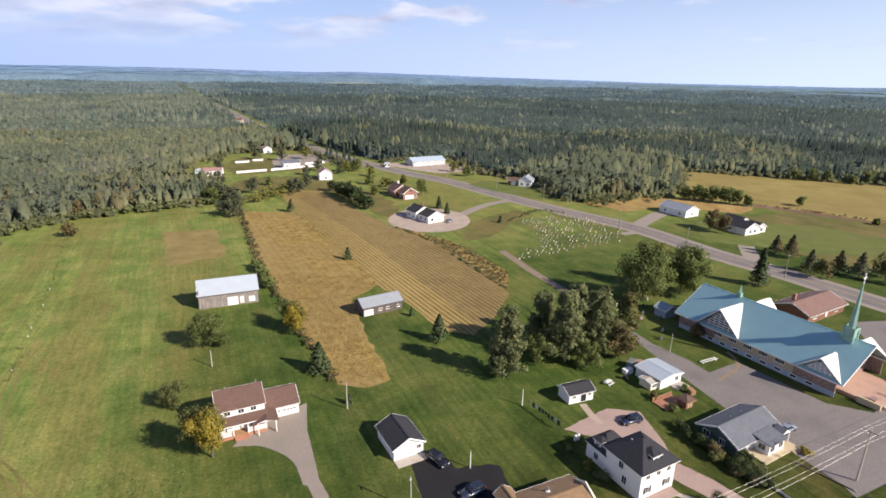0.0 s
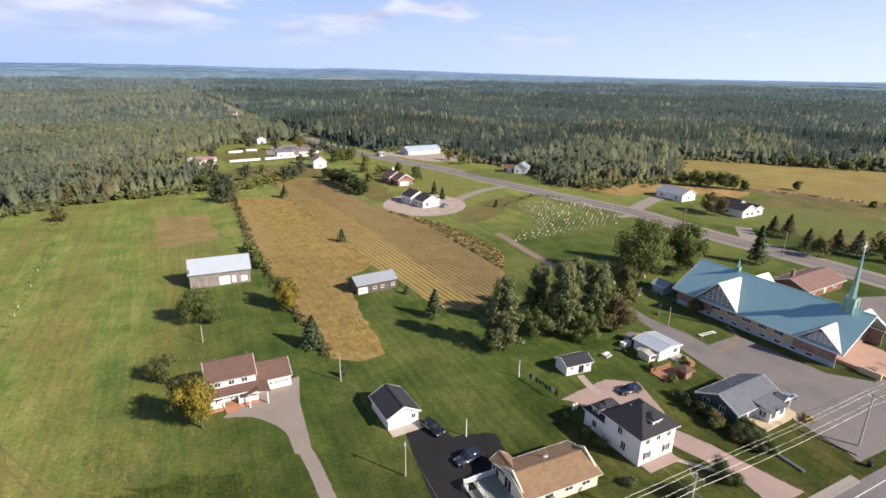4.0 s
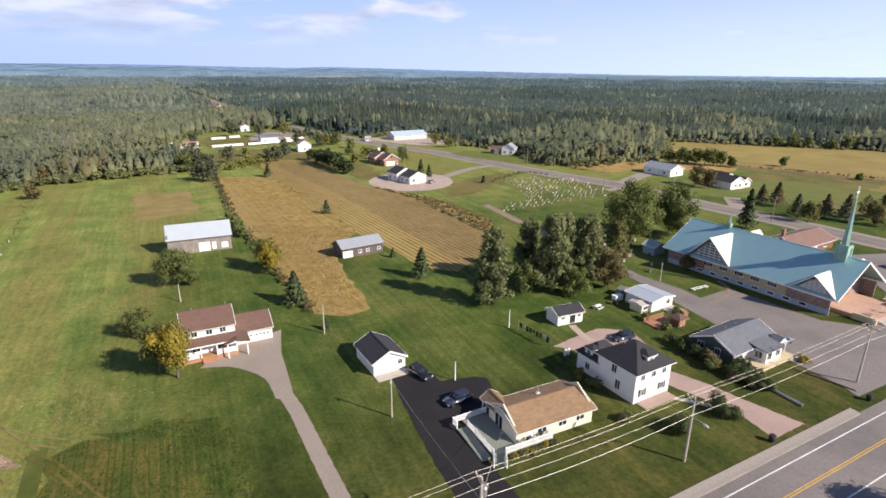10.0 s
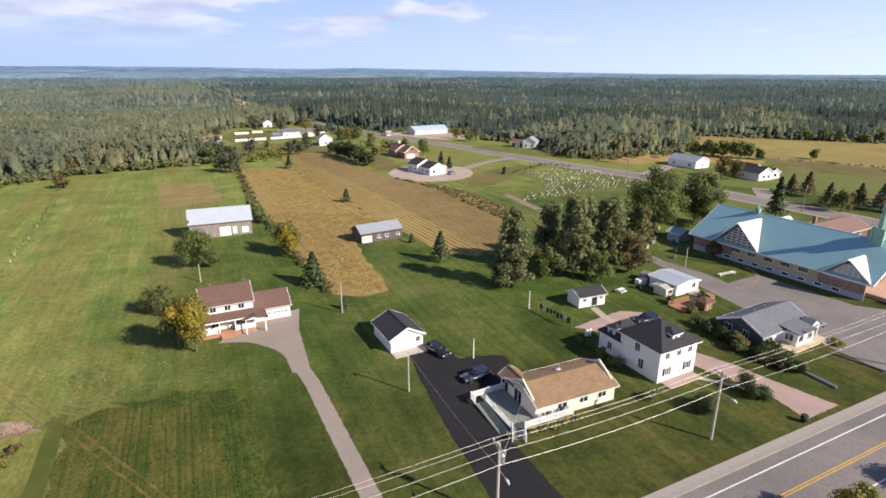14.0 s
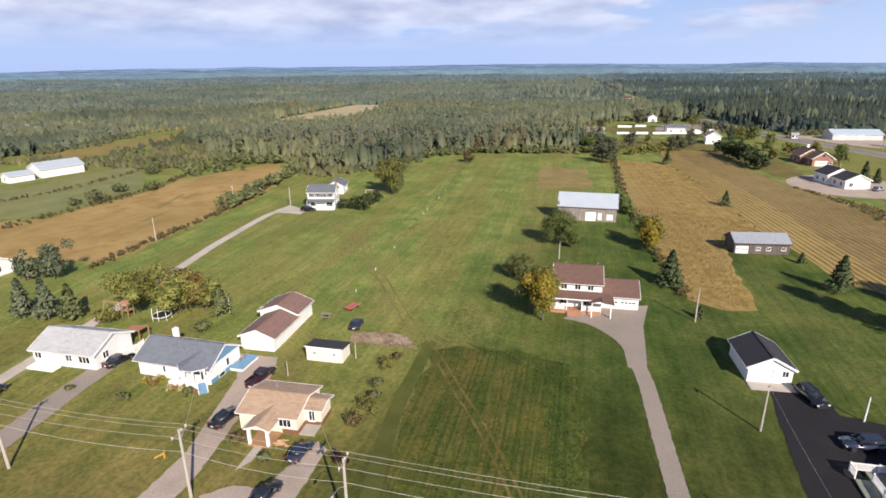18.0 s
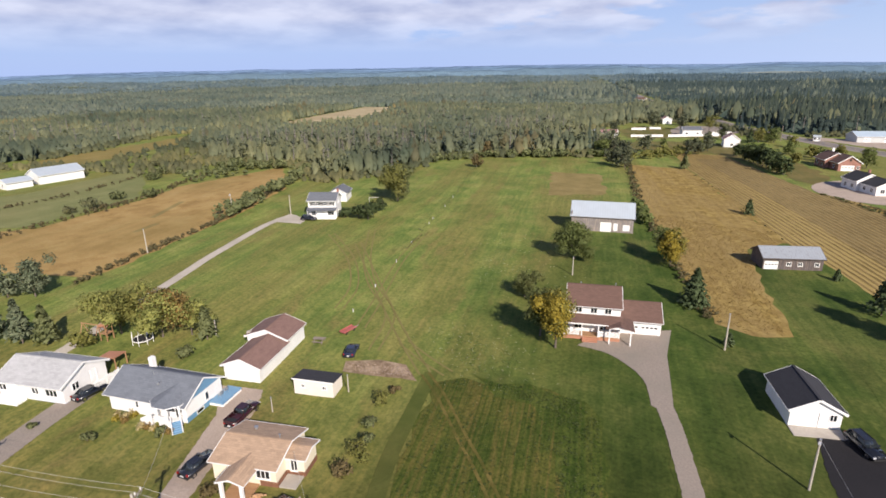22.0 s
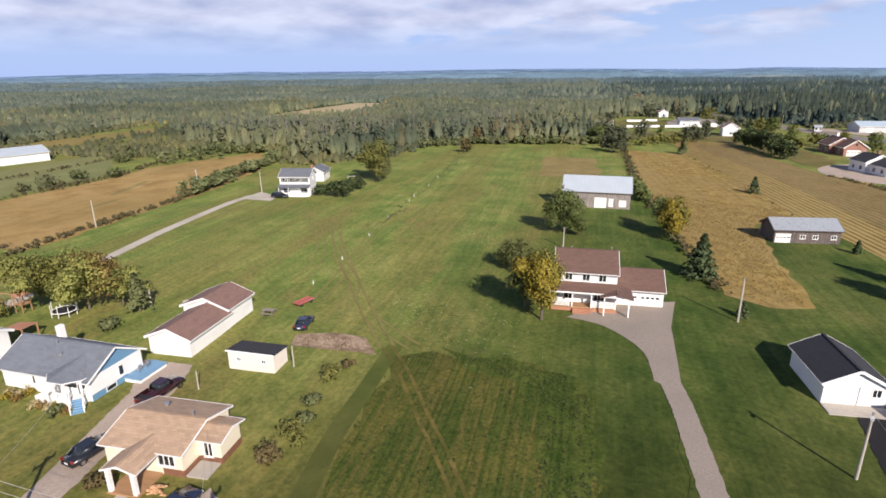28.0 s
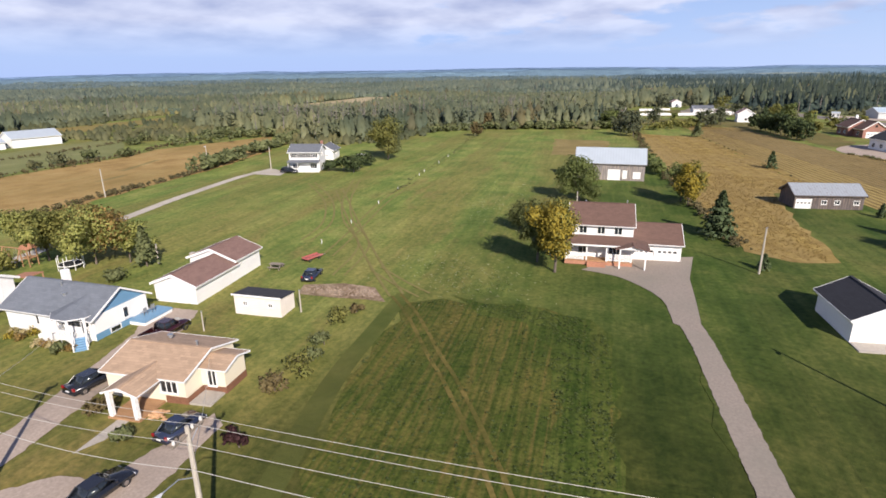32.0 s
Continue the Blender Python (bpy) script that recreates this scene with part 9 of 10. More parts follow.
def power_pole(x, y, turn, h, label, transformer=False, lamp=False):
    t = thing("power_pole", x, y, turn, label, "power pole", "poles along the street")
    part("pole", pole_mesh(h, 0.15), m_palepole, t)
    arm = part("crossarm", boxes((-0.06, -1.15, h - 0.5, 0.06, 1.15, h - 0.38)), m_pole, t)
    for yy in (-1.0, 0.35, 1.0):
        part("insulator", tube(bmesh.new(), [(0, yy, h - 0.38), (0, yy, h - 0.28), (0, yy, h - 0.12)], [0.04, 0.09, 0.06], 8), m_ceramic, arm)
    for s in (-1, 1):
        part("brace", tube(bmesh.new(), [(0, 0, h - 1.1), (0, s * 0.75, h - 0.5)], 0.025, 5), m_metal, arm)
    if transformer:
        c = part("transformer", tube(bmesh.new(), [(0.38, 0, h - 2.5), (0.38, 0, h - 1.5), (0.38, 0, h - 1.35)], [0.26, 0.27, 0.12], 12), m_metal, t)
        for yy in (-0.1, 0.12):
            part("bushing", tube(bmesh.new(), [(0.38, yy, h - 1.4), (0.38, yy, h - 1.1)], [0.05, 0.03], 6), m_ceramic, c)
    if lamp:
        a = part("lamp_arm", tube(bmesh.new(), [(0, 0, h - 3.0), (-0.3, -0.8, h - 2.55), (-0.4, -1.9, h - 2.5)], 0.035, 6), m_metal, t)
        part("lamp_head", tube(bmesh.new(), [(-0.4, -1.8, h - 2.52), (-0.42, -2.2, h - 2.54), (-0.45, -2.6, h - 2.6)], [0.06, 0.16, 0.08], 8), m_lamplens, a)
    return t


POLES = [(-118, -16, 8.6), (-67.6, 10.9, 8.3), (-47.3, 20.9, 8.3), (-31.0, 27.4, 8.6), (6.2, 44.4, 8.9), (33.2, 57.1, 9.4), (69.2, 75.2, 10.0), (105, 93.5, 10.0), (142, 112, 10.0)]
for i, (x, y, h) in enumerate(POLES):
    power_pole(x, y, 26.9, h, "bleached wooden power pole with a crossarm" + (" and street lamp" if i in (3, 4, 5) else ""), i == 4, i in (3, 4, 5))


def wire(a, b, sag, r, label, name="power_line"):
    a, b = Vector(a), Vector(b)
    n = 14
    pts = [a.lerp(b, k / n) - Vector((0, 0, 4 * sag * (k / n) * (1 - k / n))) for k in range(n + 1)]
    bm = tube(bmesh.new(), [p - a for p in pts], r, 4)
    solo(name, bm, m_wire, label, "cable", "cables along the street", m=Matrix.Translation(a))


for (x0, y0, h0), (x1, y1, h1) in zip(POLES, POLES[1:]):
    z0, z1 = ground_z(x0, y0) + h0, ground_z(x1, y1) + h1
    for o in (-1.0, 0.35, 1.0):
        wire((x0 + AWAY.x * o, y0 + AWAY.y * o, z0 - 0.1), (x1 + AWAY.x * o, y1 + AWAY.y * o, z1 - 0.1), 0.45, 0.014, "bare power cable strung between the poles")
    wire((x0 + 0.1, y0 - 0.15, z0 - 2.4), (x1 + 0.1, y1 - 0.15, z1 - 2.4), 0.6, 0.02, "thick low cable strung between the poles")
for a, b in (((6.2, 44.4, 6.9), (10.5, 60.0, 3.4)), ((33.2, 57.1, 6.6), (30.6, 68.6, 5.2)), ((-31, 27.4, 6.4), (-46.6, 36.0, 3.2)), ((6.2, 44.4, 6.4), (-4.1, 66.5, 6.6)), ((-47.2, 20.6, 6.2), (-64.6, 31.6, 3.0)), ((69.2, 75.2, 6.4), (58.5, 82.0, 3.4))):
    wire(a, b, 0.4, 0.014, "thin service cable from a pole to a house", "service_cable")
post(-4.1, 66.5, 6.0, "bleached wooden lamp post on the lawn", 0.11, lamp=True)
post(-18.0, 91.8, 5.9, "tall bleached post at the edge of the grass", 0.12)
post(5.2, 75.8, 3.4, "white post at the edge of the asphalt", 0.09, m_whitepaint)
post(16.3, 94.4, 3.7, "white clothesline post on the lawn", 0.09, m_whitepaint)
post(-50.4, 106.9, 3.9, "grey wooden post behind the farmhouse", 0.12)
post(-85.1, 48.2, 2.8, "pale post in the meadow", 0.13, m_concrete)
post(-141.6, 103.6, 6.0, "bleached pole beside the far drive", 0.13)
post(-155.2, 92.5, 6.6, "bleached pole in the farm hedge", 0.13, lamp=True)
post(-138.2, 60.1, 6.0, "bleached pole in the farm hedge", 0.13)
post(-59.4, 41.6, 2.2, "short weathered post by the small shed", 0.07)
post(-55.0, 50.6, 2.6, "leaning weathered post by the small shed", 0.08)
post(55.2, 118.8, 4.8, "wooden pole beside the church lane", 0.1)
post(79, 141.8, 7, "wooden pole behind the church", 0.1)
for x, y in ((75.8, 229), (1.2, 345), (52.8, 286), (114, 172), (-56, 371), (30, 312), (94, 203), (134, 140), (-90, 430), (-130, 495)):
    post(x, y, 8.5, "grey power pole along the highway", 0.15, m_pole, True, "highway_pole", "pole")
for x, y in ((-78.8, 78.5), (-85.6, 91.5), (-92.3, 103.8), (-100.4, 119.7), (-73.6, 68.0), (-103.0, 124.5), (-109.7, 138.2), (-116, 150)):
    t = thing("survey_stake", x, y, 12, "short white survey stake in the meadow", "stake", "stakes along the ditch")
    part("stake", boxes((-0.05, -0.05, -0.1, 0.05, 0.05, 0.5)), m_whitepaint, t)
    part("cap", boxes((-0.1, -0.1, 0.6, 0.1, 0.1, 0.67)), m_concrete, t)

# clothesline with washing
cl = thing("clothesline", 20.2, 89.8, -56, "clothesline with dark washing hung out", "clothesline")
part("cord", tube(bmesh.new(), [(-4.2, 0, 2.0), (0, 0, 1.8), (4.2, 0, 2.0)], 0.012, 4), m_wire, cl)
for s in (-4.2, 4.2):
    part("prop", tube(bmesh.new(), [(s, 0, -0.1), (s, 0, 2.05)], 0.04, 6), m_metal, cl)
m_cloth = [surface("navy_cloth", (0.02, 0.025, 0.05), 0.95, var=0.2), surface("black_cloth", (0.015, 0.015, 0.018), 0.95, var=0.2), surface("pale_cloth", (0.45, 0.46, 0.5), 0.95, var=0.1)]
for i in range(9):
    x = -3.8 + i * 0.85
    bmc = bmesh.new()
    hh = (0.9, 0.6, 1.05)[i % 3]
    for k in range(4):
        box(bmc, x + k * 0.15, -0.03 + 0.03 * (k % 2), 1.82 - hh, x + k * 0.15 + 0.15, -0.01 + 0.03 * (k % 2), 1.84)
    part("garment", bmc, m_cloth[(i * 2) % 3 if i % 4 else 1], cl)


# ---- vehicles ----
def paint(name, col, rough=0.22):
    m, nt, b = nodes_of(name)
    v = coords(nt)
    c = mix_of(nt, mix_fac(nt, noise_of(nt, v, 1.4, 3), 0.4, 0.7, 0.5), col, mul(col, 1.35))
    nt.links.new(c, b.inputs["Base Color"])
    b.inputs["Roughness"].default_value, b.inputs["Coat Weight"].default_value = rough, 0.6
    return m


p_black, p_navy, p_silver, p_red, p_white = paint("black_car_paint", (0.012, 0.013, 0.017)), paint("navy_car_paint", (0.02, 0.026, 0.05)), paint("silver_car_paint", (0.22, 0.24, 0.28)), paint("dark_red_car_paint", (0.03, 0.008, 0.01)), paint("white_car_paint", (0.7, 0.7, 0.7))


def shell(profile, halfw, inset=0.0, bevel=0.07):
    """A rounded solid from a side outline (x, z); inset narrows its top."""
    bm = prism(bmesh.new(), profile, -halfw, halfw)
    zs = [p[1] for p in profile]
    lo, hi = min(zs), max(zs)
    for v in bm.verts:
        v.co.y *= 1 - inset * (v.co.z - lo) / (hi - lo)
    bmesh.ops.bevel(bm, geom=bm.edges[:], offset=bevel, segments=2, affect="EDGES", clamp_overlap=True)
    for f in bm.faces:
        f.smooth = True
    return bm


_wheel = []


def wheels(t, xs, y, r=0.34):
    if not _wheel:
        bm = tube(bmesh.new(), [(0, -0.11, 0), (0, -0.09, 0), (0, 0.09, 0), (0, 0.11, 0)], [0.30, 0.34, 0.34, 0.30], 18)
        _wheel.append(mesh_of("tyre", bm, m_rubber))
        bm = tube(bmesh.new(), [(0, -0.115, 0), (0, 0.115, 0)], 0.2, 12)
        _wheel.append(mesh_of("rim", bm, m_chrome))
    for x in xs:
        for s in (-1, 1):
            w = part("wheel", _wheel[0], None, t)
            w.matrix_basis = pose(x, s * y, r)
            part("rim", _wheel[1], None, w)


def car(x, y, turn, colour, label, kind="sedan", size=1.0):
    t = thing("pickup" if kind == "pickup" else "car", x, y, turn, label, "pickup" if kind == "pickup" else "car")
    if kind == "suv":
        L, low, cab, zt, win = 2.3, [(-2.3, 0.35), (-2.32, 0.75), (-2.25, 1.02), (1.0, 1.02), (2.1, 0.9), (2.32, 0.72), (2.3, 0.35)], [(-2.1, 1.0), (-1.85, 1.62), (0.3, 1.64), (1.05, 1.0)], 1.62, (-1.75, 0.35)
    elif kind == "pickup":
        L, low, cab, zt, win = 2.75, [(-2.75, 0.5), (-2.75, 1.1), (1.2, 1.12), (2.5, 1.05), (2.72, 0.85), (2.72, 0.5)], [(-0.75, 1.1), (-0.6, 1.76), (0.75, 1.78), (1.35, 1.1)], 1.77, (-0.5, 0.8)
    else:
        L, low, cab, zt, win = 2.3, [(-2.3, 0.32), (-2.32, 0.72), (-2.2, 0.93), (1.0, 0.92), (2.15, 0.78), (2.32, 0.6), (2.3, 0.32)], [(-1.75, 0.9), (-1.15, 1.4), (0.15, 1.43), (1.0, 0.9)], 1.42, (-1.1, 0.2)
    body = part("body", shell(low, 0.9), colour, t)
    cabin = part("cabin_glass", shell(cab, 0.8, 0.2, 0.05), m_glass, t)
    part("roof_panel", boxes((win[0], -0.6, zt - 0.03, win[1], 0.6, zt + 0.03)), colour, cabin)
    for s in (-1, 1):
        for (xa, za), (xb, zb) in ((cab[0], cab[1]), (cab[3], cab[2]), (((cab[0][0] + cab[3][0]) / 2, cab[0][1]), ((cab[1][0] + cab[2][0]) / 2, cab[1][1]))):
            part("pillar", tube(bmesh.new(), [(xa, s * 0.79, za), (xb, s * 0.64, zb)], 0.045, 5), colour, cabin)
        part("headlight", boxes((L - 0.12, s * 0.72 - 0.16, low[-2][1] - 0.12, L + 0.02, s * 0.72 + 0.16, low[-2][1] + 0.04)), m_lamplens, t)
        part("tail_light", boxes((-L - 0.03, s * 0.74 - 0.12, 0.72, -L + 0.1, s * 0.74 + 0.12, 0.98)), m_redlamp, t)
        part("mirror", boxes((cab[3][0] - 0.35, s * 0.97 - 0.1, cab[0][1] + 0.02, cab[3][0] - 0.2, s * 0.97 + 0.1, cab[0][1] + 0.17)), colour, t)
        part("door_seam", boxes((-0.1, s * 0.9 - 0.006, 0.45, -0.08, s * 0.9 + 0.006, cab[0][1] - 0.04)), m_rubber, t)
    part("bumper", boxes((L - 0.05, -0.8, 0.32, L + 0.08, 0.8, 0.5)), m_rubber, t)
    part("bumper", boxes((-L - 0.08, -0.8, 0.32, -L + 0.05, 0.8, 0.5)), m_rubber, t)
    part("number_plate", boxes((-L - 0.1, -0.22, 0.55, -L - 0.06, 0.22, 0.68)), m_whitepaint, t)
    if kind == "pickup":
        part("bed", boxes((-2.65, -0.78, 1.0, -0.85, 0.78, 1.105)), m_rubber, t)
        for d in ((-2.72, -0.9, 1.08, -0.8, -0.8, 1.3), (-2.72, 0.8, 1.08, -0.8, 0.9, 1.3), (-2.75, -0.8, 1.08, -2.66, 0.8, 1.3)):
            part("bed_side", boxes(d), colour, t)
    if kind == "suv":
        for s in (-1, 1):
            part("roof_rail", boxes((win[0] + 0.1, s * 0.56 - 0.02, zt + 0.03, win[1] - 0.1, s * 0.56 + 0.02, zt + 0.09)), m_rubber, t)
    wheels(t, (-L + 0.85, L - 0.85), 0.82)
    t.matrix_basis = t.matrix_basis @ Matrix.Diagonal((0.94 * size, 0.96 * (size + 1) / 2, 0.96 * (size + 1) / 2, 1))


car(-0.3, 77.2, -48, p_black, "black sport utility car parked before the garage", "suv")
car(5.3, 70.0, 212, p_navy, "dark blue sport utility car on the black drive", "suv")
car(36.5, 89.8, 202, p_navy, "dark blue car parked behind the white house", "suv")
car(-56.8, 30.4, 105, p_black, "black car on the gravel drive", "sedan")
car(-44.0, 31.9, 106, p_navy, "dark blue car parked beside the tan-roofed bungalow", "sedan", 0.82)
car(-41.4, 25.6, 106, p_black, "black car in the gravel bay", "sedan", 0.88)
car(-61.4, 38.6, 112, p_red, "dark red pickup on the gravel drive", "pickup")
car(-62.7, 58.0, 122, p_navy, "dark blue car parked on the grass by the dirt", "sedan", 0.88)
car(-82.4, 28.4, 104, p_black, "dark car on the bungalow's drive", "sedan")
car(-86.2, 13.8, 128, p_black, "dark car at the end of a drive", "sedan")
car(-131.6, 102.6, 30, p_black, "dark car before the far farmhouse", "suv")
car(119, 128.6, 24, p_white, "white car in the church parking yard", "sedan")
car(2.5, 236, 60, p_silver, "grey car by the house in the round drive", "suv")
car(65.4, 88.4, 30, p_silver, "grey car parked behind the grey-roofed bungalow", "sedan")
car(110, 150, 30, p_white, "white car beside the hall", "sedan")

# ---- graves ----
def stone_mesh(k):
    bm = bmesh.new()
    if k == 0:
        box(bm, -0.45, -0.18, 0, 0.45, 0.18, 0.2), box(bm, -0.36, -0.1, 0.2, 0.36, 0.1, 0.95)
    elif k == 1:
        box(bm, -0.6, -0.2, 0, 0.6, 0.2, 0.18)
        prism(bm, [(-0.5, 0.18), (0.5, 0.18), (0.5, 0.75), (0.25, 0.92), (-0.25, 0.92), (-0.5, 0.75)], -0.1, 0.1)
    elif k == 2:
        box(bm, -0.3, -0.25, 0, 0.3, 0.25, 0.35), box(bm, -0.07, -0.07, 0.35, 0.07, 0.07, 1.5), box(bm, -0.32, -0.06, 1.05, 0.32, 0.06, 1.18)
    else:
        box(bm, -0.7, -0.22, 0, 0.7, 0.22, 0.15), box(bm, -0.6, -0.12, 0.15, 0.6, 0.12, 0.8)
    bmesh.ops.bevel(bm, geom=bm.edges[:], offset=0.02, segments=1, affect="EDGES", clamp_overlap=True)
    return bm


stones = [mesh_of("headstone", stone_mesh(k), mat_) for k in range(4) for mat_ in (m_headstone, m_headstone_pale, m_headstone_dark)]
words = ("upright grey granite headstone", "upright pale marble headstone", "upright dark granite headstone")
gr_ = random.Random(12)
GRAVES = [(28, 246), (46, 258), (64, 252), (82, 218), (80, 196), (62, 182), (37, 186), (26, 180), (24, 186), (36, 206), (40, 226)]
for i in range(32):
    for j in range(24):
        u, w = -4 + i * 2.3, j * 3.1
        x, y = 25 + u * 0.86 + w * -0.0 + w * 0.36, 178 + u * 0.5 + w * 0.93
        x, y = x + gr_.uniform(-0.3, 0.3) - 12, y + gr_.uniform(-0.2, 0.2)
        if inside(GRAVES, np.array([x]), np.array([y]))[0] and gr_.random() < 0.6:
            k = gr_.choice((0, 1, 3, 0, 4, 3, 3, 2, 9, 10, 7, 5, 1, 0, 9, 2))
            s = solo("headstone", stones[k], None, words[k % 3] + " in the mown cemetery", "headstone", "headstones in the cemetery", m=pose(x, y, ground_z(x, y), gr_.uniform(-2, 2), gr_.uniform(-3, 3), 30 + gr_.uniform(-6, 6)) @ Matrix.Diagonal((0.62, 0.62, 0.62, 1)))
for i, (x, y) in enumerate(((60.9, 151), (59.9, 137.6), (54.5, 137.3), (57.6, 130), (56.2, 141), (62.5, 142), (51.5, 133), (58, 146), (53, 145), (50, 140), (62, 132.5), (47.5, 128), (50.5, 146), (55.4, 125.2))):
    solo("headstone", stones[(i * 4 + 1) % 12], None, words[((i * 4 + 1) % 12) % 3] + " in the shade by the church", "headstone", "headstones by the church", m=pose(x, y, ground_z(x, y), 0, 0, 30))

# ---- yard things ----
tr = thing("trampoline", -92.4, 39.6, 0, "round black trampoline with pale padded enclosure posts", "trampoline")
part("mat", tube(bmesh.new(), [(0, 0, 0.68), (0, 0, 0.71)], 1.4, 24), m_rubber, tr)
bmq = bmesh.new()
for i in range(24):
    a0, a1 = i * math.tau / 24, (i + 1) * math.tau / 24
    tube(bmq, [(1.55 * math.cos(a0), 1.55 * math.sin(a0), 0.7), (1.55 * math.cos(a1), 1.55 * math.sin(a1), 0.7)], 0.06, 6)
part("rim_pad", bmq, m_whitepaint, tr)
for i in range(8):
    a = i * math.tau / 8
    part("enclosure_post", tube(bmesh.new(), [(1.6 * math.cos(a), 1.6 * math.sin(a), 0), (1.6 * math.cos(a), 1.6 * math.sin(a), 1.6), (1.55 * math.cos(a), 1.55 * math.sin(a), 1.9)], 0.045, 6), m_whitepaint, tr)

sw = thing("swing_set", -100.6, 35.0, 24, "wooden play set with an orange canopy and a slide", "play set")
for x in (-1.6, 1.6):
    for s in (-1, 1):
        part("leg", tube(bmesh.new(), [(x, s * 1.0, 0), (x, 0, 2.4)], 0.07, 6), m_wood, sw)
part("beam", tube(bmesh.new(), [(-1.9, 0, 2.4), (3.6, 0, 2.4)], 0.08, 6), m_wood, sw)
part("platform", boxes((2.4, -0.7, 1.2, 3.8, 0.7, 1.3)), m_wood, sw)
for x in (2.45, 3.75):
    for y in (-0.65, 0.65):
        part("post", boxes((x - 0.06, y - 0.06, 0, x + 0.06, y + 0.06, 2.6)), m_wood, sw)
part("canopy", prism(bmesh.new(), [(2.3, 2.55), (3.9, 2.55), (3.1, 3.2)], -0.8, 0.8), m_orange_wood, sw)
for x in (-0.7, 0.6):
    part("swing_seat", boxes((x - 0.25, -0.12, 0.55, x + 0.25, 0.12, 0.6)), m_rubber, sw)
    for d in (-0.22, 0.22):
        part("chain", tube(bmesh.new(), [(x + d, 0, 0.6), (x + d, 0, 2.4)], 0.015, 4), m_metal, sw)

sc = thing("shed_roof_stack", -88.4, 33.6, 24, "low orange wooden lean-to behind the bungalow", "lean-to")
part("top", prism(bmesh.new(), [(-1.6, 1.5), (1.6, 1.9), (1.6, 2.0), (-1.6, 1.6)], -1.1, 1.1), m_orange_wood, sc)
for x, h in ((-1.5, 1.5), (1.5, 1.88)):
    for y in (-1.0, 1.0):
        part("leg", boxes((x - 0.07, y - 0.07, 0, x + 0.07, y + 0.07, h)), m_wood, sc)
bt = thing("water_tub", -78.0, 32.4, 0, "blue plastic tub beside the side deck", "tub")
part("tub", tube(bmesh.new(), [(0, 0, 0), (0, 0, 0.75)], [0.4, 0.5], 12), m_blue, bt)
part("lid", tube(bmesh.new(), [(0, 0, 0.75), (0, 0, 0.8)], 0.53, 12), m_blue, bt)


bb = thing("bench", 62.6, 114.5, 25, "low pale board bench on the lawn by the church", "bench")
for y in (-0.32, 0.32):
    part("board", boxes((-2.485, y - 0.11, 0.36, 2.485, y + 0.11, 0.42)), m_whitepaint, bb)
for x in (-2.13, 2.13):
    part("leg", boxes((x - 0.07, -0.42, 0.0, x + 0.07, 0.42, 0.36)), m_whitepaint, bb)


def picnic_table(x, y, turn, material, label):
    t = thing("picnic_table", x, y, turn, label, "table")
    for i in range(5):
        part("board", boxes((-0.9, -0.4 + i * 0.165, 0.72, 0.9, -0.25 + i * 0.165, 0.77)), material, t)
    for s in (-1, 1):
        part("bench", boxes((-0.9, s * 0.78 - 0.14, 0.42, 0.9, s * 0.78 + 0.14, 0.47)), material, t)
        for e in (-1, 1):
            part("leg", tube(bmesh.new(), [(s * 0.65, e * 0.75, 0), (s * 0.65, e * 0.2, 0.74)], 0.05, 5), material, t)
        part("brace", boxes((s * 0.65 - 0.04, -0.8, 0.36, s * 0.65 + 0.04, 0.8, 0.42)), material, t)


picnic_table(36.0, 103.4, 40, m_whitepaint, "white painted picnic table on the lawn")
picnic_table(-69.6, 57.2, 30, m_pole, "dark weathered picnic table behind the garage")
ht = thing("hay_wagon", -68.5, 62.4, 95, "faded red flat farm wagon in the meadow", "wagon")
m_fadedred = surface("faded_red_paint", (0.36, 0.1, 0.085), 0.7, var=0.25, fine=5, stain=(0.3, 0.2, 0.17))
for i in range(6):
    part("bed_board", boxes((-2.0, -0.8 + i * 0.267, 0.75, 2.0, -0.55 + i * 0.267, 0.88)), m_fadedred, ht)
for d in ((-2.0, -0.8, 0.88, 2.0, -0.74, 1.15), (-2.0, 0.74, 0.88, 2.0, 0.8, 1.15)):
    part("side_board", boxes(d), m_fadedred, ht)
part("drawbar", tube(bmesh.new(), [(2.0, 0, 0.7), (3.4, 0, 0.4)], 0.05, 6), m_metal, ht)
wheels(ht, (-1.2, 1.2), 0.7)
ht.matrix_basis = ht.matrix_basis @ Matrix.Diagonal((0.72, 0.72, 0.6, 1))
for x, y, t_ in ((46.7, 60.9, 10), (67.3, 70.3, 20)):
    b_ = thing("waste_bin", x, y, t_, "black wheeled bin at the kerb", "bin")
    part("body", shell([(-0.28, 0.08), (-0.33, 0.95), (0.33, 0.95), (0.28, 0.08)], 0.3, -0.1, 0.03), m_rubber, b_)
    part("lid", boxes((-0.37, -0.36, 0.95, 0.37, 0.36, 1.02)), m_rubber, b_)
    for s in (-1, 1):
        part("wheel", tube(bmesh.new(), [(-0.28, s * 0.26, 0.1), (-0.28, s * 0.32, 0.1)], 0.1, 10), m_rubber, b_)
cv = thing("pipe", 55.0, 71.1, -65, "long pale pipe lying on the lawn", "pipe")
part("pipe_barrel", tube(bmesh.new(), [(-2.6, 0, 0.24), (2.6, 0, 0.24)], 0.22, 12), m_metal, cv)
part("flange", tube(bmesh.new(), [(-2.65, 0, 0.26), (-2.5, 0, 0.26)], 0.27, 12), m_metal, cv)
fe = thing("log", 64.4, 76.0, -50, "long dark log with a pale cut end on the lawn's edge", "log")
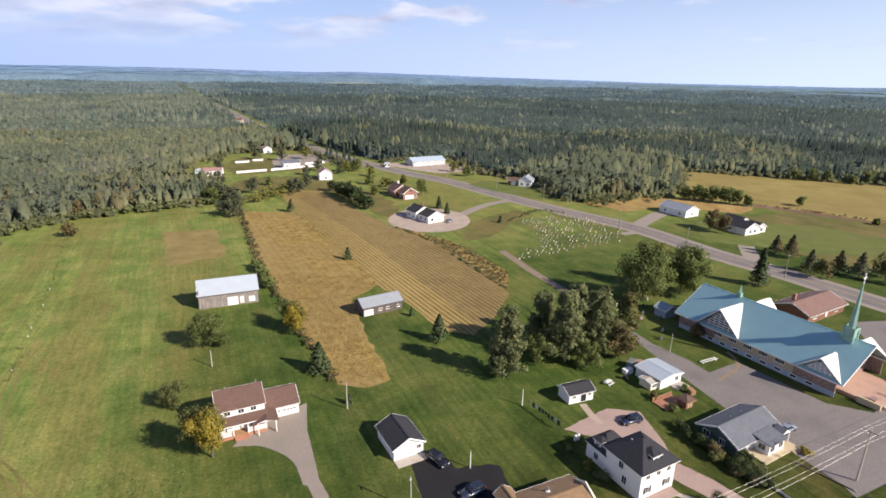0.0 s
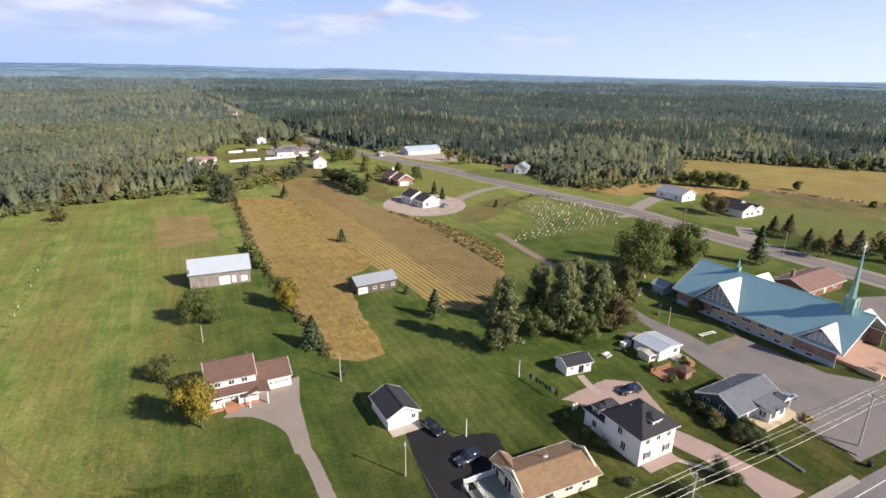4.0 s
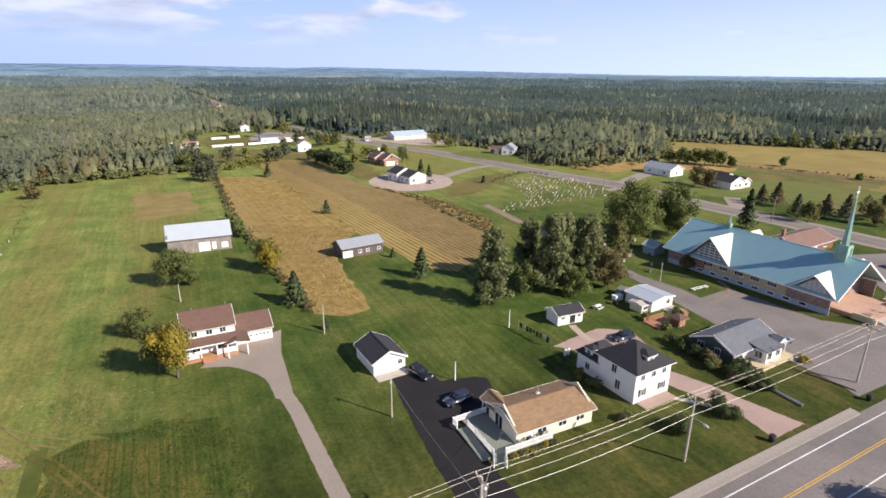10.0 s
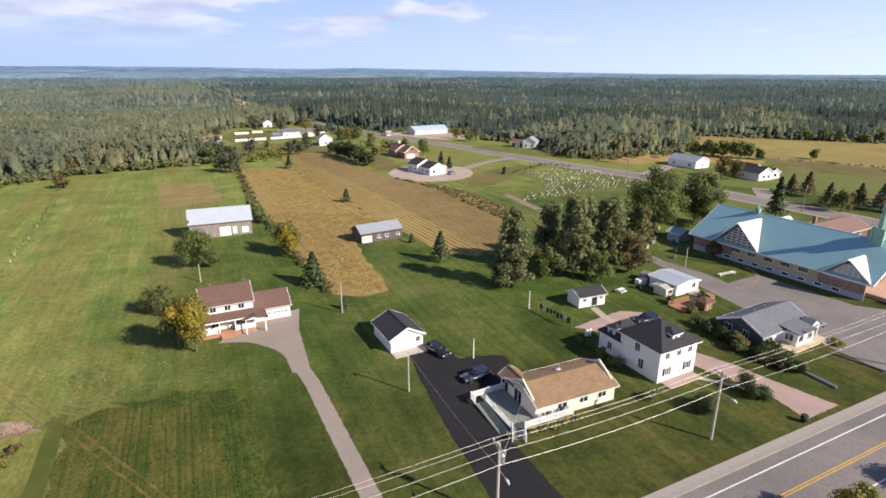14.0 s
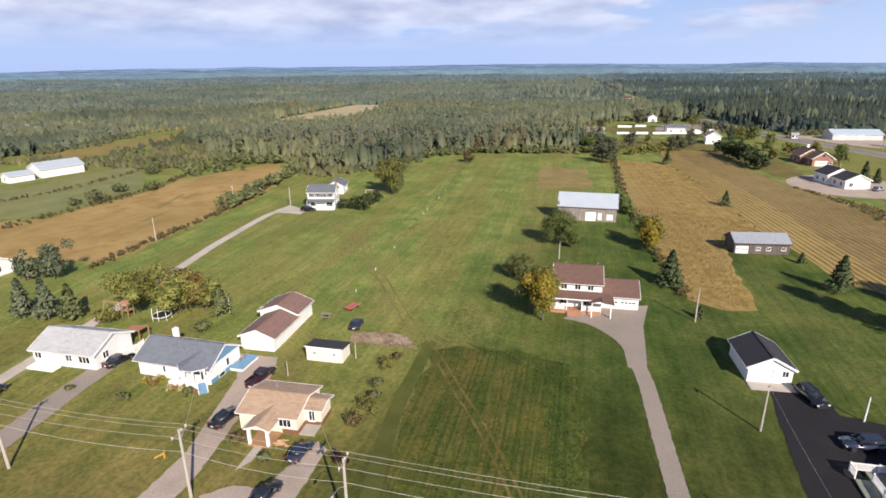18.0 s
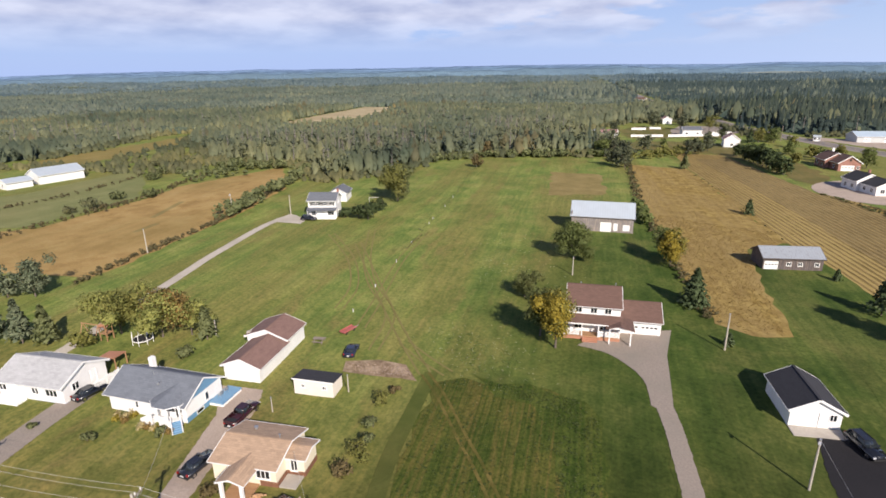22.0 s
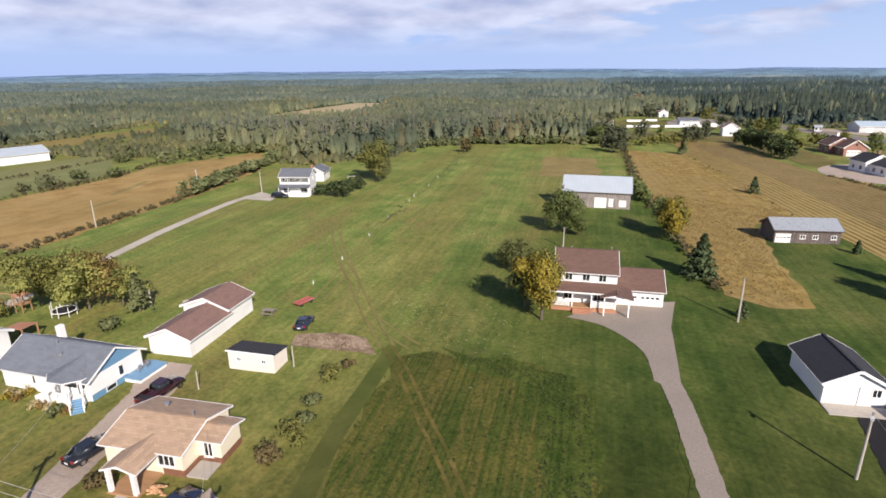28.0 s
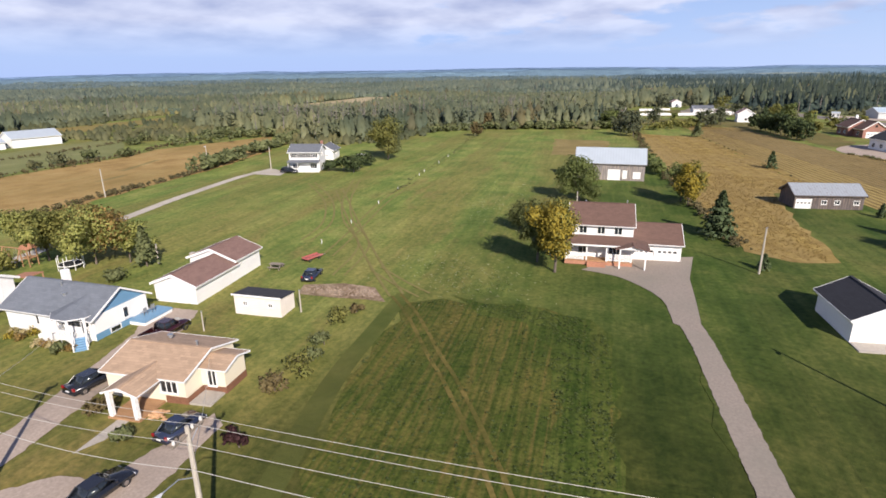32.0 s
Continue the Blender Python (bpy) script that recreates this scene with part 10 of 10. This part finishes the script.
part("log_trunk", tube(bmesh.new(), [(-4.2, 0, 0.14), (0, 0.12, 0.15), (4.2, 0, 0.12)], [0.16, 0.14, 0.11], 8), m_bark, fe)
part("cut_end", tube(bmesh.new(), [(4.2, 0, 0.12), (4.5, 0, 0.12)], 0.115, 8), m_palepole, fe)
tk = thing("gas_tank", 24.8, 84.0, 28, "white gas bottles against the back wall", "tank")
for s in (-0.35, 0.35):
    part("bottle", tube(bmesh.new(), [(s, 0, 0), (s, 0, 0.1), (s, 0, 1.1), (s, 0, 1.25)], [0.2, 0.25, 0.25, 0.1], 10), m_whitepaint, tk)
part("regulator", boxes((-0.3, -0.05, 1.3, 0.3, 0.05, 1.4)), m_metal, tk)
pd = thing("patio", 46.4, 96.6, 29, "raised wooden patio with railings and a small hut", "patio")
for i in range(16):
    part("board", boxes((-2.8 + i * 0.35, -1.8, 0.2, -2.48 + i * 0.35, 1.8, 0.28)), m_orange_wood, pd)
part("joists", boxes((-2.8, -1.7, 0, 2.8, -1.5, 0.2), (-2.8, 1.5, 0, 2.8, 1.7, 0.2)), m_wood, pd)
railing(pd, -2.8, 1.8, 2.8, 1.8, 0.28, 0.8, m_wood)
hu = thing("garden_hut", 49.4, 96.0, 29, "small garden hut with a brown hipped roof", "hut")
block(hu, 0, 0, 2.2, 2.0, 1.6, m_brickface, {"S": [(0, 0.1, 0.8, 1.4, "door", m_wood)]}, None)
hip_roof(hu, 0, 0, 2.2, 2.0, 1.6, 0.7, 0.35, m_brown_roof, 0.2, m_wood)
# clutter beside the low workshop
for i, (x, y, w, d, h, mt, lab) in enumerate(((41.6, 108.2, 2.2, 1.2, 1.1, m_whitepaint, "white crate among the clutter"), (43.4, 111.2, 2.6, 1.4, 1.5, m_metal, "old metal cabinet outdoors"), (40.2, 105.6, 0.9, 0.9, 0.9, m_rubber, "black barrel-like box outdoors"), (45.6, 112.0, 1.6, 1.2, 1.0, m_wood, "stack of old boards"), (52.6, 100.6, 1.6, 1.0, 0.9, m_wood, "wooden box by the path"))):
    t = thing("storage_box", x, y, 30 + 17 * i, lab, "box")
    part("body", boxes((-w / 2, -d / 2, 0, w / 2, d / 2, h)), mt, t)
    part("lid", boxes((-w / 2 - 0.05, -d / 2 - 0.05, h, w / 2 + 0.05, d / 2 + 0.05, h + 0.07)), mt, t)
gp = thing("goal_frame", -131, 128, 35, "white metal swing frame behind the farmhouse", "swing frame")
for x in (-1.5, 1.5):
    part("leg", tube(bmesh.new(), [(x, 0, 0), (x, 0, 2.2)], 0.05, 6), m_whitepaint, gp)
part("bar", tube(bmesh.new(), [(-1.5, 0, 2.2), (1.5, 0, 2.2)], 0.05, 6), m_whitepaint, gp)
so = thing("yard_sign", -56.3, 22.0, 40, "small yellow toy slide on the grass", "slide")
part("chute", prism(bmesh.new(), [(-0.6, 0.0), (0.5, 0.55), (0.5, 0.65), (-0.6, 0.1)], -0.2, 0.2), m_line_yellow, so)
part("ladder", boxes((0.5, -0.2, 0, 0.58, 0.2, 0.7)), m_line_yellow, so)
